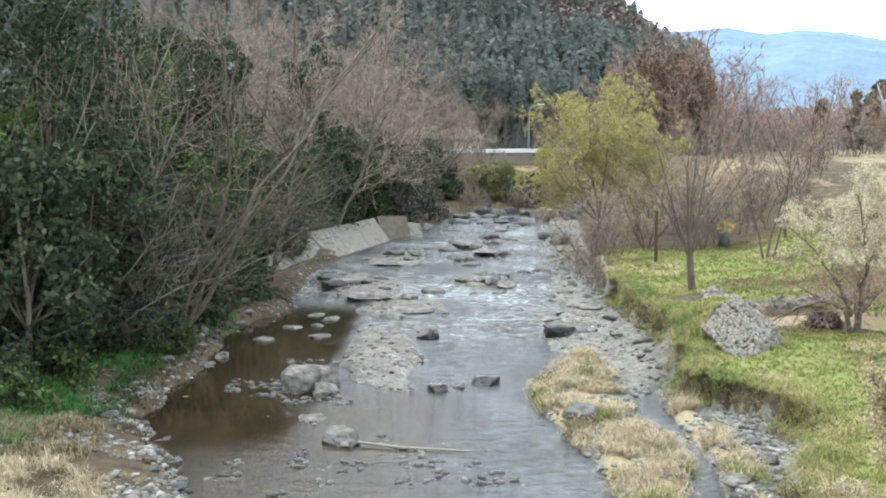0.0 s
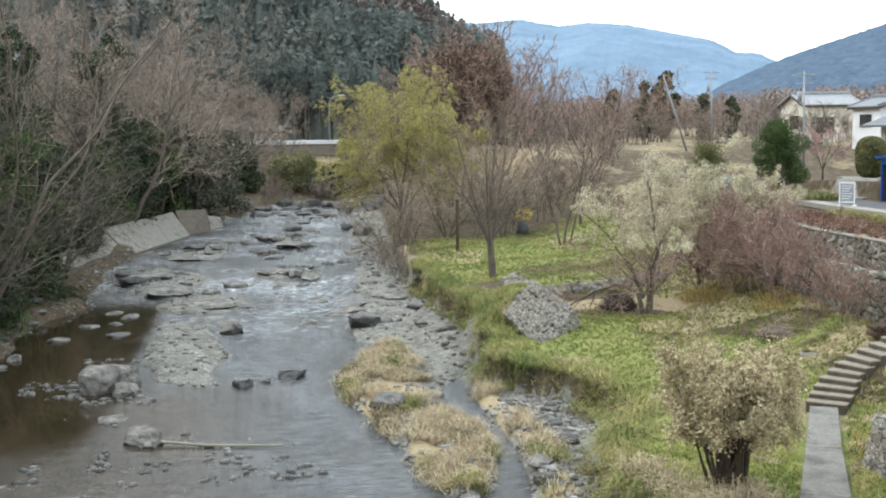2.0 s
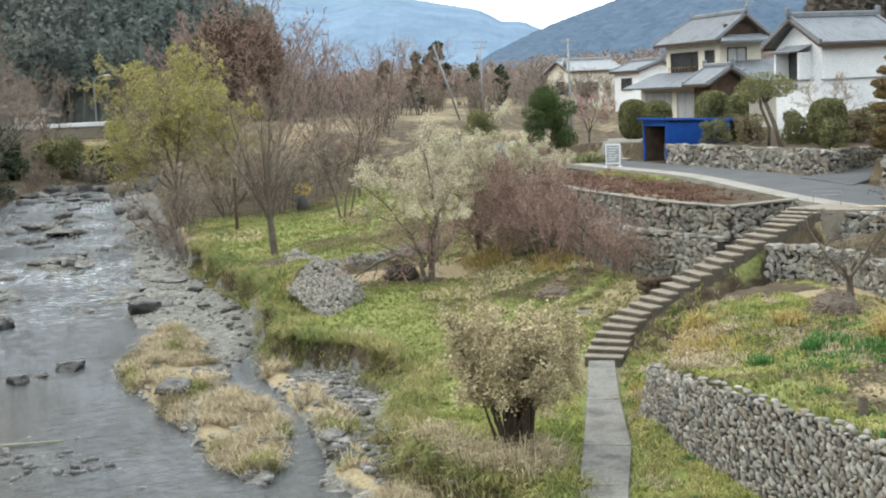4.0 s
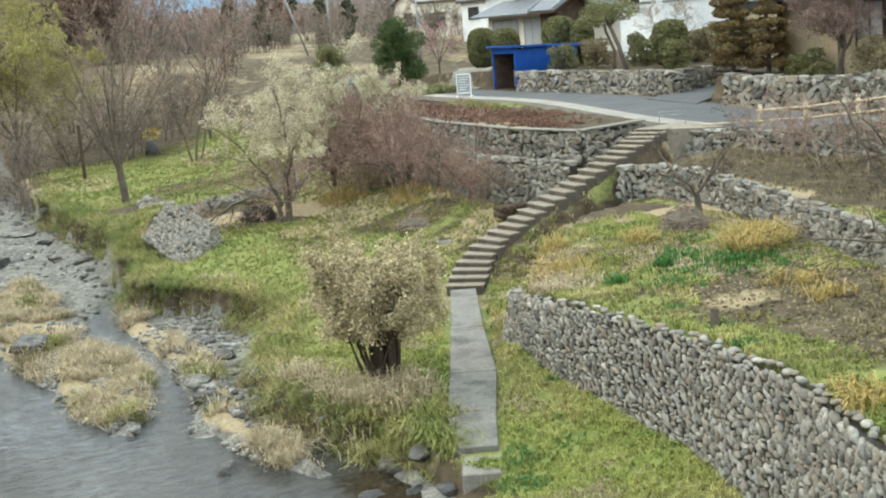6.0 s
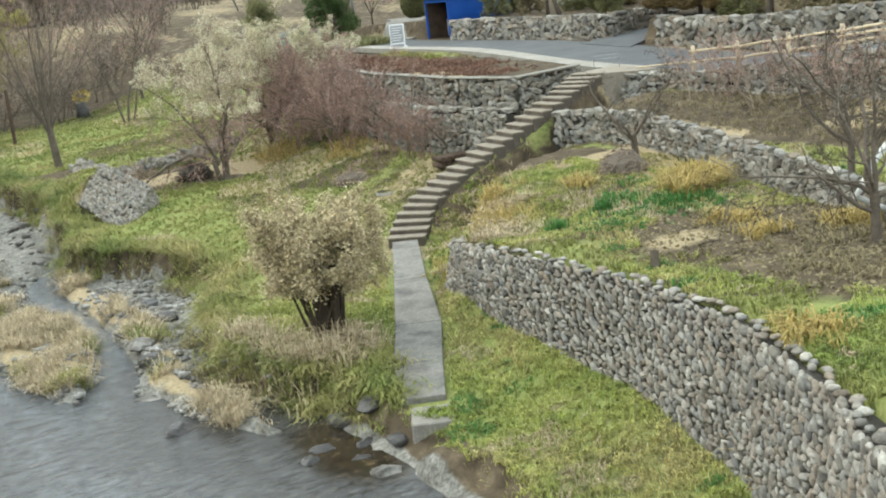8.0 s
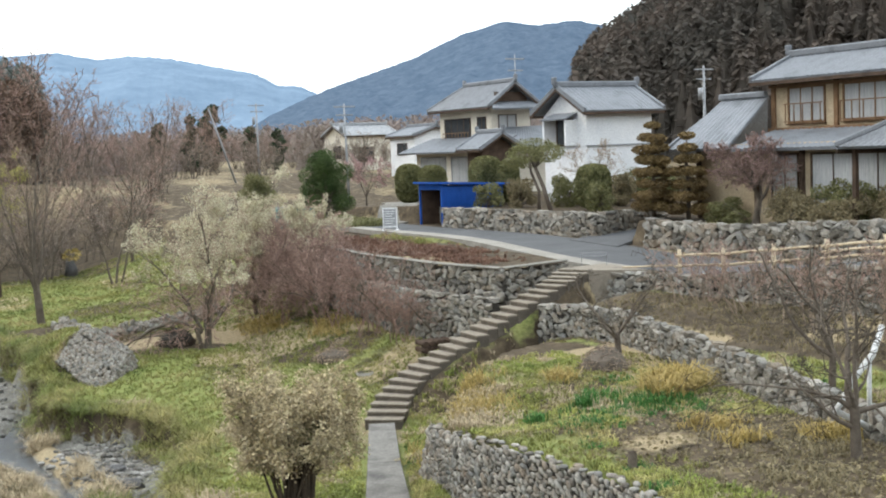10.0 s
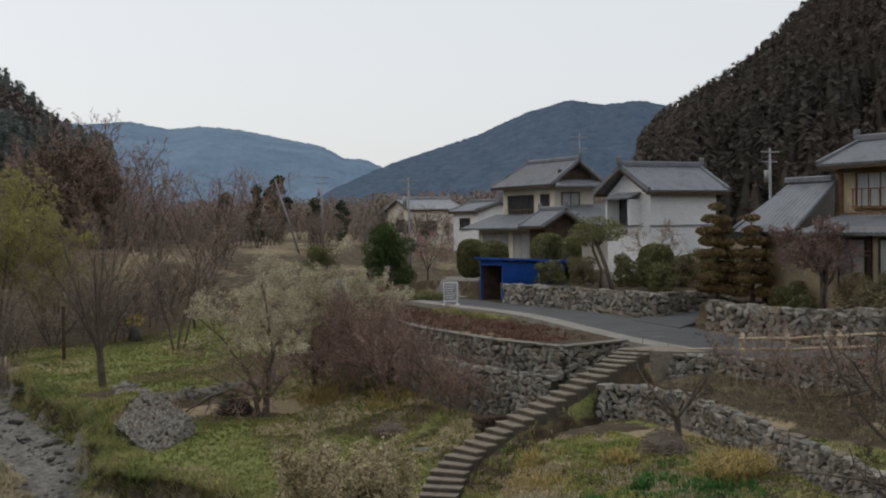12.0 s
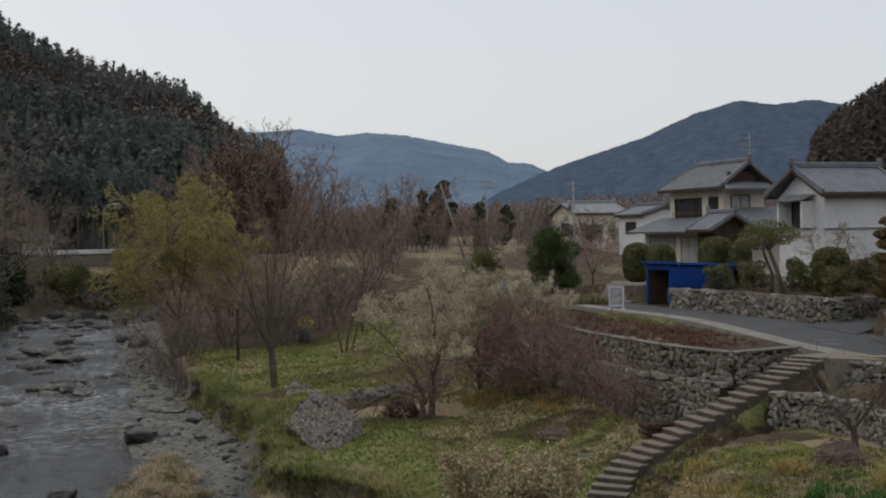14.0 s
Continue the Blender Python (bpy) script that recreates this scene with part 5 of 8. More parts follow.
def leafy(name, at, label, height, width, trunk_r, seed, leaf, size, per, bark, clump_n=16, low=0.2, group="", shape=1.0, category="tree", flat=0.8):
    """A tree or bush in leaf: forked trunk and a crown of many clumps of single leaves, uneven and gappy."""
    rng, rs = random.Random(seed), np.random.RandomState(seed)
    root = thing(name, at, label, category, group)
    clumps, bm, limbs = [], bmesh.new(), bmesh.new()
    for i in range(clump_n):
        t = low + (1 - low) * (i + 0.5) / clump_n
        a = rng.uniform(0, 2 * math.pi)
        reach = width * 0.5 * (1 - abs(t - 0.5) ** 2 * 2.2 * shape) * rng.uniform(0.35, 0.95)
        cr = width * rng.uniform(0.13, 0.24)
        c = Vector((math.cos(a) * reach, math.sin(a) * reach, height * t))
        clumps.append((*c, cr, cr, cr * flat))
        s = Vector((0, 0, height * t * rng.uniform(0.3, 0.7)))
        tube(limbs, [s, s.lerp(c, 0.5) + Vector((0, 0, -0.1 * cr)), c], [trunk_r * 0.5, trunk_r * 0.3, trunk_r * 0.12], 5)
    tube(bm, [(0, 0, -0.2), (rng.uniform(-.1, .1), rng.uniform(-.1, .1), height * 0.35), (rng.uniform(-.3, .3), rng.uniform(-.3, .3), height * 0.85)], [trunk_r, trunk_r * 0.8, trunk_r * 0.3], 7)
    part("trunk", bm, bark, root)
    tagged(part("branch_work", limbs, bark, root), kind="stuff")
    ob = leaf_mesh("crown", clump_points(rs, clumps, per), size, leaf, seed)
    ob.parent = root
    return root


def blades(name, xs, ys, label, category, per, length, width, material, seed, lean=0.5, zs=None):
    """Tufts of grass blades standing on the ground."""
    rs = np.random.RandomState(seed)
    n = len(xs) * per
    x, y = np.repeat(xs, per) + rs.normal(0, length * 0.22, n), np.repeat(ys, per) + rs.normal(0, length * 0.22, n)
    z = ground_z(x, y) - 0.02 if zs is None else np.repeat(zs, per)
    h = length * np.repeat(rs.uniform(0.6, 1.3, len(xs)), per) * rs.uniform(0.5, 1.1, n)
    ang = rs.uniform(0, 2 * np.pi, n)
    out = lean * rs.uniform(0.2, 1.2, n) * h
    cx, cy = np.cos(ang), np.sin(ang)
    w = width * rs.uniform(0.6, 1.3, n)
    base = np.stack([x, y, z], -1)
    side = np.stack([-cy, cx, np.zeros(n)], -1) * w[:, None] * 0.5
    mid = base + np.stack([cx * out * 0.45, cy * out * 0.45, h * 0.65], -1)
    tip = base + np.stack([cx * out, cy * out, h * (1 - 0.35 * lean)], -1)
    v = np.stack([base - side, base + side, mid + side * 0.8, mid - side * 0.8, tip], 1).reshape(-1, 3)
    i = np.arange(n) * 5
    f = np.stack([i, i + 1, i + 2, i + 3], -1).tolist() + np.stack([i + 3, i + 2, i + 4], -1).tolist()
    ob = raw_object(name, v, f, material, False)
    return tagged(ob, label, category, kind="stuff")


def conifers(name, label, spots, heights, seed, material=None, spread=0.25, dome=False, per=62, spray=0.037):
    """Many far trees as one stand: each a spire (or a dome of bare wood) of drooping sprays round a dark core."""
    rs = np.random.RandomState(seed)
    n = len(spots)
    p, h = np.repeat(np.asarray(spots), per, 0), np.repeat(np.asarray(heights), per)
    u = rs.uniform(0.08, 1.0, n * per)
    w = h * spread * np.repeat(rs.uniform(0.75, 1.3, n), per)
    r = w * (np.sqrt(np.clip(1 - (2 * u - 0.9) ** 2 / 1.3, 0.02, 1)) if dome else (1.02 - u) ** 0.8) * rs.uniform(0.55, 1.1, n * per)
    a = rs.uniform(0, 2 * np.pi, n * per)
    c = p + np.stack([r * np.cos(a), r * np.sin(a), u * h], -1)
    s = (spray * h * rs.uniform(0.7, 1.4, n * per))[:, None]
    out = np.stack([np.cos(a), np.sin(a), rs.uniform(-0.9, -0.1, n * per) + (1.2 if dome else 0)], -1)
    side = np.stack([-np.sin(a), np.cos(a), rs.uniform(-0.3, 0.3, n * per)], -1)
    v = np.stack([c - out * s, c + side * s * 0.75, c + out * s * 1.3, c - side * s * 0.75], 1).reshape(-1, 3)
    f = np.arange(4 * n * per).reshape(-1, 4).tolist()
    k = 6
    ang = 2 * np.pi * np.arange(k) / k
    q, hh = np.asarray(spots), np.asarray(heights)[:, None]
    ring = np.stack([q[:, :1] + hh * spread * 0.8 * np.cos(ang), q[:, 1:2] + hh * spread * 0.8 * np.sin(ang), q[:, 2:3] + hh * 0.05 + 0 * ang], -1)
    tip = np.concatenate([q[:, :2], q[:, 2:3] + hh * (0.75 if dome else 0.9)], 1)[:, None]
    core = np.concatenate([ring, tip], 1).reshape(-1, 3)
    b = len(v) + np.arange(n) * (k + 1)
    f += [(x + i, x + (i + 1) % k, x + k) for x in b.tolist() for i in range(k)]
    ob = raw_object(name, np.concatenate([v, core]), f, material or CONIFER, False)
    return tagged(ob, label, "forest", kind="stuff")


def ring_place(az, d, lift=0.0):
    x, y = d * math.sin(radians(az)), d * math.cos(radians(az))
    return x, y, gz(x, y) + lift


# ---- woods on the hills ----
def hill_spots(profile, base, ridge, foot, count, seed, lo=0.0, hi=1.02):
    rs = np.random.RandomState(seed)
    az = rs.uniform(profile[0][0] + 0.5, profile[-1][0] - 0.5, count)
    u = lo + (hi - lo) * rs.uniform(0, 1, count) ** 0.8
    d = base + (ridge - base) * u
    top = hill_height(profile, ridge, az)
    z = foot + (top - foot) * (1 - (1 - np.clip(u, 0, 1)) ** 1.5) - 1.0
    return np.stack([d * np.sin(np.radians(az)), d * np.cos(np.radians(az)), z], -1), rs, az


spots, rs_, az_ = hill_spots(LEFT_RIDGE[2:-3], 195, 330, 7.5, 5600, 51)
spots = spots[az_ > -22]
kind_ = vnoise(spots[:, 0], spots[:, 1], 45, 55) + 0.5 * vnoise(spots[:, 0], spots[:, 1], 14, 56)
conifers("conifer_forest", "dark cedar forest on the steep hillside", spots[kind_ < 0.55], rs_.uniform(8, 13.5, (kind_ < 0.55).sum()), 52)
conifers("bare_forest", "patches of purple-brown leafless wood on the hillside", spots[kind_ >= 0.55], rs_.uniform(7, 10, (kind_ >= 0.55).sum()), 57, HILL_TWIG, 0.38, True, 80)
spots, rs_, az_ = hill_spots(RIGHT_RIDGE[1:-2], 150, 300, 7, 4200, 53)
keep = az_ < 52
conifers("conifer_forest", "dark cedar forest on the hillside behind the houses", spots[keep], rs_.uniform(8, 12.5, keep.sum()), 54, CONIFER_BROWN)

wd_ = np.random.RandomState(58)
wa, wr_ = wd_.uniform(4, 40, 2200), 185 + 420 * wd_.uniform(0, 1, 2200) ** 1.5
wx_, wy_ = wr_ * np.sin(np.radians(wa)), wr_ * np.cos(np.radians(wa))
keep = (vnoise(wx_, wy_, 30, 59) + 0.5 * vnoise(wx_, wy_, 11, 60) > -0.25) & ~((wx_ < 32) & (wy_ < 200)) & (wr_ > 215 - 40 * (wa > 24))
conifers("valley_woods", "bare brown-purple woods across the far valley floor", np.stack([wx_, wy_, ground_z(wx_, wy_) - 0.5], -1)[keep], wd_.uniform(4.5, 8.5, keep.sum()), 61, FAR_WOOD, 0.42, True, 90)

# ---- the wooded left bank ----
OVERHANG = {"wander": 0.13, "lift": 0.10, "bare": 0.12, "fine": 0.008, "kids": [(8, 55, 0.6), (6, 48, 0.52), (5, 44, 0.5)]}
bare_tree("riverside_tree", (-13.6, 58, gz(-13.6, 58)), "leafless many-stemmed tree leaning pale branches over the river",
          [(0, 0, 1.0, -0.3, 7.5, 0.09), (0.3, 0.3, 0.5, 0.1, 8, 0.10), (-0.3, 0.2, 0.05, -0.1, 11, 0.13), (0.1, -0.4, 2.2, -0.6, 7.5, 0.08), (0.1, 0.4, 2.4, 0.3, 7.0, 0.07)], 61, RIVER_BARK, RIVER_TWIG, OVERHANG)
bare_tree("riverside_tree", (-12.6, 66, gz(-12.6, 66)), "leafless tree with a fan of grey branches above the pool",
          [(0, 0, 0.55, -0.2, 9.5, 0.11), (0.2, 0.3, 0.2, 0.1, 12, 0.13), (0.2, -0.3, 1.6, -0.4, 8, 0.09), (0.1, -0.2, 2.6, -0.2, 6.5, 0.07)], 62, RIVER_BARK, RIVER_TWIG, OVERHANG)
bare_tree("riverside_tree", (-15.5, 62, gz(-15.5, 62)), "tall leafless tree with straight dark stems",
          [(0, 0, 0.05, 0, 15, 0.17), (0.6, 0.2, 0.2, 0, 14, 0.14), (-0.8, -0.3, -0.12, 0, 14, 0.14)], 63, BARK, TWIG, {"lift": 0.3, "bare": 0.35})
bare_tree("riverside_tree", (-14.2, 50.5, gz(-14.2, 50.5)), "leafless tree with long bowed branches over dark shrubs",
          [(0, 0, 0.3, -0.3, 8, 0.10), (0, 0.3, 1.2, -0.1, 6, 0.08)], 64, RIVER_BARK, RIVER_TWIG, OVERHANG)
bare_tree("riverside_tree", (-11.2, 78, gz(-11.2, 78)), "leafless tree with spreading grey-brown crown beside the river",
          [(0, 0, 0.5, -0.1, 9, 0.11), (0.2, 0.2, 0.15, 0.1, 12, 0.13), (0, -0.3, 1.0, -0.2, 7, 0.09)], 65, RIVER_BARK, RIVER_TWIG, OVERHANG)
FEATHER = {"wander": 0.09, "lift": 0.15, "bare": 0.2, "fine": 0.015, "kids": [(11, 44, 0.48), (9, 40, 0.5), (7, 38, 0.48)]}
brown = bare_tree("brown_tree", (-8.6, 112, gz(-8.6, 112)), "broad leafless tree with a dense pinkish-brown crown",
                  [(0, 0, 0.1, 0, 15, 0.18), (0.4, 0.2, 0.4, 0, 13.5, 0.14), (-0.4, 0.1, -0.35, 0, 13.5, 0.14), (0.1, -0.4, 0.1, -0.4, 12.5, 0.13)], 66, BARK, WOOD_TWIG, FEATHER, "brown woods")
for x, y, s, a in ((-15.5, 96, 0.9, 70), (-12.5, 122, 1.1, 160), (-8.0, 129, 1.05, 220), (-17, 110, 1.15, 300), (-13, 140, 1.1, 20), (-5.5, 152, 0.8, 40), (1.5, 164, 0.7, 120), (-24, 124, 1.2, 20), (-10, 150, 1.0, 250), (5.5, 168, 0.65, 200), (-2, 166, 0.75, 10)):
    copy_thing(brown, pose(x, y, gz(x, y), 0, 0, a) @ Matrix.Scale(s, 4))
rng_ = random.Random(70)
for k in range(52):
    y = 40 + 1.55 * k + rng_.uniform(-1, 1)
    x = float(left_edge(np.array([y]))[0]) - (rng_.uniform(4.2, 7.5) if k % 2 else rng_.uniform(7, 15))
    leafy("evergreen_tree", (x, y, gz(x, y)), "dark evergreen tree in the thicket on the bank", rng_.uniform(6, 9) if k % 2 else rng_.uniform(11, 16), rng_.uniform(4.2, 6.0), 0.14, 700 + k, LEAF_CEDAR if k % 5 == 2 else LEAF_DARK, 0.18, 230, BARK_PALE, 24, 0.10, "evergreens on the bank")
for k, (x, y, h, w, m) in enumerate([(-16.2, 49.0, 4.6, 5.5, LEAF_DARK), (-18.5, 52.5, 6.0, 5.5, LEAF_DARK), (-20, 46.5, 5.0, 5.5, LEAF_DARK), (-12.6, 71, 3.5, 4.5, LEAF_DARK), (-13.2, 78, 5.0, 5, LEAF_OLIVE), (-11.8, 86, 4.5, 5, LEAF_DARK),
                                     (-9.8, 104, 4.5, 6, LEAF_DARK), (-7.0, 118, 4.5, 6, LEAF_DARK), (-13.8, 55.5, 2.6, 3.2, LEAF_OLIVE), (-17.5, 60, 5.5, 5, LEAF_DARK), (-19, 57, 10.5, 4.5, LEAF_GREEN), (-14, 66, 4, 5, LEAF_DARK), (-21, 50, 11, 5, LEAF_GREEN),
                                     (-5, 139, 4, 6, LEAF_DARK), (0, 146, 4, 6, LEAF_DARK), (6, 150, 4, 6, LEAF_OLIVE), (11, 146, 3.5, 6, LEAF_DARK), (-9, 134, 4.5, 6, LEAF_DARK)]):
    leafy("evergreen_shrub", (x, y, gz(x, y)), "dense evergreen shrub with glossy leaves on the river bank", h, w, 0.08, 760 + k, m, 0.17, 400, BARK, 22, 0.05, "shrubs on the bank", 0.7, "shrub")

BANK_FOOT = ([30, 36, 42.5, 49.5, 52, 58, 66, 80], [-17, -13.4, -13.9, -11.7, -11.4, -10.7, -9.3, -10])
for k in range(44):
    y = rng_.uniform(36.5, 76) if k % 2 else rng_.uniform(36.5, 52)
    x = float(np.interp(y, *BANK_FOOT)) - rng_.uniform(0.2, 5.0)
    leafy("undergrowth", (x, y, gz(x, y)), "low dark undergrowth at the foot of the bank", rng_.uniform(0.9, 2.4), rng_.uniform(2.0, 3.4), 0.04, 800 + k, LEAF_DARK if k % 3 else LEAF_CEDAR, 0.12, 480, BARK, 14, 0.05, "undergrowth on the bank", 0.6, "shrub")
over = bpy.data.objects["riverside_tree"]
copy_thing(over, pose(-12.8, 71.5, gz(-12.8, 71.5), 0, 0, 25) @ Matrix.Scale(1.0, 4))
copy_thing(over, pose(-16.5, 54.0, gz(-16.5, 54.0), 0, 0, -20) @ Matrix.Scale(1.1, 4))
copy_thing(over, pose(-12.0, 84.0, gz(-12.0, 84.0), 0, 0, 60) @ Matrix.Scale(0.95, 4))

copy_thing(over, pose(-14.8, 47.5, gz(-14.8, 47.5), 0, 0, 10) @ Matrix.Scale(0.9, 4))
slim = bare_tree("slim_tree", (-16.0, 56.5, gz(-16.0, 56.5)), "slim straight tree with a pale bare stem in the thicket", [(0, 0, 0.03, 0, 15, 0.10), (0.2, 0.1, 0.35, 0.05, 9, 0.05, 3.0)], 74, RIVER_BARK, RIVER_TWIG, {"lift": 0.25, "bare": 0.3, "wander": 0.05, "fine": 0.013, "kids": [(5, 58, 0.26), (3, 48, 0.5), (1, 44, 0.5)]}, "slim trees on the bank")
for x, y, s_, a in ((-14.6, 60.5, 0.9, 80), (-17.6, 51.5, 1.0, 190), (-15.8, 66, 1.0, 260), (-13.8, 72, 0.9, 30), (-19.0, 60, 1.1, 120), (-14.8, 78, 1.0, 300), (-12.9, 64, 0.8, 150), (-20.5, 54, 1.0, 330), (-17.0, 73, 1.05, 60)):
    copy_thing(slim, pose(x, y, gz(x, y), 0, 0, a) @ Matrix.Scale(s_, 4))

for k, (x, y, h, w) in enumerate([(-4.4, 114.5, 6.0, 5.0), (-2.8, 118, 7.5, 5.0), (-1.4, 124, 8.0, 5.0), (-7.2, 116, 9, 5.5)]):
    leafy("evergreen_tree", (x, y, gz(x, y)), "dark evergreen tree above the weir wall", h, w, 0.15, 900 + k, LEAF_GREY, 0.2, 150, BARK_PALE, 22, 0.04, "evergreens on the bank")
copy_thing(brown, pose(-9.8, 99, gz(-9.8, 99), 0, 0, 200) @ Matrix.Scale(1.4, 4))
copy_thing(brown, pose(-5.0, 124, gz(-5.0, 124), 0, 0, 100) @ Matrix.Scale(1.25, 4))
copy_thing(brown, pose(-2.0, 136, gz(-2.0, 136), 0, 0, 330) @ Matrix.Scale(0.9, 4))
bare_tree("riverside_tree", (-12.2, 56, gz(-12.2, 56)), "tall leafless tree arching pale limbs out over the river",
          [(0, 0, 0.72, -0.05, 19, 0.14), (0.2, 0.2, 0.42, 0.05, 17, 0.11), (-0.2, 0.3, 0.15, 0.1, 17, 0.12)], 67, BARK, RIVER_TWIG, {"wander": 0.11, "lift": 0.12, "bare": 0.25, "fine": 0.009, "kids": [(9, 40, 0.4), (7, 42, 0.5), (4, 42, 0.5)]})

# ---- trees of the meadow ----
bare_tree("willow", (11.8, 92, gz(11.8, 92)), "willow in fresh yellow-green leaf beside the river",
          [(0, 0, 0.1, 0, 1.6, 0.26, -1), (0, 0, 0.0, 0, 9.6, 0.14, 1.2), (0.1, 0, 0.45, 0, 8.6, 0.12, 1.2), (-0.1, 0, -0.5, 0.1, 8.6, 0.12, 1.2), (0, -0.1, 0.1, -0.4, 7, 0.12, 1.2), (-0.1, 0, -0.85, -0.1, 5.8, 0.1, 1.2), (0.1, 0, 0.8, 0.1, 5.5, 0.1, 1.2)], 81, BARK, TWIG,
          {"wander": 0.09, "lift": 0.1, "droop": 0.3, "bare": 0.15, "fine": 0.012, "kids": [(14, 48, 0.5), (12, 44, 0.5), (10, 40, 0.5)]}, leaves=(WILLOW, 2.3, 0.065, 1.5))
bare_tree("willow", (15.5, 97, gz(15.5, 97)), "second willow coming into yellow-green leaf",
          [(0, 0, 0.1, 0, 1.6, 0.24, -1), (0, 0, 0.0, 0, 8.2, 0.15, 1.2), (0.1, 0, 0.4, 0, 7, 0.12, 1.2), (-0.1, 0, -0.45, 0.1, 7, 0.12, 1.2), (0.1, 0, 0.8, 0.1, 5.5, 0.1, 1.2)], 80, BARK, TWIG,
          {"wander": 0.09, "lift": 0.1, "droop": 0.3, "bare": 0.15, "fine": 0.012, "kids": [(14, 48, 0.5), (12, 44, 0.5), (10, 40, 0.5)]}, leaves=(WILLOW, 2.0, 0.065, 1.5))
SHRUBBY = {"wander": 0.15, "lift": 0.02, "bare": 0.1, "fine": 0.010, "kids": [(9, 55, 0.55), (9, 48, 0.5), (7, 44, 0.5)]}
bare_tree("river_shrub_tree", (10.2, 84, gz(10.2, 84)), "grey leafless shrubby tree leaning over the river", [(0, 0, -0.5, -0.1, 5.5, 0.08), (0.2, 0, 0.1, 0, 6, 0.09), (0.3, 0.2, 0.5, 0, 5.5, 0.08), (0, 0.3, -0.1, -0.3, 5.5, 0.07), (-0.3, 0, -1.0, 0, 4.5, 0.06)], 82, BARK, TWIG, SHRUBBY)
bare_tree("river_shrub_tree", (13.6, 82, gz(13.6, 82)), "grey-brown leafless shrubby tree behind the meadow", [(0, 0, -0.3, -0.1, 5.5, 0.08), (0.2, 0, 0.1, 0, 6.5, 0.09), (0.3, 0.2, 0.6, 0, 5.5, 0.08), (0, 0.3, -0.1, -0.3, 5, 0.07)], 83, BARK, TWIG, SHRUBBY)
bare_tree("meadow_tree", (12.9, 62.8, gz(12.9, 62.8)), "tall leafless tree with a vase-shaped crown on the grass",
          [(0, 0, -0.15, 0, 2.0, 0.22, -1), (-0.15, 0, -0.02, 0.0, 6.3, 0.13, 1.9), (-0.12, 0, 0.25, 0.05, 6.0, 0.11, 1.7), (-0.2, 0, -0.28, 0, 6.0, 0.11, 1.8), (-0.15, 0.05, 0.1, 0.3, 6, 0.1, 1.9), (-0.15, -0.05, -0.1, -0.3, 6, 0.1, 1.6), (-0.1, 0, 0.55, -0.1, 5.4, 0.08, 1.9), (-0.2, 0, -0.6, 0.1, 5.4, 0.08, 2.0)],
          84, BARK, TWIG, {"wander": 0.05, "lift": 0.35, "bare": 0.15, "fine": 0.008, "kids": [(9, 30, 0.4), (6, 32, 0.5), (4, 34, 0.5)]})
thin = bare_tree("thin_tree", (19.5, 73, gz(19.5, 73)), "slender leafless tree with pinkish twigs", [(0, 0, 0.1, 0, 7.5, 0.09), (0.3, 0.1, 0.3, 0, 6.5, 0.07), (-0.2, 0, -0.25, 0.1, 7, 0.08)], 85, BARK, TWIG_RED, {"lift": 0.3, "bare": 0.3, "fine": 0.010, "kids": [(8, 42, 0.42), (6, 42, 0.5), (4, 40, 0.5)]}, "slender trees")
for x, y, s, a in ((22, 78, 1.0, 80), (17, 80, 0.95, 170), (20, 95, 1.1, 40), (25, 88, 1.0, 260), (29, 98, 1.1, 330), (17.5, 103, 1.0, 120), (33, 108, 1.1, 200), (24, 112, 1.2, 10), (38, 122, 1.2, 90), (30, 128, 1.25, 150),
                   (44, 130, 1.2, 30), (20, 128, 1.2, 290), (36, 142, 1.3, 60), (27, 146, 1.3, 240), (48, 150, 1.3, 180), (55, 160, 1.3, 20), (41, 165, 1.4, 100), (31, 170, 1.4, 310), (60, 178, 1.4, 70), (23, 160, 1.3, 45)):
    copy_thing(thin, pose(x, y, gz(x, y), 0, 0, a) @ Matrix.Scale(s, 4))
ROUND = {"wander": 0.10, "lift": 0.12, "bare": 0.2, "fine": 0.030, "kids": [(11, 48, 0.45), (7, 44, 0.5), (5, 40, 0.5)]}
wood = bare_tree("brown_wood_tree", ring_place(10.5, 152), "tall rounded leafless tree with a russet-brown crown", [(0, 0, 0, 0, 13, 0.2), (0.4, 0, 0.35, 0, 11.5, 0.16), (-0.4, 0, -0.4, 0, 11.5, 0.16), (0, 0.4, 0.1, 0.4, 11, 0.15), (0, -0.4, -0.1, -0.4, 11, 0.15)], 86, BARK, TWIG_RED, ROUND, "brown woods")
for az, d, s, a in ((8.6, 158, 0.95, 50), (12.2, 150, 1.0, 130), (9.6, 168, 1.1, 200), (11.5, 165, 1.1, 290), (13.4, 170, 0.85, 20), (15.2, 185, 0.55, 90), (17.5, 190, 0.5, 160), (19.5, 195, 0.5, 250), (21.5, 200, 0.45, 10), (7.0, 170, 0.8, 80), (23.2, 205, 0.45, 120), (16.4, 205, 0.55, 220), (18.4, 215, 0.55, 300), (20.6, 220, 0.5, 40), (22.4, 225, 0.5, 70), (5.6, 176, 0.6, 150)):
    copy_thing(wood, pose(*ring_place(az, d), 0, 0, a) @ Matrix.Scale(s, 4))
rd = np.random.RandomState(62)
da, dd = rd.uniform(8.0, 12.0, 16), rd.uniform(150, 172, 16)
dx_, dy_ = dd * np.sin(np.radians(da)), dd * np.cos(np.radians(da))
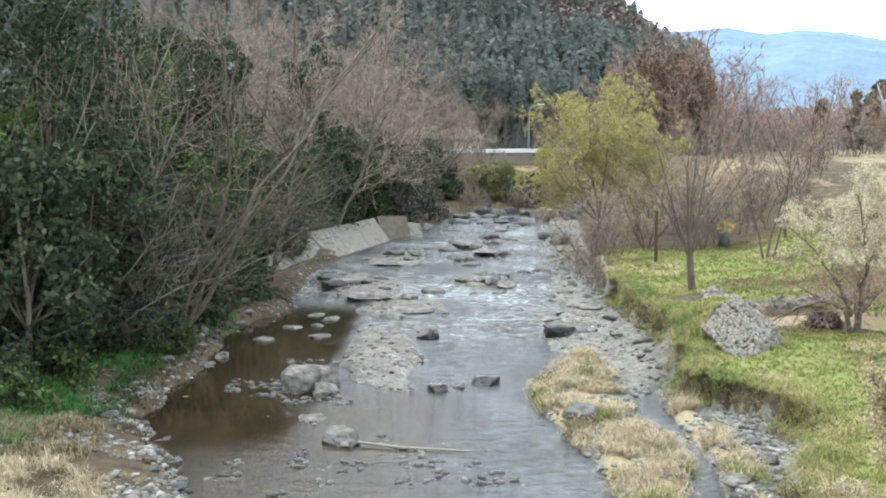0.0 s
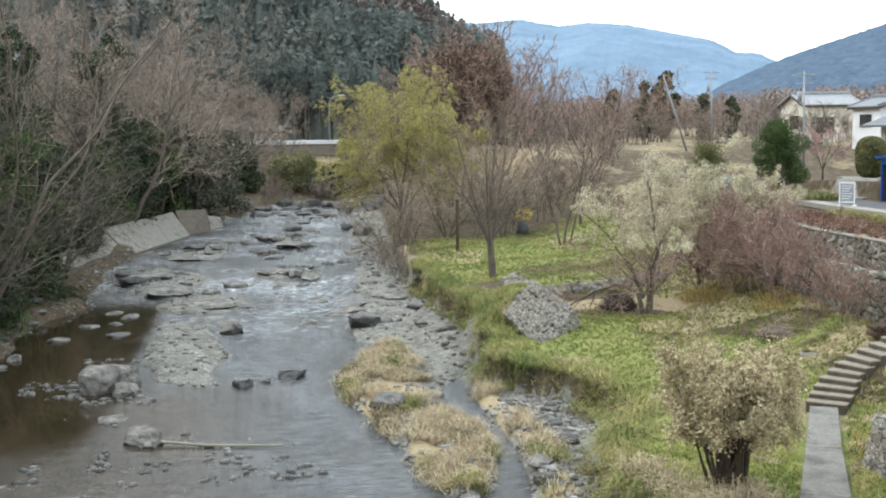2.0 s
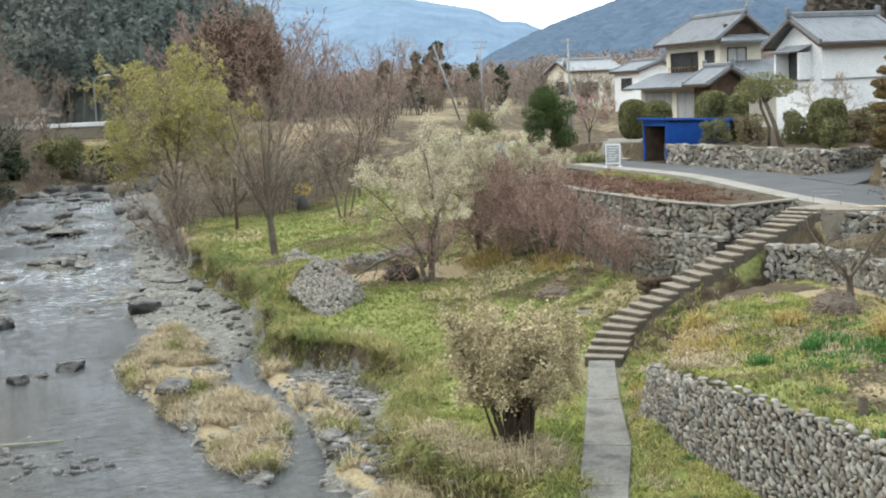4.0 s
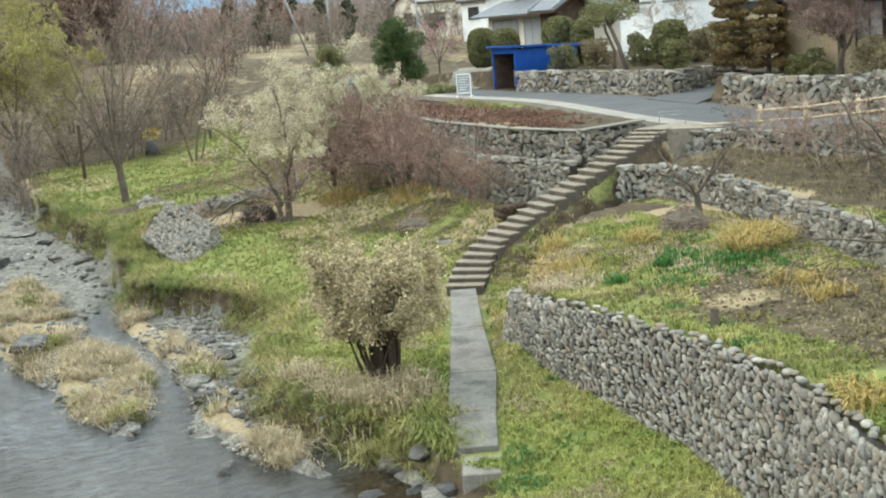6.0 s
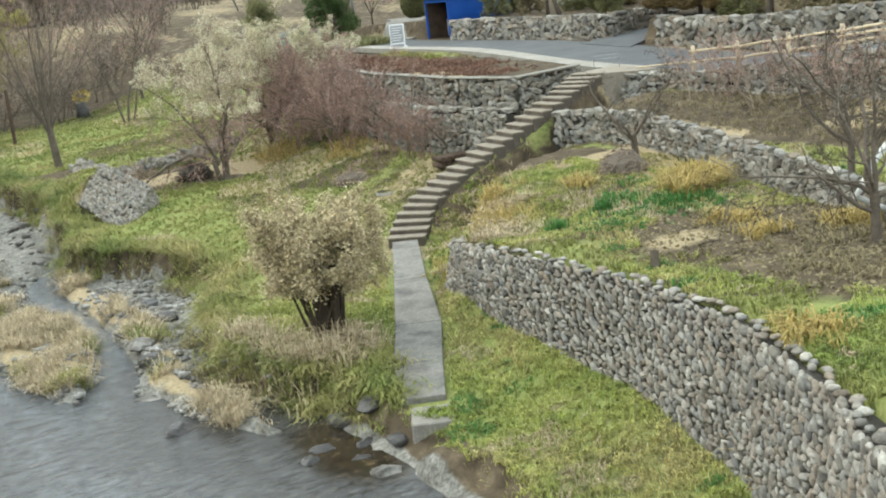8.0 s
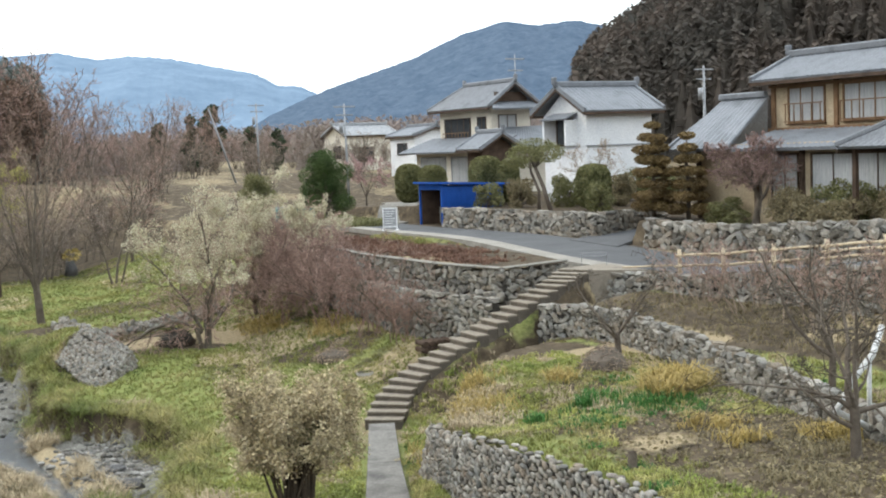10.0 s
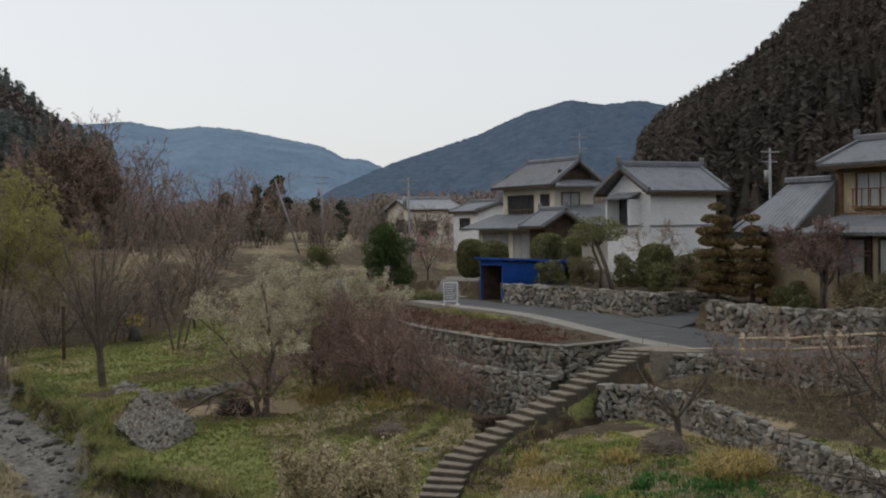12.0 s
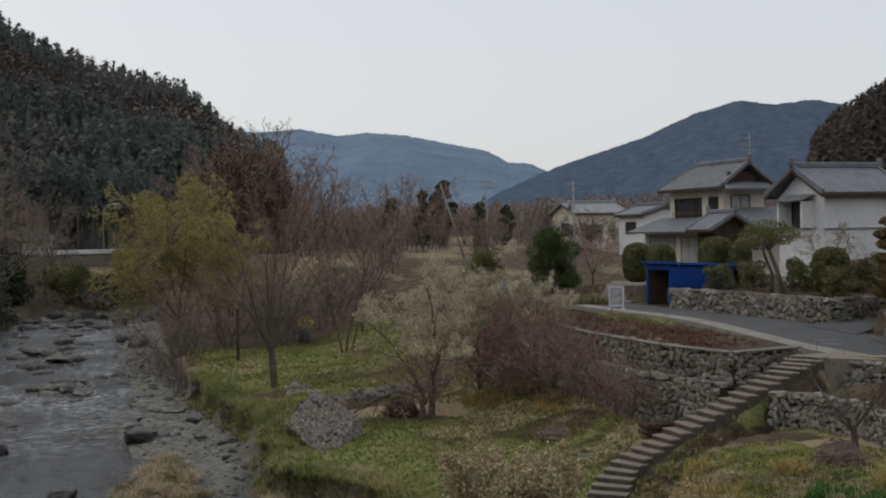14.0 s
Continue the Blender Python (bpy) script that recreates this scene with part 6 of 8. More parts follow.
conifers("russet_wood", "dense russet-brown crowns of a leafless grove", np.stack([dx_, dy_, ground_z(dx_, dy_) - 0.4], -1), (14.5 - 1.0 * (da - 10.2) ** 2) * rd.uniform(0.85, 1.0, 16), 63, RUSSET, 0.3, True, 900, 0.014)
PLUM = {"wander": 0.16, "lift": 0.16, "bare": 0.1, "fine": 0.008, "piece": 0.5, "kids": [(10, 55, 0.55), (10, 48, 0.5), (9, 45, 0.5)]}
bare_tree("plum_tree", (17.0, 49.7, gz(17.0, 49.7)), "spreading plum tree with cream-white blossom along its upper twigs",
          [(0, 0, 0.1, 0, 1.1, 0.17, -1), (-0.2, 0, -0.25, 0, 0.9, 0.12, -1), (0.1, 0, 0.25, 0.1, 5.0, 0.12, 0.8), (0.1, 0, 1.3, 0.1, 5.6, 0.1, 0.8), (-0.2, 0, -1.3, 0.1, 5.2, 0.1, 0.7), (0.1, 0, 0.7, 0.6, 4.6, 0.09, 0.8), (0, -0.1, 0.1, -0.9, 4.0, 0.09, 0.8), (0, 0.1, 0.15, 0.95, 4.0, 0.09, 0.8), (-0.2, 0, -0.3, -0.1, 4.6, 0.1, 0.8)], 87, BARK, TWIG_RED, PLUM, leaves=(BLOSSOM, 3.6, 0.036, 3.1, 0.06))
bare_tree("plum_tree", (21.5, 54.5, gz(21.5, 54.5)), "plum tree in full white blossom near the road", [(0, 0, 0.1, 0, 1.0, 0.14, -1), (0.1, 0, 0.1, 0.1, 4.7, 0.1, 0.7), (0.1, 0, 0.8, 0.1, 4.8, 0.09, 0.7), (0, 0.1, -0.8, 0.1, 4.8, 0.09, 0.7), (0, -0.1, 0.1, -0.7, 4.2, 0.09, 0.7)], 88, BARK, TWIG, PLUM, leaves=(BLOSSOM, 4.6, 0.038, 2.6, 0.06))
fruit = bare_tree("fruit_tree", (22.2, 42.6, gz(22.2, 42.6)), "low leafless fruit tree with reddish twigs", [(0, 0, 0.15, 0, 0.7, 0.12, -1), (0.1, 0, 0.2, 0.1, 2.4, 0.07, 0.55), (0.1, 0, 0.9, 0.1, 2.5, 0.06, 0.5), (0, 0, -0.8, 0.2, 2.4, 0.06, 0.5), (0.1, 0, 0.1, -0.9, 2.2, 0.06, 0.5), (0.1, 0, 0, 1.0, 2.3, 0.06, 0.5)], 89, BARK, TWIG_RED, dict(PLUM, kids=[(7, 50, 0.6), (7, 45, 0.5), (4, 40, 0.5)]), "fruit trees")
for x, y, s, a in ((21.7, 48.0, 1.0, 100), (20.8, 53.5, 1.0, 200), (22.3, 45.6, 1.0, 300), (22.6, 50.4, 1.1, 50), (23.6, 55.5, 1.0, 150), (22.4, 39.8, 0.75, 20)):
    copy_thing(fruit, pose(x, y, gz(x, y), 0, 0, a) @ Matrix.Scale(s, 4))
red = bare_tree("red_brush", (22.0, 41.2, gz(22.0, 41.2)), "dense leafless bush of reddish-brown twigs before the wall", [(rng_.uniform(-.6, .6), rng_.uniform(-.6, .6), rng_.uniform(-.5, .5), rng_.uniform(-.5, .5), rng_.uniform(1.4, 2.2), 0.025) for _ in range(13)], 94, TWIG_RED, TWIG_RED,
                {"piece": 0.5, "fine": 0.009, "lift": 0.1, "kids": [(7, 40, 0.55), (5, 40, 0.5), (4, 40, 0.5)]}, "red bushes before the wall", category="shrub")
for x, y, s, a in ((21.9, 43.6, 1.1, 40), (21.6, 46.6, 1.25, 120), (22.2, 49.2, 1.5, 200), (22.6, 51.8, 1.65, 300), (23.4, 54.2, 1.6, 10), (21.3, 50.4, 1.2, 80), (20.9, 52.6, 1.2, 160), (24.2, 56.8, 1.5, 240), (22.6, 57.2, 1.5, 30), (25.2, 59.5, 1.4, 130), (23.2, 49.6, 1.35, 60), (22.9, 46.8, 1.2, 270)):
    copy_thing(red, pose(x, y, gz(x, y), 0, 0, a) @ Matrix.Scale(s, 4))
brush = bare_tree("brushwood", (24.5, 84, gz(24.5, 84)), "tangled leafless brush of brown twigs", [(rng_.uniform(-.8, .8), rng_.uniform(-.8, .8), rng_.uniform(-.5, .5), rng_.uniform(-.5, .5), rng_.uniform(1.6, 2.8), 0.03) for _ in range(11)], 91, BARK, WOOD_TWIG,
                  {"piece": 0.6, "fine": 0.014, "lift": 0.1, "kids": [(6, 42, 0.6), (4, 42, 0.55), (2, 40, 0.5)]}, "brushwood across the valley floor", category="shrub")
for k in range(48):
    y = rng_.uniform(80, 175)
    x = float(grass_edge(np.array([y]))[0]) + rng_.uniform(4, 20 + 0.25 * y)
    if x < 30 or y > 100:
        copy_thing(brush, pose(x, y, gz(x, y), 0, 0, rng_.uniform(0, 360)) @ Matrix.Scale(rng_.uniform(0.8, 1.5), 4))
for k in range(16):
    x, y = rng_.uniform(-9, 15), rng_.uniform(134, 172)
    copy_thing(brush, pose(x, y, gz(x, y), 0, 0, rng_.uniform(0, 360)) @ Matrix.Scale(rng_.uniform(0.9, 1.5), 4))
for x, y, s in ((9.2, 74.2, 0.75), (10.6, 77, 0.9), (9.0, 71.5, 0.6), (10.5, 80.5, 0.9), (8.7, 78, 0.7)):
    copy_thing(brush, pose(x, y, gz(x, y), 0, 0, 50 * x) @ Matrix.Scale(s, 4))
# the big dry bush beside the path
bush = bare_tree("dry_bush", (10.9, 26.6, gz(10.9, 26.6)), "big dry bush of tan twigs beside the path", [(0.1 * math.cos(k), 0.1 * math.sin(k), 0.36 * math.cos(2.4 * k) - 0.06, 0.36 * math.sin(2.4 * k), 2.7 + 0.25 * (k % 3), 0.06) for k in range(15)] + [(0.28 + 0.24 * math.cos(k), 0.24 * math.sin(k), 0.14 * math.cos(k), 0.14 * math.sin(k), 1.5 + 0.2 * (k % 3), 0.075, -1) for k in range(16)], 92, BUSH_STEM, TWIG_TAN,
                 {"piece": 0.5, "lift": 0.18, "fine": 0.007, "bare": 0.42, "kids": [(15, 32, 0.34), (9, 38, 0.5), (6, 40, 0.5)]}, category="shrub", leaves=(BUSH_LEAF, 2.6, 0.046, 1.3, 0.09))
leaf_mesh("inner_foliage", clump_points(np.random.RandomState(93), [(-0.5, -0.3, 1.6, 0.6, 0.6, 0.4), (0.6, 0.2, 1.7, 0.6, 0.6, 0.4), (0, 0.3, 2.0, 0.8, 0.8, 0.4), (-0.6, 0.2, 2.0, 0.5, 0.5, 0.3), (0.6, -0.3, 2.1, 0.6, 0.6, 0.3)], 600, 0.3), 0.05, LEAF_OLIVE, 93).parent = bush
bare_tree("sapling", (17.0, 43.1, gz(17.0, 43.1)), "thin leafless sapling on the grass", [(rng_.uniform(-.2, .2), rng_.uniform(-.2, .2), rng_.uniform(-.3, .3), rng_.uniform(-.3, .3), 1.5, 0.015) for _ in range(7)], 95, TWIG, TWIG, {"piece": 0.4, "fine": 0.005, "kids": [(5, 35, 0.5), (4, 35, 0.5)]}, category="shrub")
# gnarled fruit trees on the near terrace
GNARL = {"wander": 0.2, "lift": 0.0, "droop": 0.1, "bare": 0.1, "fine": 0.006, "piece": 0.4, "kids": [(7, 60, 0.6), (6, 52, 0.5), (4, 48, 0.5)]}
bare_tree("gnarled_tree", (22.0, 27.9, gz(22.0, 27.9)), "crooked leafless fruit tree below the stone wall", [(0, 0, -0.1, 0, 0.9, 0.11, -1), (-0.1, 0, -0.4, 0.3, 2.2, 0.08, 0.8), (-0.1, 0, 0.8, 0.1, 2.4, 0.06, 0.8), (-0.1, 0, -0.9, -0.2, 1.8, 0.05, 0.7), (0, 0, 0.3, -0.9, 2.2, 0.05, 0.9)], 96, BARK, RIVER_TWIG, GNARL)
bare_tree("gnarled_tree", (18.3, 16.0, gz(18.3, 16.0)), "grey leafless fruit tree with upright and low side branches", [(0, 0, -0.05, 0, 1.0, 0.12, -1), (-0.05, 0, -0.1, 0.05, 3.2, 0.09, 0.9), (-0.05, 0, 0.15, 0.2, 3.0, 0.07, 0.9), (-0.05, 0, -1.5, 0.6, 2.0, 0.06, 0.6), (0, 0, 0.8, -0.3, 2.6, 0.06, 0.9), (0, 0, -0.5, -0.2, 2.8, 0.06, 0.9), (0, 0, -0.4, 0.7, 3.0, 0.06, 0.9)], 97, BARK, RIVER_TWIG, dict(GNARL, lift=0.15))
bare_tree("gnarled_tree", (21.5, 19.5, gz(21.5, 19.5)), "leafless fruit tree trailing long thin branches along the wall", [(0, 0, 0.05, 0, 0.9, 0.1, -1), (0, 0, -0.6, 0.9, 3.6, 0.06, 0.8), (0, 0, 0.3, 0.9, 3.2, 0.06, 0.9), (0, 0, 0.1, -0.3, 3.0, 0.06, 0.9), (0, 0, -0.2, 0.3, 3.2, 0.06, 0.9)], 98, BARK, RIVER_TWIG, dict(GNARL, lift=0.1))
bare_tree("gnarled_tree", (26.0, 24.5, gz(26.0, 24.5)), "leafless shrub of purple-grey twigs in front of the upper wall", [(rng_.uniform(-.4, .4), rng_.uniform(-.9, .9), rng_.uniform(-.4, .4), rng_.uniform(-.6, .6), 2.0, 0.03) for _ in range(9)], 99, TWIG, TWIG_RED, {"piece": 0.5, "fine": 0.007, "kids": [(8, 40, 0.5), (6, 40, 0.5), (4, 40, 0.5)]}, category="shrub")
grey_shrub = bpy.data.objects["gnarled_tree.003"]
for x, y, s, a in ((26.6, 27.6, 0.9, 100), (26.4, 21.6, 1.1, 200), (26.0, 18.8, 1.1, 310), (27.2, 30.6, 0.9, 60)):
    copy_thing(grey_shrub, pose(x, y, gz(x, y), 0, 0, a) @ Matrix.Scale(s, 4))

# ---- gardens by the road ----
def topiary(at, label, height, width, pads, leaf, seed, group="", size=0.055):
    """A cloud-pruned tree: bent trunk, flat pads of needles on short arms."""
    rng, rs = random.Random(seed), np.random.RandomState(seed)
    root = thing("topiary", at, label, "tree", group)
    bm = bmesh.new()
    tube(bm, [(0, 0, -0.2), (0.08, 0.05, height * 0.35), (-0.08, 0, height * 0.7), (0, 0, height * 0.95)], [0.11, 0.09, 0.07, 0.03], 7)
    clumps = []
    for k in range(pads):
        t = k / (pads - 1)
        around = 4 if t < 0.75 else (2 if t < 0.95 else 1)
        for j in range(around):
            a = 2 * math.pi * j / around + 0.8 * k + rng.uniform(-0.3, 0.3)
            reach = width * 0.5 * (0.62 - 0.32 * t) * rng.uniform(0.85, 1.15) * (around > 1)
            r = width * (0.25 - 0.05 * t) * rng.uniform(0.85, 1.15)
            c = (math.cos(a) * reach, math.sin(a) * reach, height * (0.13 + 0.83 * t) + rng.uniform(-0.08, 0.08))
            clumps.append((*c, r, r, r * 0.48))
            tube(bm, [(0, 0, c[2] - 0.15), (c[0] * 0.6, c[1] * 0.6, c[2] - 0.12), c], [0.05, 0.04, 0.02], 5)
    part("trunk", bm, BARK, root)
    for c in clumps:
        ob = leaf_mesh("pad", clump_points(rs, [c], 8000, 0.55), size, leaf, rng.randrange(9999))
        ob.parent = root
    return root


def hedge(x, y, w, d, h, leaf, label, seed, group=""):
    """A clipped, rounded evergreen block."""
    root = thing("clipped_shrub", (x, y, gz(x, y)), label, "shrub", group)
    rs = np.random.RandomState(seed)
    n = int(720 * (w * d + 2 * h * (w + d)))
    p = rs.uniform(-1, 1, (n, 3))
    p /= (np.abs(p) ** 2.8).sum(1, keepdims=True) ** (1 / 2.8)
    p *= 0.9 + 0.13 * rs.uniform(0, 1, (n, 1))
    ob = leaf_mesh("foliage", p * np.array([w / 2, d / 2, h / 2]) + np.array([0, 0, h / 2 + 0.1]), 0.088, leaf, seed)
    ob.parent = root
    bm = bmesh.new()
    tube(bm, [(0, 0, -0.1), (0, 0, h * 0.7)], [0.07, 0.04], 6)
    part("trunk", bm, BARK, root)
    return root


topiary((36.1, 43.0, gz(36.1, 43.0)), "cloud-pruned bronze-green conifer in tiers beside the driveway", 4.4, 2.0, 8, LEAF_BRONZE, 101, "pruned conifers")
topiary((36.9, 41.6, gz(36.9, 41.6)), "cloud-pruned bronze conifer with rounded tiers beside the driveway", 4.0, 1.95, 7, LEAF_BRONZE, 102, "pruned conifers")
up = thing("umbrella_pine", (36.0, 51.5, gz(36.0, 51.5)), "leaning garden pine pruned to a flat umbrella crown", "tree")
bm = bmesh.new()
tube(bm, [(0.4, 1.1, -0.2), (0.3, 0.9, 1.0), (0.1, 1.3, 2.0), (0.3, 1.7, 2.8)], [0.10, 0.085, 0.07, 0.03], 7)
tube(bm, [(0, -0.6, -0.2), (-0.1, -0.1, 1.2), (-0.2, 0.5, 2.3), (-0.1, 1.0, 2.9)], [0.13, 0.11, 0.09, 0.05], 7)
for dx, dy in ((-0.9, 0.2), (0.8, 0.6), (0.1, 1.9), (-0.3, -0.3), (0.2, 1.2)):
    tube(bm, [(-0.2, 0.5, 2.2), (dx * 0.6, 0.5 + (dy - 0.5) * 0.6, 2.7), (dx, dy, 3.0)], [0.06, 0.045, 0.02], 5)
part("trunk", bm, BARK, up)
leaf_mesh("crown", clump_points(np.random.RandomState(103), [(-0.9, 0.3, 2.95, 0.9, 0.9, 0.45), (0.8, 0.7, 3.0, 0.9, 0.9, 0.5), (0, 1.8, 2.9, 0.9, 1.0, 0.5), (-0.2, -0.4, 2.9, 0.8, 0.9, 0.45), (0, 0.9, 3.35, 1.0, 1.2, 0.4), (0.5, 2.3, 2.5, 0.6, 0.7, 0.35), (-0.9, 1.3, 2.5, 0.6, 0.7, 0.35)], 1700), 0.06, LEAF_OLIVE, 103).parent = up
for k, (x, y, w, d, h, m) in enumerate([(38.5, 70.5, 1.7, 1.7, 2.5, LEAF_OLIVE), (38.6, 67.6, 1.7, 1.7, 2.3, LEAF_OLIVE), (39.6, 62.8, 1.9, 1.9, 2.7, LEAF_OLIVE), (39.8, 60.6, 1.2, 1.2, 2.5, LEAF_OLIVE), (37.4, 49.2, 1.6, 1.6, 2.2, LEAF_OLIVE)]):
    hedge(x, y, w, d, h, m, "clipped rounded evergreen shrub in the garden", 110 + k, "clipped shrubs")
for k, (x, y, h, w, m) in enumerate([(38.8, 53.2, 1.5, 2.2, LEAF_OLIVE), (40.4, 51.0, 1.4, 2.0, LEAF_BROWN), (41.0, 54.2, 1.6, 2.2, LEAF_OLIVE), (43.6, 54.0, 1.5, 2.6, LEAF_OLIVE), (45.4, 52.5, 1.5, 2.6, LEAF_BROWN), (36.4, 47.2, 1.3, 1.6, LEAF_OLIVE), (37.2, 55.5, 1.4, 1.8, LEAF_BROWN), (36.6, 57.8, 1.2, 1.6, LEAF_OLIVE), (41.2, 48.5, 1.3, 2.0, LEAF_OLIVE),
                                     (36.3, 34.4, 1.4, 2.8, LEAF_BROWN), (37.2, 33.0, 1.8, 2.6, LEAF_OLIVE), (35.9, 32.0, 1.2, 2.2, LEAF_BROWN), (37.2, 39.6, 0.9, 1.6, LEAF_OLIVE), (36.8, 30.4, 2.0, 2.0, LEAF_BROWN), (36.4, 38.0, 0.6, 1.2, LEAF_OLIVE), (46.8, 62.5, 2.2, 2.4, LEAF_OLIVE)]):
    leafy("garden_shrub", (x, y, gz(x, y)), "untidy evergreen garden shrub above the stone wall", h, w, 0.05, 130 + k, m, 0.062, 2300, BARK, 18, 0.08, "garden shrubs", 0.6, "shrub")
bare_tree("garden_tree", (39.3, 51.8, gz(39.3, 51.8)), "pale leafless garden tree with tiered branches", [(0, 0, 0.05, 0, 3.0, 0.07), (0, 0, 0.5, 0.2, 2.2, 0.04, 1.0), (0, 0, -0.5, 0.2, 2.2, 0.04, 1.0)], 150, BARK_PALE, TWIG_TAN, {"piece": 0.5, "fine": 0.008})
bare_tree("red_plum", (36.7, 37.4, gz(36.7, 37.4)), "old leaning plum tree with a haze of reddish twigs", [(0, 0, 0.2, -0.2, 1.2, 0.15, -1), (0.2, -0.2, 0.3, -0.9, 2.4, 0.09, 1.1), (0.2, -0.2, 0.2, 0.8, 2.5, 0.09, 1.1), (0.2, -0.2, 0.5, 0.1, 2.6, 0.09, 1.1), (0.2, -0.2, -0.6, -0.2, 2.4, 0.08, 1.1), (0.2, -0.2, -0.2, 0.3, 2.5, 0.08, 1.1)], 151, BARK, PLUM_TWIG,
          {"piece": 0.4, "wander": 0.15, "lift": 0.05, "fine": 0.011, "kids": [(15, 52, 0.55), (12, 45, 0.5), (9, 42, 0.5)]}, leaves=(PINK, 0.3, 0.03, 1.5))
bare_tree("pink_tree", (36.3, 72.5, gz(36.3, 72.5)), "small tree in pink blossom by the road", [(0, 0, 0, 0, 0.8, 0.08, -1), (0, 0, 0.5, 0.1, 2.2, 0.05, 0.6), (0, 0, -0.5, 0.1, 2.2, 0.05, 0.6), (0, 0, 0.1, -0.4, 2.2, 0.05, 0.6), (0, 0, 0, 0.2, 2.4, 0.05, 0.6)], 152, BARK, TWIG_RED, {"piece": 0.4, "fine": 0.008, "kids": [(7, 45, 0.5), (7, 45, 0.5), (5, 40, 0.5)]}, leaves=(PINK, 0.9, 0.06, 1.2))
leafy("dark_conifer", (31.9, 69.2, gz(31.9, 69.2)), "dark rounded evergreen tree beside the road", 9.5 - gz(31.9, 69.2), 3.0, 0.1, 153, LEAF_CEDAR, 0.05, 3600, BARK, 34, 0.22)
leafy("dark_conifer", (32.0, 81, gz(32.0, 81)), "bushy olive evergreen on the meadow's edge", 2.6, 2.6, 0.1, 154, LEAF_OLIVE, 0.06, 2600, BARK, 26, 0.1)
for k, (az, d, h) in enumerate([(18.8, 205, 9), (19.6, 208, 10.5), (17.2, 210, 8), (22.6, 190, 6), (21.3, 215, 7)]):
    leafy("dark_conifer", ring_place(az, d), "dark conifer standing out of the brown woods", h, h * 0.42, 0.2, 155 + k, LEAF_DARK, 0.4, 120, BARK, 22, 0.1, "dark conifers", 1.2)
gx = np.random.RandomState(170)
n = 2600
hx, hy = gx.uniform(30.9, 34.5, n), gx.uniform(62.5, 74, n)
okay = hx > np.array([road_left(v) + 5.3 for v in hy]) - 4.2
blades("low_border", hx[okay] - 1.2, hy[okay], "low yellow-green border plants along the road", "border", 8, 0.45, 0.05, LEAF_OLIVE, 171, 0.6)


# ---- things along the road ----
shed = thing("bus_shelter", (34.6, 59.6, 5.3), "blue sheet-metal shelter open to the road", "shelter")
bm = bmesh.new()
m = Matrix.Rotation(radians(3), 4, "Y")
box(bm, (-0.45, -0.25, 2.32), (4.5, 2.75, 2.42), 0.01, m)
roof = part("roof", bm, BLUE_METAL, shed, "ribbed blue metal roof")
for k in range(17):
    bm = bmesh.new()
    box(bm, (-0.45 + 0.3 * k, -0.25, 2.42), (-0.39 + 0.3 * k, 2.75, 2.45), 0.0, m)
    part("rib", bm, BLUE_METAL, roof)
bm = bmesh.new()
box(bm, (0.0, -0.03, 0.75), (4.1, 0.03, 2.2), 0.005)
side = part("side_wall", bm, BLUE_METAL, shed, "corrugated blue side wall")
for k in range(26):
    bm = bmesh.new()
    box(bm, (0.06 + 0.155 * k, -0.055, 0.78), (0.11 + 0.155 * k, -0.025, 2.18))
    part("rib", bm, BLUE_METAL, side)
bm = bmesh.new()
box(bm, (0.0, -0.06, -0.05), (4.1, 0.08, 0.75), 0.01)
part("plinth", bm, PALE_CONCRETE, shed, "pale block plinth")
bm = bmesh.new()
box(bm, (0.0, 2.5, -0.05), (4.1, 2.55, 2.2), 0.005)
part("side_wall", bm, BLUE_METAL, shed)
bm = bmesh.new()
box(bm, (0.05, 2.44, -0.05), (1.9, 2.495, 2.15), 0.005)
part("lining", bm, DARK_WOOD, shed, "dark board lining")
bm = bmesh.new()
box(bm, (1.9, 0.03, -0.05), (2.0, 2.45, 2.2), 0.005)
part("back_wall", bm, BROWN_WOOD, shed, "brown inner wall")
bm = bmesh.new()
box(bm, (1.2, 0.2, 0.0), (1.85, 2.4, 0.95), 0.01)
part("bench", bm, PALE_CONCRETE, shed, "pale grey lower panel inside")
for y in (0.0, 2.5):
    bm = bmesh.new()
    box(bm, (-0.06, y - 0.05, -0.05), (0.05, y + 0.05, 2.3), 0.005)
    part("post", bm, BLUE_METAL, shed)
bm = bmesh.new()
box(bm, (-0.08, 0.0, 2.0), (0.02, 2.5, 2.32), 0.005)
part("front_beam", bm, BLUE_METAL, shed)

NET_A, NET_B = Vector((28.9, 70.2, 0)), Vector((31.0, 69.2, 0))
net = thing("garden_net", (NET_A.x, NET_A.y, gz(NET_A.x, NET_A.y)), "teal garden netting on thin stakes beside the road", "net")
run_ = NET_B - NET_A
for k in range(4):
    q = run_ * (k / 3)
    part("stake", tube(bmesh.new(), [(q.x, q.y, -0.2), (q.x, q.y, 1.45)], [0.025, 0.02], 6), NET, net)
strands = [(run_.x * k / 40, run_.y * k / 40, 0.1, run_.x * k / 40, run_.y * k / 40, 1.35, 0.010, 0.010) for k in range(41)]
strands += [(0, 0, 0.1 + 0.06 * k, run_.x, run_.y, 0.1 + 0.06 * k, 0.010, 0.010) for k in range(21)]
tagged(raw_object("netting", *prisms(strands, 3), NET), kind="stuff").parent = net

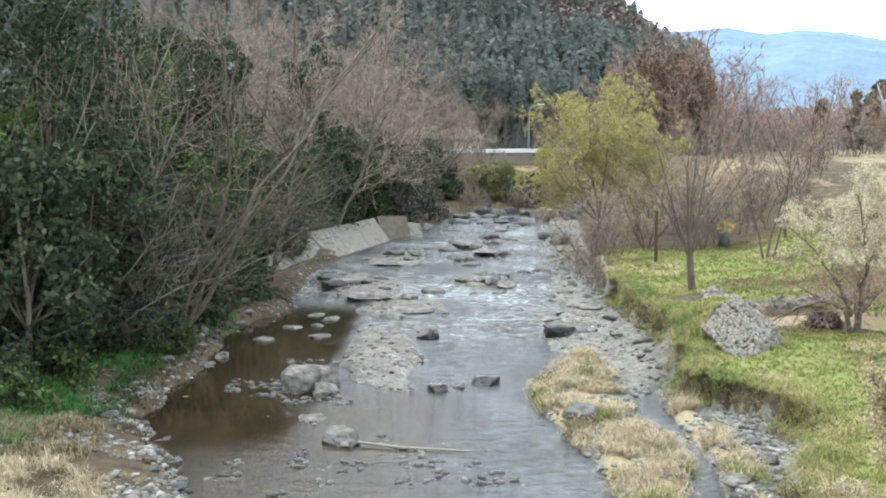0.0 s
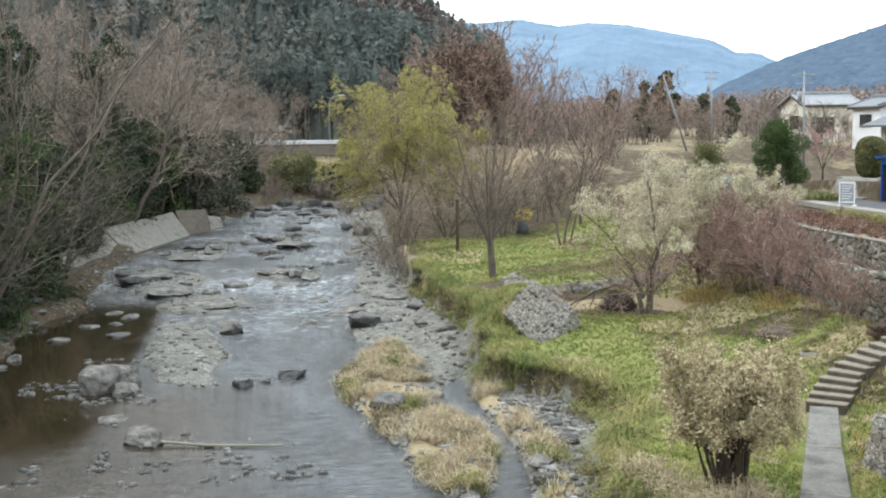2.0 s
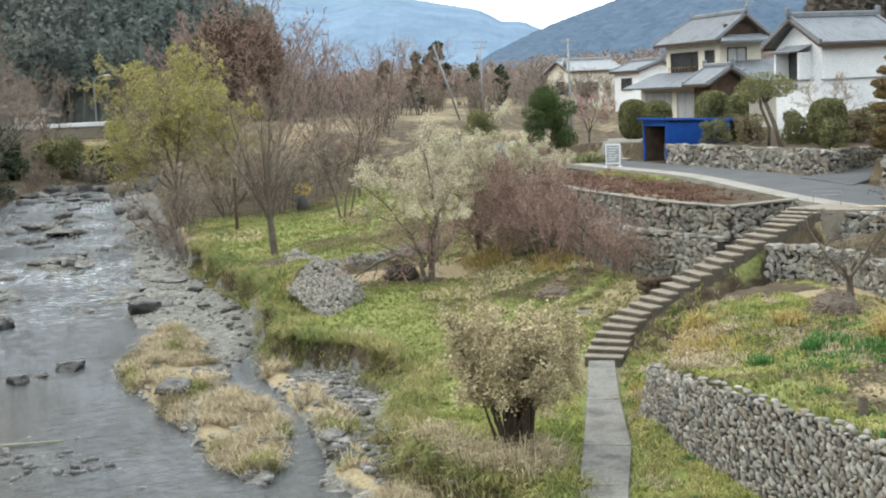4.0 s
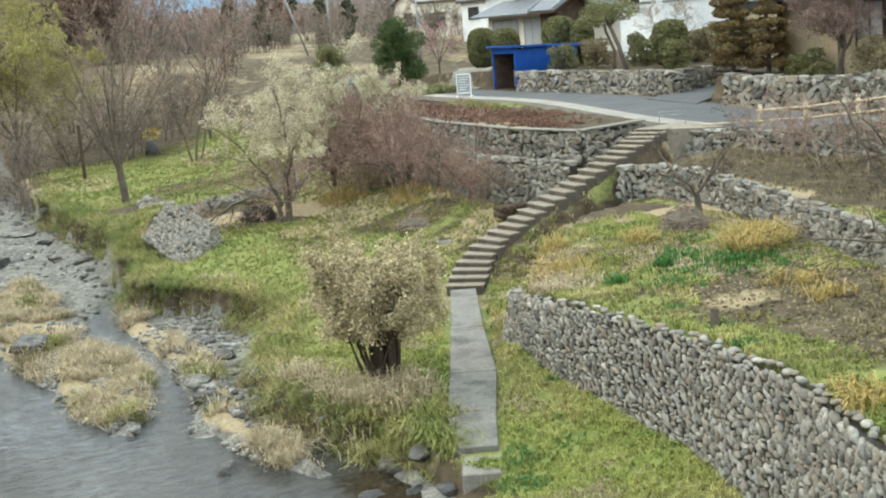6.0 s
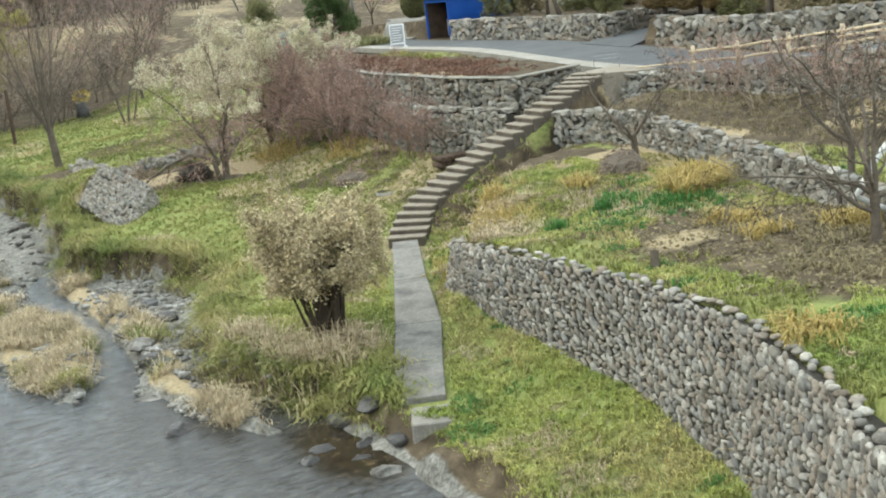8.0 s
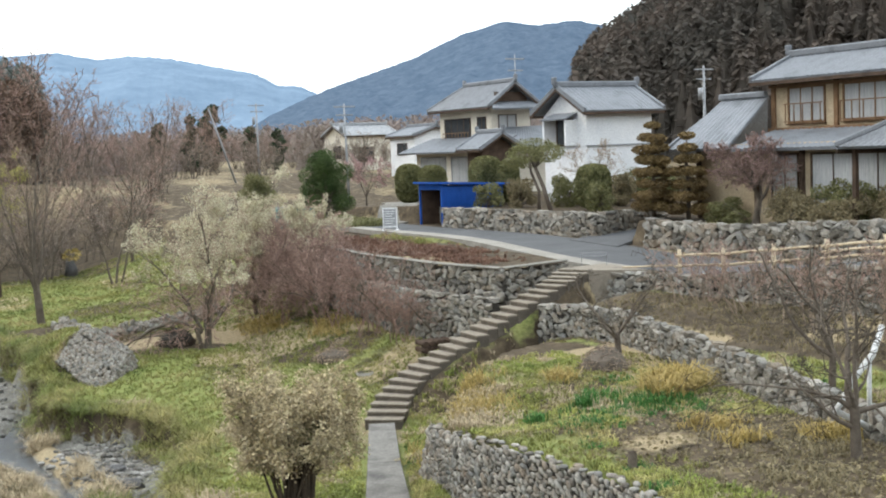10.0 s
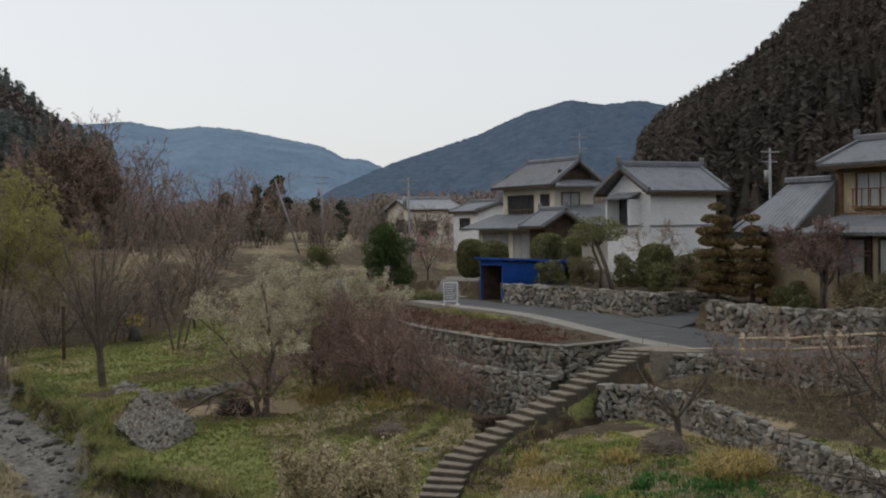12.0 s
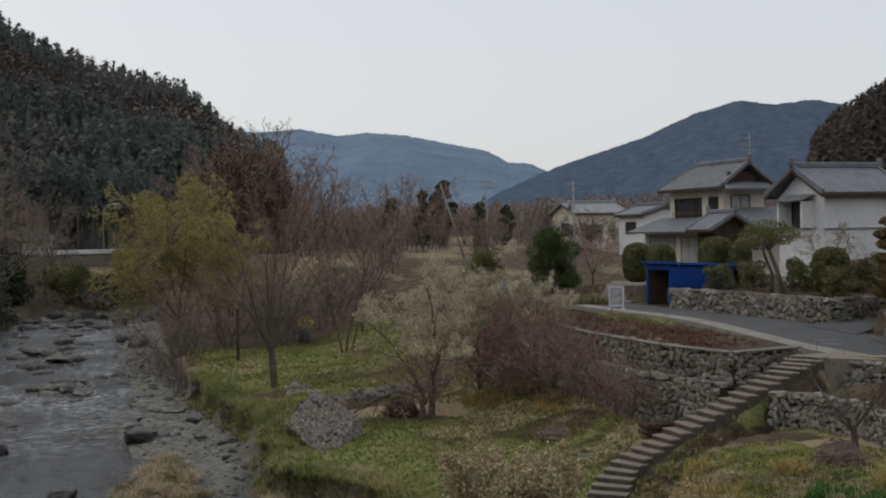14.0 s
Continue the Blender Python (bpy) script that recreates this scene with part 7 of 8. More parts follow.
sign = thing("notice_board", (30.5, 58.2, 5.33), "white-framed standing notice board at the road edge", "sign", turn=-42)
bm = bmesh.new()
for x in (-0.40, 0.34):
    box(bm, (x, -0.03, 0.0), (x + 0.06, 0.03, 1.22), 0.005)
box(bm, (-0.40, -0.03, 1.16), (0.40, 0.03, 1.23), 0.005)
box(bm, (-0.40, -0.03, 0.18), (0.40, 0.03, 0.25), 0.005)
part("frame", bm, WHITE_PAINT, sign, "white painted frame")
bm = bmesh.new()
box(bm, (-0.34, -0.012, 0.25), (0.34, 0.012, 1.16))
part("panel", bm, GREY_METAL, sign, "pale grey panel")
for k in range(6):
    bm = bmesh.new()
    box(bm, (-0.27, -0.018, 1.02 - 0.13 * k), (0.27 - 0.07 * (k % 3), -0.011, 1.06 - 0.13 * k))
    part("text_bar", bm, WHITE_PAINT, sign)
bm = bmesh.new()
for x in (-0.37, 0.37):
    box(bm, (x - 0.04, -0.35, -0.02), (x + 0.04, 0.35, 0.05), 0.005)
part("foot", bm, WHITE_PAINT, sign)

fence = thing("log_fence", (0, 0, 0), "rustic road fence of peeled pale logs", "fence")
FENCE_Y = [32.7, 30.5, 28.2, 26.0, 23.8, 21.6, 19.4]
for y in FENCE_Y:
    bm = bmesh.new()
    tube(bm, [(28.55, y, road_z(y) - 0.3), (28.55, y + 0.01, road_z(y) + 0.92)], [0.075, 0.07], 8)
    part("post", bm, FENCE_WOOD, fence)
for ya, yb in zip(FENCE_Y, FENCE_Y[1:]):
    for h, j in ((0.35, 0.0), (0.72, 0.03), (0.55, -0.05)):
        if h == 0.55 and ya > 27:
            continue
        bm = bmesh.new()
        tube(bm, [(28.47 + j, ya + 0.15, road_z(ya) + h - 0.03), (28.5 + j, (ya + yb) / 2, (road_z(ya) + road_z(yb)) / 2 + h + 0.02), (28.47 + j, yb - 0.15, road_z(yb) + h + 0.02)], [0.05, 0.045, 0.04], 7)
        part("rail", bm, FENCE_WOOD, fence)
bm = bmesh.new()
tube(bm, [(28.5, 33.0, road_z(33) + 0.35), (28.3, 35.6, road_z(35) + 0.12)], [0.04, 0.03], 6)
part("rail", bm, FENCE_WOOD, fence)
bm = bmesh.new()
tube(bm, [(27.4, 36.9, 4.8), (27.4, 36.9, 5.5), (28.2, 36.4, 5.5), (28.2, 36.4, 4.7)], [0.016] * 4, 6)
tube(bm, [(27.4, 36.9, 5.35), (28.2, 36.4, 5.35)], [0.02] * 2, 6)
handrail = tagged(new("handrail"), "short grey metal rail at the top of the steps", "handrail")
part("rail", bm, GREY_METAL, handrail)


def utility_pole(x, y, height, lean, label, arms=True, thick=0.11):
    p = thing("utility_pole", (x, y, gz(x, y) - 0.2), label, "pole", "utility poles")
    bm = bmesh.new()
    tube(bm, [(0, 0, 0), (lean * height, 0, height)], [thick, thick * 0.6], 8)
    part("mast", bm, GREY_METAL, p)
    if arms:
        for h, w in ((0.97, 0.9), (0.89, 0.7)):
            bm = bmesh.new()
            box(bm, (lean * height * h - w, -0.05, height * h - 0.05), (lean * height * h + w, 0.05, height * h + 0.05), 0.01)
            part("crossarm", bm, GREY_METAL, p)
        bm = bmesh.new()
        tube(bm, [(lean * height * 0.75 - 0.35, 0, height * 0.72), (lean * height * 0.75 - 0.35, 0, height * 0.82)], [0.17, 0.17], 8)
        part("transformer", bm, GREY_METAL, p)
    return p


utility_pole(41.3, 85.5, 8.0, -0.01, "grey concrete utility pole with crossarms by the road")
utility_pole(63, 69, 9.0, 0.0, "grey concrete utility pole behind the houses", thick=0.14)
utility_pole(42.5, 113, 7.5, -0.33, "leaning timber utility pole on the valley floor", False)
utility_pole(48.5, 122, 8.0, 0.0, "distant utility pole among brown trees", thick=0.13)
utility_pole(55.2, 82.5, 11.5, 0.0, "thin mast standing behind the farmhouse roof", True, 0.07)
utility_pole(70, 74, 6.5, 0.05, "short utility pole below the wooded hill", True, 0.12)
lamp = thing("street_lamp", (12.6, 179.5, 7.2), "tall street lamp with a bent arm on the far road", "street lamp")
bm = bmesh.new()
tube(bm, [(0, 0, 0), (0, 0, 6.2), (0.5, 0, 7.0), (1.6, 0, 7.3)], [0.14, 0.11, 0.09, 0.07], 7)
part("mast", bm, GREY_METAL, lamp)
bm = bmesh.new()
box(bm, (1.4, -0.15, 7.22), (2.3, 0.15, 7.4), 0.03)
part("lamp_head", bm, WHITE_PAINT, lamp)

# far road on its wall, beyond the bend of the river
deck = tagged(new("far_road"), "far road on a concrete retaining wall with a white guardrail", "road", kind="structure")
bm = bmesh.new()
box(bm, (-9, 178, 4.0), (26, 184, 7.45), 0.05)
part("retaining_wall", bm, STEP, deck, "dark stained retaining wall")
bm = bmesh.new()
box(bm, (-9, 177.8, 7.45), (26, 178.3, 8.05), 0.04)
part("parapet", bm, WHITE_PAINT, deck, "white parapet")
hut = thing("small_house", (0, 0, 0), "small far house with a pale hipped roof", "house")
wall_block(hut, 1.6, 6.0, 192, 196, 7.3, 9.4, CREAM)
gable_roof(hut, 1.1, 6.5, 191.5, 196.5, 9.4, 11.0, False, 1.4, PALE_CONCRETE)
hill_house = thing("hillside_house", (0, 0, 0), "white house half hidden behind the trees of the bank", "house")
wall_block(hill_house, -20.8, -17.6, 100, 104, 6.0, 15.0, PLASTER, (15.9, False))
gable_roof(hill_house, -21.2, -17.2, 99.5, 104.5, 15.0, 16.1, False)
window(hill_house, "-y", -20.2, -18.4, 13.2, 14.4, 100)
leafy("evergreen_tree", (-15.2, 83, gz(-15.2, 83)), "dark evergreen tree hiding the hillside house", 13.0, 5.5, 0.15, 745, LEAF_DARK, 0.24, 330, BARK, 24, 0.06, "evergreens on the bank")
for k in range(26):
    x, y = -7 + 1.05 * k + rng_.uniform(-0.4, 0.4), 193 + rng_.uniform(-3, 4) + 0.05 * k
    c = thing("cedar", (x, y, 7.0), "straight cedar with a bare trunk at the forest edge", "tree", "cedars at the forest edge")
    bm = bmesh.new()
    h = rng_.uniform(12, 16)
    tube(bm, [(0, 0, -0.3), (0, 0, h * 0.6), (0.1, 0, h)], [0.17, 0.13, 0.05], 6)
    part("trunk", bm, BARK_PALE, c)
    pts = clump_points(np.random.RandomState(k), [(0, 0, h * (0.55 + 0.1 * j), 1.7 - 0.3 * j, 1.7 - 0.3 * j, 1.0) for j in range(5)], 60)
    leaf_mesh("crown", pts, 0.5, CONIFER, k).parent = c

# ---- things on the meadow and terraces ----
post = tagged(raw_object("standing_post", *prisms([(0, 0, -0.2, 0.02, 0, 3.2, 0.11, 0.10)], 8), DARK_WOOD), "tall dark wooden post on the grass", "post")
post.matrix_basis = pose(13.0, 74.2, gz(13.0, 74.2))
shrine = thing("garden_ornament", (18.6, 80.5, gz(18.6, 80.5)), "dark garden stone with a small yellow-leaved shrub", "ornament")
bm = bmesh.new()
tube(bm, [(0, 0, -0.2), (0.05, 0, 0.5), (-0.05, 0, 1.0)], [0.5, 0.4, 0.25], 9)
part("stone", bm, DARK_ROCK, shrine)
leaf_mesh("foliage", clump_points(np.random.RandomState(5), [(0.1, 0, 1.4, 0.6, 0.6, 0.4)], 500), 0.12, BLADE_YELLOW, 5).parent = shrine
stump = tagged(raw_object("tree_stump", *prisms([(0, 0, -0.1, 0.01, 0.01, 0.32, 0.10, 0.09)], 9), BARK), "small weathered tree stump on the terrace", "stump")
stump.matrix_basis = pose(14.9, 18.6, gz(14.9, 18.6))
pipe = thing("water_pipe", (0, 0, 0), "pale plastic water pipe bent down across the terrace", "pipe")
bm = bmesh.new()
tube(bm, [(20.7, 17.4, 5.5), (19.95, 17.0, 5.05), (19.3, 16.95, 4.62), (19.07, 16.95, 4.3), (18.8, 16.95, 4.05), (19.4, 17.0, 3.75), (20.6, 17.1, 3.2)], [0.07] * 7, 8)
part("tube", bm, PIPE, pipe)
bm = bmesh.new()
tube(bm, [(19.95, 17.1, 3.4), (19.95, 17.1, 4.9)], [0.05] * 2, 8)
part("stay", bm, PIPE, pipe)

# heap of cobbles, steep towards the river
heap = thing("cobble_heap", (0, 0, 0), "steep wedge-shaped heap of grey river cobbles on the grass", "stone heap")
A, B, C, D, T1, T2 = (Vector(p) for p in ((10.45, 48.6, 1.9), (11.1, 44.8, 1.0), (13.4, 47.4, 1.2), (13.5, 51.4, 1.4), (11.75, 49.4, 3.2), (13.05, 47.4, 2.2)))
bm = bmesh.new()
va, vb, vc, vd, v1, v2 = (bm.verts.new(p) for p in (A, B, C, D, T1, T2))
for f in ((va, vb, v2, v1), (vb, vc, v2), (vc, vd, v1, v2), (vd, va, v1), (va, vd, vc, vb)):
    bm.faces.new(f)
bmesh.ops.recalc_face_normals(bm, faces=bm.faces)
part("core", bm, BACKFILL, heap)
rngh = random.Random(180)
cob = []
for tri, n in (((A, B, T1), 520), ((B, T2, T1), 560), ((B, C, T2), 300), ((C, D, T1), 90), ((C, T1, T2), 80), ((D, A, T1), 60)):
    nrm = (tri[1] - tri[0]).cross(tri[2] - tri[0]).normalized()
    for _ in range(n):
        u, v = rngh.random(), rngh.random()
        if u + v > 1:
            u, v = 1 - u, 1 - v
        q = tri[0] + (tri[1] - tri[0]) * u + (tri[2] - tri[0]) * v
        s = rngh.uniform(0.10, 0.19)
        cob.append(Matrix.Translation(q) @ Euler([rngh.uniform(0, 6) for _ in range(3)]).to_matrix().to_4x4() @ Matrix.Diagonal((s * 1.5, s, s * 0.8, 1)))
cob.sort(key=lambda m: m.translation.length)
lay_stones(heap, cob, 280, "cobble", "cobble_fill", shape="cobble")
field = thing("old_field_wall", (0, 0, 0), "tumbled low field wall of dark stones across the meadow", "stone wall")
FIELD_LINE = [(13.4, 60.5), (13.2, 56.5), (13.6, 55.2), (15.4, 55.8), (18.4, 57.0), (20.5, 57.6)]
rub = []
for k in range(420):
    x, y, a = along(FIELD_LINE, rngh.uniform(0, 12.6))
    u = rngh.uniform(-0.45, 0.45)
    x, y = x + u * math.sin(a), y - u * math.cos(a)
    s = rngh.uniform(0.14, 0.36)
    rub.append(Matrix.Translation((x, y, gz(x, y) + rngh.uniform(0, 0.45) * (1 - abs(u) / 0.6))) @ Euler([rngh.uniform(0, 6) for _ in range(3)]).to_matrix().to_4x4() @ Matrix.Diagonal((s * 1.3, s, s * 0.8, 1)))
lay_stones(field, rub, 260, "stone", "stone_fill")


def brush_pile(at, w, h, seed, label, mat):
    root = thing("brush_pile", at, label, "brush pile")
    rp = random.Random(seed)
    segs = []
    for _ in range(420):
        a, r = rp.uniform(0, 6.28), w * 0.5 * math.sqrt(rp.random())
        z = h * (1 - (2 * r / w) ** 2) * rp.uniform(0.2, 1)
        b = rp.uniform(0, 6.28)
        L = rp.uniform(0.2, 0.42) * w * 0.5
        x, y = r * math.cos(a), r * math.sin(a)
        segs.append((x - L * math.cos(b) / 2, y - L * math.sin(b) / 2, z + rp.uniform(-.1, .1), x + L * math.cos(b) / 2, y + L * math.sin(b) / 2, z + rp.uniform(-.1, .1), 0.015, 0.008))
    raw_object("tangle", *prisms(segs, 3), mat).parent = root
    bm = bmesh.new()
    bmesh.ops.create_icosphere(bm, subdivisions=2, radius=1, matrix=Matrix.Diagonal((w * 0.45, w * 0.45, h * 0.8, 1)))
    for v in bm.verts:
        v.co *= 1 + 0.15 * noise.noise(v.co * 3)
    part("core", bm, BACKFILL if mat is DARK_WOOD else BARK, root)
    return root


brush_pile((16.2, 51.4, gz(16.2, 51.4)), 1.7, 0.9, 181, "dark heap of cut brushwood under the plum tree", DARK_WOOD)
brush_pile((21.2, 27.6, gz(21.2, 27.6)), 1.5, 0.8, 182, "heap of grey-brown cuttings on the terrace", TWIG)
brush_pile((19.7, 42.7, gz(19.7, 42.7)), 1.6, 0.45, 183, "flat heap of tan cuttings on the grass", TWIG_TAN)
logs = thing("log_stack", (22.3, 39.3, gz(21.6, 39.3)), "low stack of dark cut logs at the wall's foot", "log stack")
for k in range(14):
    bm = bmesh.new()
    tube(bm, [(-0.9 + 0.19 * (k % 7) * 1.4, -0.9, 0.12 + 0.24 * (k // 7)), (-0.9 + 0.19 * (k % 7) * 1.4, -0.2, 0.13 + 0.24 * (k // 7))], [0.11, 0.105], 8)
    part("log", bm, DARK_WOOD, logs)
slabbit = tagged(raw_object("flat_stone", *prisms([(0, 0, 0, 0.0, 0.0, 0.1, 0.35, 0.3)], 6), PALE_CONCRETE), "pale flat stone lying on the grass", "stone")
slabbit.matrix_basis = pose(19.4, 39.5, gz(19.4, 39.5))

# concrete apron of the weir
weir = tagged(new("weir_apron"), "weathered sloping concrete bank below the weir", "weir", kind="structure")


def slab(pts, thick, label=""):
    bm = bmesh.new()
    tv = [bm.verts.new(p) for p in pts]
    bv = [bm.verts.new((p[0] - 0.3, p[1], p[2] - thick)) for p in pts]
    bm.faces.new(tv), bm.faces.new(bv[::-1])
    for j in range(len(pts)):
        bm.faces.new((tv[j], bv[j], bv[(j + 1) % len(pts)], tv[(j + 1) % len(pts)]))
    bmesh.ops.recalc_face_normals(bm, faces=bm.faces)
    bmesh.ops.bevel(bm, geom=list(bm.edges), offset=0.04, segments=1, affect="EDGES")
    part("slab", bm, RISER if "dark" in label else CONCRETE, weir, label)


slab([(-11.2, 78.7, 0.6), (-8.3, 90.0, 0.75), (-10.6, 93.0, 2.5), (-12.8, 80.5, 1.8)], 0.8)
slab([(-8.2, 90.2, 0.75), (-4.6, 104.0, 0.9), (-6.2, 108.5, 2.6), (-10.5, 93.2, 2.5)], 0.8)
slab([(-4.9, 105.5, 0.4), (-3.0, 110.0, 0.5), (-3.4, 111.5, 2.6), (-6.0, 108.8, 2.7)], 0.8, "dark stained concrete wing wall")
slab([(-2.9, 110.2, 0.3), (-1.8, 112.5, 0.3), (-2.2, 114.0, 1.7), (-3.3, 111.8, 2.0)], 0.8)

# ---- boulders and stones of the river ----
def boulder(x, y, w, d, h, mat, seed, label, sink=0.25, group="river boulders", fine=3):
    bm = bmesh.new()
    bmesh.ops.create_icosphere(bm, subdivisions=fine, radius=1.0)
    o = Vector((seed * 3.7, seed * 1.3, seed * 7.1))
    rc = random.Random(seed)
    cuts = [(*Vector([rc.gauss(0, 1) for _ in range(3)]).normalized(), rc.uniform(0.62, 0.9)) for _ in range(9)]
    for v in bm.verts:
        p = v.co.copy()
        p = p / (abs(p.x) ** 3 + abs(p.y) ** 3 + abs(p.z) ** 3) ** (1 / 3)
        for nx, ny, nz, far in cuts:
            over = p.x * nx + p.y * ny + p.z * nz - far
            if over > 0:
                p -= Vector((nx, ny, nz)) * over * 0.92
        p *= 1 + 0.16 * noise.noise(p * 1.1 + o) + 0.12 * noise.noise(p * 2.7 + o) + 0.05 * noise.noise(p * 6 + o)
        v.co = Vector((p.x * w / 2, p.y * d / 2, p.z * h / 2))
    for f in bm.faces:
        f.smooth = False
    me = bpy.data.meshes.new("boulder")
    bm.to_mesh(me)
    bm.free()
    me.materials.append(mat)
    ob = tagged(new("boulder", me), label, "boulder", group)
    ob.matrix_basis = pose(x, y, max(gz(x, y), float(water_z(y)) - 0.15) + h * (0.5 - sink), 0, 0, seed * 47 % 360)
    return ob


for k, (x, y, w, d, h, m, lab) in enumerate([
        (-5.2, 46.4, 2.4, 2.0, 1.5, BOULDER, "big pale angular boulder at the pool's edge"), (-4.6, 45.4, 1.9, 1.1, 0.7, BOULDER, "flat pale boulder beside the big one"), (-3.3, 38.0, 1.3, 1.0, 0.85, BOULDER, "rough brown boulder standing in shallow water"),
        (-4.5, 41.2, 1.1, 0.9, 0.45, BOULDER, "low mossy stone in the shallows"), (1.6, 47.0, 1.25, 0.9, 0.75, DARK_ROCK, "wet black rock in the current"), (-0.2, 45.8, 1.2, 0.8, 0.6, DARK_ROCK, "wet black rock in the current"), (0.6, 46.3, 0.7, 0.5, 0.4, DARK_ROCK, "small wet black rock in the current"),
        (5.5, 56.9, 1.5, 1.1, 0.95, DARK_ROCK, "dark grey boulder on the rock shelf"), (6.6, 57.3, 1.2, 0.8, 0.4, DARK_ROCK, "low dark rock on the shelf"), (-0.8, 57.2, 1.3, 1.0, 0.85, DARK_ROCK, "dark boulder at the gravel bar"), (1.8, 57.0, 0.6, 0.5, 0.25, DARK_ROCK, "small dark rock in the rapids"),
        (5.2, 62.4, 2.2, 1.3, 0.5, BOULDER, "brown sloping rock in the rapids"), (4.5, 39.6, 1.6, 1.2, 0.6, DARK_ROCK, "blue-grey boulder among dry grass"), (9.6, 100.5, 2.0, 1.7, 1.5, BOULDER, "round pale boulder on the far shore"), (11.2, 127, 3.4, 2.5, 2.0, BOULDER, "big beige boulder upstream"), (13.6, 126, 3.6, 2.6, 2.1, BOULDER, "big beige boulder upstream"),
        (-1.2, 33.6, 0.6, 0.4, 0.34, DARK_ROCK, "small dark stone in the shallows"), (-0.8, 33.3, 0.4, 0.3, 0.18, DARK_ROCK, "small dark stone in the shallows"), (9.2, 21.4, 0.5, 0.4, 0.25, DARK_ROCK, "wet grey stone at the bank"), (8.3, 21.9, 0.5, 0.4, 0.35, DARK_ROCK, "dark stone at the bank"), (10.0, 21.2, 0.55, 0.45, 0.3, DARK_ROCK, "wet grey stone at the bank"), (9.7, 23.3, 0.6, 0.5, 0.4, DARK_ROCK, "dark stone at the bank"), (9.3, 20.3, 0.7, 0.5, 0.35, BOULDER, "pale stone at the bank"), (6.8, 25.8, 0.9, 0.7, 0.4, DARK_ROCK, "flat dark rock just above the water"), (7.4, 24.6, 0.3, 0.25, 0.15, DARK_ROCK, "small dark stone in the shallows"), (8.8, 22.4, 0.6, 0.5, 0.35, DARK_ROCK, "wet grey stone at the bank"), (9.6, 22.0, 0.5, 0.4, 0.25, DARK_ROCK, "wet grey stone at the bank"), (10.1, 22.6, 0.7, 0.6, 0.4, DARK_ROCK, "wet grey stone at the bank"),
        (-9.8, 52.8, 1.0, 0.7, 0.5, BOULDER, "squared pale stone at the pool's bank"), (-8.6, 57, 1.2, 0.8, 0.5, BOULDER, "flat stone at the pool's bank"), (-7.6, 60.5, 1.0, 0.8, 0.4, BOULDER, "flat stone at the pool's bank")]):
    boulder(x, y, w, d, h, m, k + 1, lab)
rb = random.Random(190)
for k, (x, y, w, d) in enumerate([(-2.2, 61.5, 2.6, 1.8), (-1.0, 60.0, 1.8, 1.4), (5.6, 65.5, 2.4, 1.6), (-1.8, 65, 3.2, 2.2), (-4.2, 70, 3.2, 2.6), (-6.0, 77, 3.6, 3), (2.0, 77, 3, 2.4), (-3.6, 88, 4, 3), (3.8, 94, 3.6, 3), (7.5, 66, 2.6, 1.8), (-1.0, 100, 4, 3)]):
    boulder(x, y, w, d, 0.34, BOULDER, 300 + k, "broad flat shelf of pale river bedrock", 0.22, "rock shelves")
for k in range(190):
    y = 56 + 78 * rb.random() ** 1.2
    lo, hi = float(left_edge(np.array([y]))[0]) + 1, float(right_edge(np.array([y]))[0]) + 1.5
    x = rb.uniform(lo, hi)
    w = (0.35 + 1.3 * rb.random() ** 2) * (0.6 + y / 130)
    boulder(x, y, w, w * rb.uniform(0.5, 0.9), w * rb.uniform(0.25, 0.45), DARK_ROCK if rb.random() < 0.6 else BOULDER, 40 + k, "worn rock breaking the rapids", 0.3, "rapids rocks", 2)
for k in range(46):
    y = rb.uniform(28, 76)
    x = float(grass_edge(np.array([y]))[0]) - rb.uniform(-0.1, 2.2)
    w = rb.uniform(0.3, 0.9)
    boulder(x, y, w, w * 0.75, w * 0.5, BOULDER if rb.random() < 0.6 else DARK_ROCK, 160 + k, "loose stone along the cut bank", 0.3, "bank stones", 2)
for k in range(40):
    y = rb.uniform(30, 66)
    x = float(left_edge(np.array([y]))[0]) + rb.uniform(-1.6, 0.6)
    w = rb.uniform(0.25, 0.8)
    boulder(x, y, w, w * 0.75, w * 0.5, BOULDER if rb.random() < 0.5 else DARK_ROCK, 220 + k, "loose stone along the wooded bank", 0.3, "bank stones", 2)
for k in range(16):
    boulder(-4 + 1.15 * k + rb.uniform(-0.5, 0.5), 134 + rb.uniform(-4, 3), rb.uniform(1.2, 2.6), rb.uniform(1.0, 1.8), rb.uniform(0.8, 1.6), DARK_ROCK if k % 3 else BOULDER, 400 + k, "dark rock where the river bends out of sight", 0.25, "rapids rocks", 2)
drift = tagged(raw_object("driftwood_pole", *prisms([(-2.7, 37.5, 0.12, -1.4, 37.0, 0.07, 0.05, 0.045), (-1.4, 37.0, 0.07, 0.9, 36.5, 0.06, 0.045, 0.03)], 7), PIPE_GREY), "pale drifted pole lying in the shallow river", "pole")

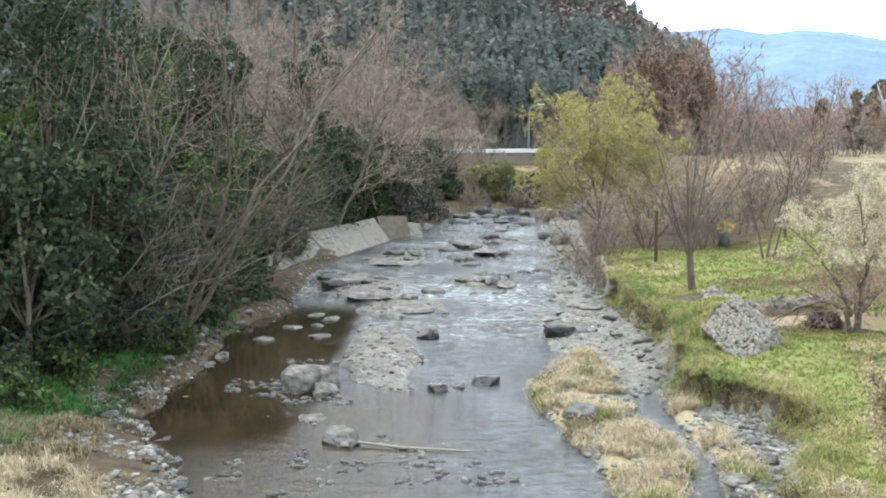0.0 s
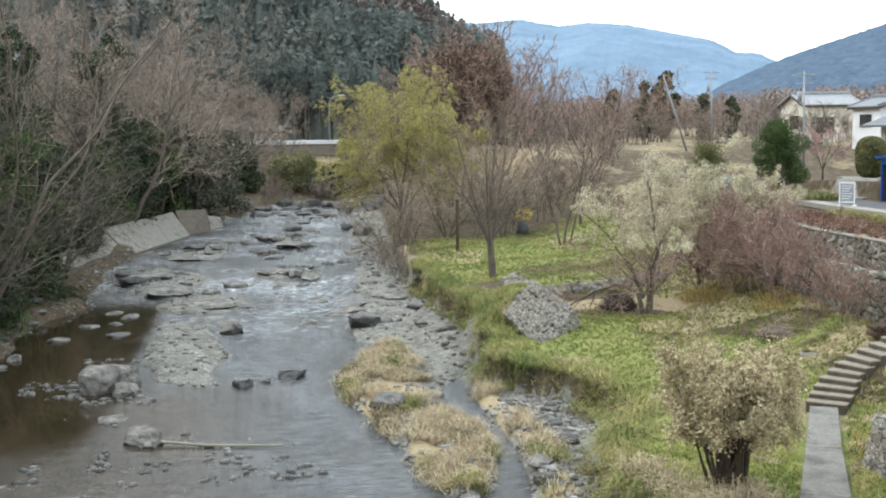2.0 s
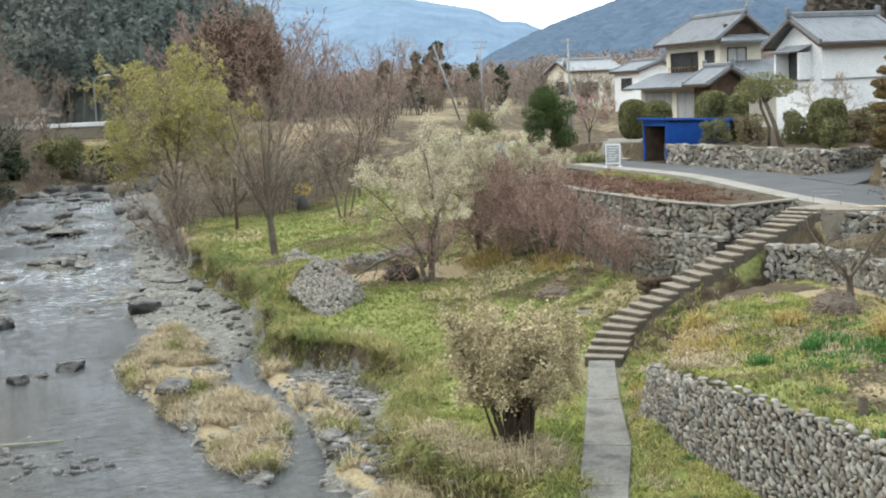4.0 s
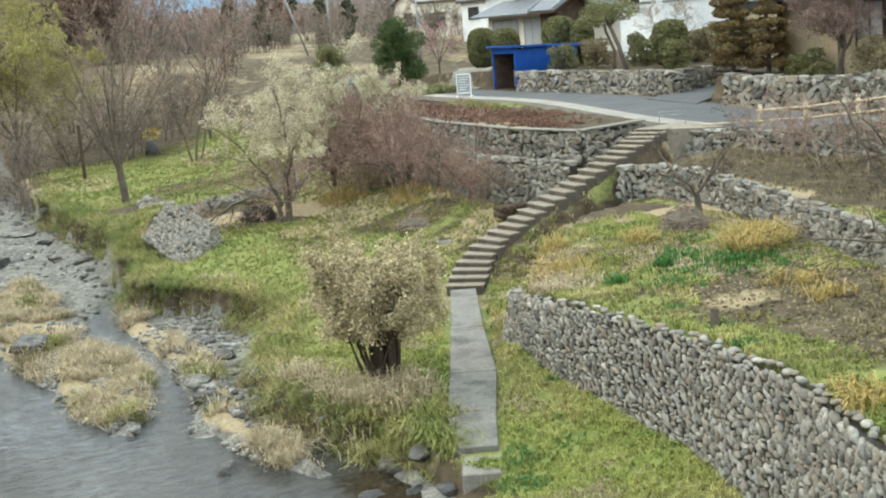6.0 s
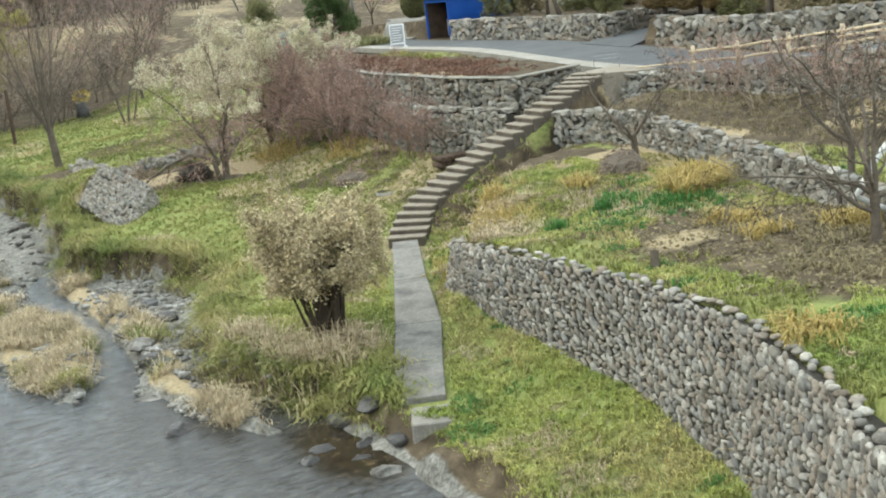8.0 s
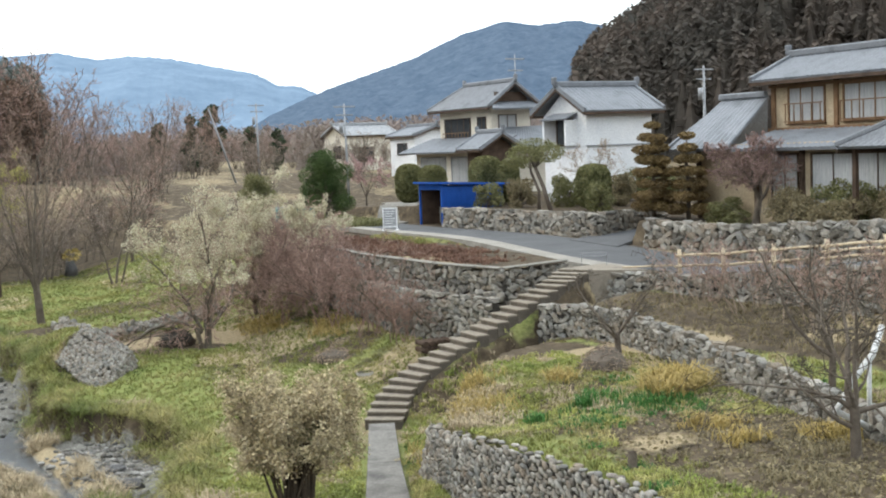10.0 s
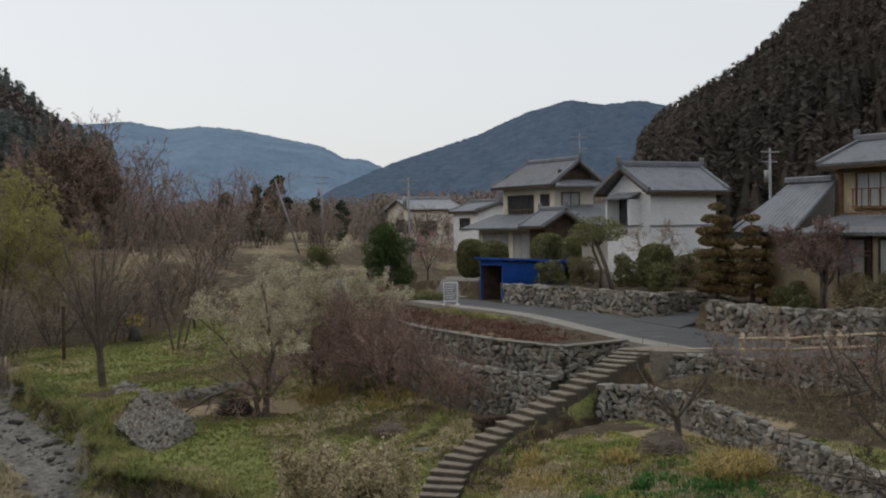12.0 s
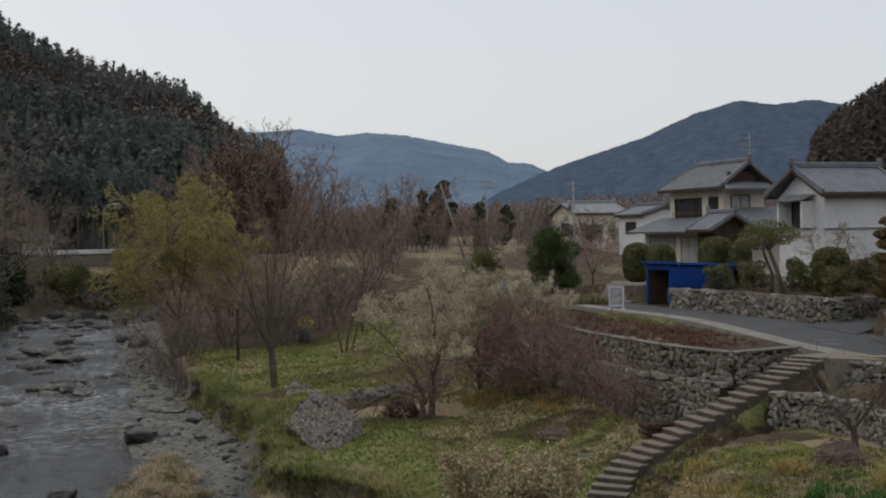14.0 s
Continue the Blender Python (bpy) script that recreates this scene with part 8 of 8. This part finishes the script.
# ---- pebbles, straw and grass ----
def pebbles(name, label, x, y, lo, hi, seed, mat, zs=None):
    rs = np.random.RandomState(seed)
    phi = (1 + 5 ** 0.5) / 2
    bv = np.array([(-1, phi, 0), (1, phi, 0), (-1, -phi, 0), (1, -phi, 0), (0, -1, phi), (0, 1, phi), (0, -1, -phi), (0, 1, -phi), (phi, 0, -1), (phi, 0, 1), (-phi, 0, -1), (-phi, 0, 1)]) / 1.9
    bf = np.array([(0, 11, 5), (0, 5, 1), (0, 1, 7), (0, 7, 10), (0, 10, 11), (1, 5, 9), (5, 11, 4), (11, 10, 2), (10, 7, 6), (7, 1, 8), (3, 9, 4), (3, 4, 2), (3, 2, 6), (3, 6, 8), (3, 8, 9), (4, 9, 5), (2, 4, 11), (6, 2, 10), (8, 6, 7), (9, 8, 1)])
    n = len(x)
    s = lo + (hi - lo) * rs.uniform(0, 1, n) ** 2.5
    a = rs.uniform(0, 6.28, n)
    v = bv[None] * (s[:, None, None] * 0.5) * np.stack([rs.uniform(0.9, 1.5, n), rs.uniform(0.7, 1.1, n), rs.uniform(0.4, 0.7, n)], -1)[:, None]
    v = v * (1 + rs.uniform(-0.15, 0.15, (n, 12, 1)))
    c, sn = np.cos(a)[:, None], np.sin(a)[:, None]
    vx, vy = v[..., 0] * c - v[..., 1] * sn, v[..., 0] * sn + v[..., 1] * c
    z = ground_z(x, y) if zs is None else zs
    v = np.stack([vx + x[:, None], vy + y[:, None], v[..., 2] + z[:, None] + 0.08 * s[:, None]], -1).reshape(-1, 3)
    f = (bf[None] + (np.arange(n) * 12)[:, None, None]).reshape(-1, 3)
    return tagged(raw_object(name, v, f, mat), label, "gravel", kind="stuff")


rs_ = np.random.RandomState(200)
cx, cy = rs_.uniform(-12, 13, 60000), 26 + 74 * rs_.uniform(0, 1, 60000) ** 1.4
h = ground_z(cx, cy) - water_z(cy)
shore = (cx < grass_edge(cy) + 0.2) & (cx > left_edge(cy) - 1.0 - 1.5 * (cy < 42)) & (h > -0.12) & (h < 0.6)
near_left = (cx < -4.5) & (cy < 43)
pick = shore & (near_left | (cx > -4.5) | (np.arange(len(cx)) % 2 == 0)) & (vnoise(cx, cy, 1.5, 34) > -0.45) & ((cy < 45) | (cx < -6) | (rs_.uniform(0, 1, len(cx)) < 0.22))
pebbles("gravel", "grey river gravel and cobbles on the bars", cx[pick][:15000], cy[pick][:15000], 0.06, 0.30, 201, GRAVEL)

hx, hy = rs_.uniform(-14.5, -6, 9000), rs_.uniform(30, 50, 9000)
bed = (hx < left_edge(hy) + 0.3) & (hx > np.interp(hy, *BANK_FOOT) - 0.2) & (inside(hx, hy, STRAW_RINGS[3]) < 0.1) & (vnoise(hx, hy, 1.2, 44) + 0.6 * rs_.uniform(-1, 1, len(hx)) > 0.25)
pebbles("gravel", "pale and dark cobbles spread along the pool's shore", hx[bed], hy[bed], 0.07, 0.28, 223, GRAVEL)
shx, shy = rs_.uniform(-9, 3.5, 5000), rs_.uniform(27, 52, 5000)
wet = (shx > left_edge(shy) + 0.5) & (shx < 3.4 - 0.2 * (shy - 27)) & (vnoise(shx, shy, 2.6, 57) + 0.8 * vnoise(shx, shy, 0.9, 58) > 0.55) & (ground_z(shx, shy) < water_z(shy))
pebbles("shallows_stones", "dark wet stones breaking the shallow water", shx[wet], shy[wet], 0.07, 0.34, 238, WET_STONE, water_z(shy[wet]) - 0.02)
sx, sy = np.concatenate([rs_.uniform(3, 9.5, 12000), rs_.uniform(-17, -7.5, 7000)]), np.concatenate([rs_.uniform(23, 53, 12000), rs_.uniform(25, 38, 7000)])
edge_d = np.max([inside(sx, sy, ring) for ring in STRAW_RINGS], axis=0)
good = (edge_d + 0.25 * vnoise(sx, sy, 0.7, 45) > 0.0) & (ground_z(sx, sy) - water_z(sy) > -0.05) & (vnoise(sx, sy, 1.3, 37) + 0.9 * vnoise(sx, sy, 0.55, 38) > 0.1 - 0.5 * (sx < 0))
sx, sy, good = sx[good], sy[good], np.ones(good.sum(), bool)
kinds = vnoise(sx, sy, 1.1, 51) + 0.6 * vnoise(sx, sy, 0.45, 52)
tuft = (kinds > -0.55) & (kinds < 0.5)
blades("dry_grass", sx[tuft], sy[tuft], "matted dry straw-coloured grass on the gravel bars", "grass", 15, 0.5, 0.019, STRAW, 202, 1.5)
tuft = kinds <= -0.55
blades("brown_grass", sx[tuft], sy[tuft], "short brown withered grass on the gravel bars", "grass", 14, 0.38, 0.02, LEAF_BROWN, 231, 1.2)
tuft = kinds >= 0.5
blades("green_tufts", sx[tuft], sy[tuft], "olive green tufts among the straw", "grass", 15, 0.46, 0.02, BLADE, 224, 1.1)


def scatter(n, x0, x1, y0, y1, seed, power=1.0):
    r = np.random.RandomState(seed)
    return r.uniform(x0, x1, n), y0 + (y1 - y0) * r.uniform(0, 1, n) ** power


mx, my = scatter(60000, 8, 27, 10, 82, 203, 1.3)
on = (mx > grass_edge(my) + 0.32 + 0.25 * vnoise(mx, my, 0.8, 49)) & (mx < 23.2)
terr = inside(mx, my, NEAR_TERRACE)
wall_gap = (terr > 0.05) | (terr < -0.45)
off_path = np.ones_like(on)
for line, half in ((PATH_LINE, 0.62), (STAIR_LINE, 0.8)):
    for (x0, y0, z0), (x1, y1, z1) in zip(line, line[1:]):
        t = np.clip(((mx - x0) * (x1 - x0) + (my - y0) * (y1 - y0)) / ((x1 - x0) ** 2 + (y1 - y0) ** 2), 0, 1)
        off_path &= np.hypot(mx - x0 - t * (x1 - x0), my - y0 - t * (y1 - y0)) > half
bare = np.zeros(len(mx), bool)
for ex, ey, rx, ry in ((20.9, 31.4, 2.7, 1.8), (18.6, 18.5, 3.0, 4.2), (17.6, 14, 3.2, 5), (15.6, 53.6, 2.8, 2.4), (17.4, 51.2, 2.6, 1.6), (12.6, 59, 1.2, 2.4)):
    bare |= np.hypot((mx - ex) / rx, (my - ey) / ry) < 1 + 0.35 * vnoise(mx, my, 1.3, 40)
patch = vnoise(mx, my, 2.2, 35) + 0.5 * vnoise(mx, my, 0.9, 36)
ok = on & wall_gap & off_path & (~bare | (patch > 0.5))
mid = ok & (patch > -0.25) & (patch < 0.95)
blades("meadow_grass", mx[mid], my[mid], "short yellow-green meadow grass", "grass", 5, 0.17, 0.028, BLADE, 204, 0.8)
lush = ok & (patch <= -0.25)
blades("meadow_grass", mx[lush], my[lush], "fresher green grass in the hollows", "grass", 5, 0.15, 0.028, BLADE, 205, 0.7)
pale = ok & (patch >= 0.95)
blades("meadow_grass", mx[pale], my[pale], "dry pale tufts in the meadow", "grass", 8, 0.26, 0.02, STRAW, 206, 1.0)
nx_, ny_ = scatter(26000, 9, 22, 11, 31, 226)
terr2 = inside(nx_, ny_, NEAR_TERRACE)
keep = (nx_ > grass_edge(ny_)) & ((terr2 > 0.05) | (terr2 < -0.42)) & (np.hypot((nx_ - 18.2) / 3.2, (ny_ - 16.5) / 5.5) > 1) & ((terr2 < 0) | (vnoise(nx_, ny_, 1.6, 46) > -0.2))
for (x0, y0, z0), (x1, y1, z1) in zip(PATH_LINE, PATH_LINE[1:]):
    t = np.clip(((nx_ - x0) * (x1 - x0) + (ny_ - y0) * (y1 - y0)) / ((x1 - x0) ** 2 + (y1 - y0) ** 2), 0, 1)
    keep &= np.hypot(nx_ - x0 - t * (x1 - x0), ny_ - y0 - t * (y1 - y0)) > 0.62
nx_, ny_ = nx_[keep], ny_[keep]
hue = vnoise(nx_, ny_, 1.4, 47) + 0.6 * vnoise(nx_, ny_, 0.5, 48)
for lo_, hi_, m_, lab_ in ((-9, -0.75, BLADE_DEEP, "deep green blades beside the path"), (-0.75, 0.55, BLADE_NEAR, "yellow-green blades beside the path"), (0.55, 9, STRAW, "withered pale blades beside the path")):
    pick = (hue > lo_) & (hue <= hi_)
    blades("near_grass", nx_[pick], ny_[pick], lab_, "grass", 5, 0.16, 0.02, m_, 227, 1.0)
# long grass hanging over the cut bank
ey = np.random.RandomState(207).uniform(22, 70, 5200)
ex = grass_edge(ey) + np.random.RandomState(208).normal(0.30, 0.28, 5200) + 0.25 * vnoise(ey, ey, 0.9, 49)
blades("bank_grass", ex, ey, "long grass hanging over the cut river bank", "grass", 6, 0.48, 0.028, BLADE, 209, 1.9)
pick = vnoise(ex, ey, 1.3, 53) > 0.15
blades("bank_straw", ex[pick] - 0.35, ey[pick], "rusty withered grass under the lip of the bank", "grass", 8, 0.34, 0.022, LEAF_BROWN, 232, 1.4)


def patch_of(name, label, spots, length, mat, seed, lean=0.9, per=12, dens=60):
    r = np.random.RandomState(seed)
    xs, ys = [], []
    for x, y, rx, ry in spots:
        n = int(dens * rx * ry) + 6
        xs.append(x + rx * r.normal(0, 0.5, n)), ys.append(y + ry * r.normal(0, 0.5, n))
    return blades(name, np.concatenate(xs), np.concatenate(ys), label, "grass", per, length, 0.03, mat, seed, lean)


patch_of("yellow_grass", "yellowed long grass on the terraces", [(16.6, 27.6, 1.0, 1.3), (17.2, 29.2, 1.2, 1.0), (18.6, 20.3, 0.6, 0.7), (17.8, 18.6, 0.5, 0.4), (12.9, 12.8, 0.7, 0.8), (19.4, 27.3, 0.5, 0.5), (21.3, 46.5, 0.8, 1.6), (20.2, 51, 1.0, 1.6), (19.4, 17.6, 0.8, 0.6)], 0.42, BLADE_YELLOW, 210, 1.1)
patch_of("lush_grass", "clump of deep green leaves on the terrace", [(18.5, 24.6, 0.9, 0.6), (16.6, 24.4, 0.4, 0.35), (19.3, 23.3, 1.0, 0.6)], 0.34, BLADE_DEEP, 211, 0.7)
patch_of("terrace_grass", "short fresh green grass across the terrace", [(18.0, 23.4, 1.5, 1.2), (19.6, 22.2, 1.3, 1.2), (17.0, 22.6, 1.0, 1.0), (20.6, 26.0, 0.8, 0.8)], 0.17, BLADE_DEEP, 235, 0.9, 7, 75)
patch_of("dead_weeds", "thin brown dead weeds on the bare terrace", [(18.6, 18.6, 2.4, 3.2), (17.8, 14.5, 2.2, 3.5), (20.4, 20.6, 1.2, 1.4)], 0.13, LEAF_BROWN, 239, 1.1, 6, 22)
patch_of("straw_mound", "drooping mound of orange-tan straw", [(21.0, 24.4, 0.75, 0.55), (20.3, 23.6, 0.3, 0.3)], 0.8, BLADE_YELLOW, 212, 1.3, 26, 120)
patch_of("pale_straw", "pale yellow straw lying along the terrace edge", [(16.7, 28.6, 0.9, 0.8), (16.4, 26.8, 0.7, 1.2), (17.6, 27.9, 0.8, 0.6), (15.7, 25.2, 0.4, 0.8), (16.2, 28.0, 0.8, 1.2)], 0.3, STRAW, 225, 1.3, 12, 60)
patch_of("step_grass", "thin grass and straw beside the garden steps", [(18.3, 32.9, 0.6, 0.9), (19.4, 33.7, 0.8, 0.6), (20.8, 34.0, 0.8, 0.5), (22.2, 34.0, 0.7, 0.4), (17.6, 31.8, 0.6, 0.9)], 0.2, STRAW, 233, 1.0, 8, 70)
patch_of("step_grass", "fresh grass beside the garden steps", [(18.5, 33.2, 0.8, 0.9), (20.0, 33.8, 1.0, 0.6), (17.9, 32.0, 0.7, 1.0), (21.6, 34.0, 0.8, 0.5)], 0.2, BLADE_NEAR, 234, 0.9, 8, 70)
patch_of("bed_plants", "low red-brown plants covering the garden bed", [(25.0, 40 + 1.6 * k, 1.3, 1.2) for k in range(11)] + [(26.8, 44 + 1.6 * k, 1.3, 1.2) for k in range(9)], 0.17, BED_TWIG, 213, 1.0, 10, 80)
patch_of("bed_weeds", "yellow-green weeds at the back of the garden bed", [(28.3, 52.5, 0.5, 1.6), (28.6, 55.0, 0.5, 1.2), (27.9, 50.2, 0.4, 1.0)], 0.3, BLADE, 230, 0.8, 10, 60)
shore_y = [33 + 2.2 * k for k in range(18)]
shore_x = [float(left_edge(np.array([v]))[0]) for v in shore_y]
patch_of("shore_plants", "dark green weeds along the pool's shore", [(a - 1.6, b, 0.7, 1.2) for a, b in zip(shore_x, shore_y) if b > 38], 0.28, SHORE_BLADE, 236, 1.0, 10, 60)
patch_of("shore_plants", "brown withered weeds along the pool's shore", [(a - 1.0, b + 1, 0.6, 1.2) for a, b in zip(shore_x, shore_y)], 0.25, SHORE_BROWN, 237, 1.1, 9, 50)
patch_of("bank_plants", "green undergrowth at the foot of the wooded bank", [(-14.0, 43, 1.6, 3), (-13.0, 48, 1.6, 3), (-12.2, 53, 1.2, 3), (-14.2, 38.5, 1.4, 2.5), (-11.5, 60, 1, 4)], 0.4, BLADE_DEEP, 214, 0.9, 10, 36)
ux, uy = scatter(2200, 23.8, 28, 10, 33.5, 221)
blades("strip_grass", ux, uy, "thin dry grass on the strip between the walls", "grass", 5, 0.18, 0.025, LEAF_BROWN, 222, 0.9)
lx, ly = scatter(9000, 14.4, 23, 10, 24.5, 216)
dead = (inside(lx, ly, NEAR_TERRACE) > 0.4) & (np.hypot((lx - 18.3) / 4.4, (ly - 17) / 6.5) < 1.0 + 0.3 * vnoise(lx, ly, 1.2, 39))
leaf_litter = leaf_mesh("leaf_litter", np.stack([lx[dead], ly[dead], ground_z(lx[dead], ly[dead]) + 0.03], -1), 0.06, LEAF_BROWN, 217, 0.25)
tagged(leaf_litter, "scattered dead leaves on the bare terrace", "leaf litter")
patch_of("litter", "withered brown stems and litter", [(14.8, 54.6, 1.2, 0.8), (18.6, 17.2, 1.3, 1.0), (16.2, 15.4, 1.2, 1.5)], 0.2, LEAF_BROWN, 215, 1.0, 8, 50)
patch_of("bank_tangle", "dry olive and tan grass tangle around the bush", [(9.7, 26.4, 0.8, 1.2), (10.4, 25.0, 0.8, 0.8), (11.2, 25.6, 0.7, 0.8), (9.4, 28.2, 0.6, 0.8)], 0.75, STRAW, 218, 1.0, 16, 60)
patch_of("bank_tangle", "green grass tangle at the foot of the bush", [(9.9, 25.8, 0.9, 1.2), (10.9, 24.2, 0.8, 0.8), (9.3, 27.4, 0.5, 0.9)], 0.55, BLADE, 219, 1.0, 14, 60)
patch_of("bank_tangle", "olive and brown grass tangle below the wooded bank", [(-13.2, 36.0, 1.8, 1.6), (-11.6, 36.4, 1.0, 0.8), (-14.6, 38.6, 1.4, 1.8), (-14.6, 34.6, 2.0, 1.4), (-12.4, 34.6, 1.2, 0.9), (-11.5, 33.0, 1.5, 0.9), (-14, 32.5, 1.6, 1.0)], 0.5, LEAF_BROWN, 228, 1.0, 14, 50)
patch_of("bank_tangle", "dark green grass tangle below the wooded bank", [(-13.8, 37.0, 1.8, 1.8), (-13.2, 40.5, 1.0, 1.6), (-15.0, 36.0, 1.6, 1.4), (-12.8, 33.6, 1.4, 0.8)], 0.5, BLADE_DEEP, 229, 0.9, 14, 46)
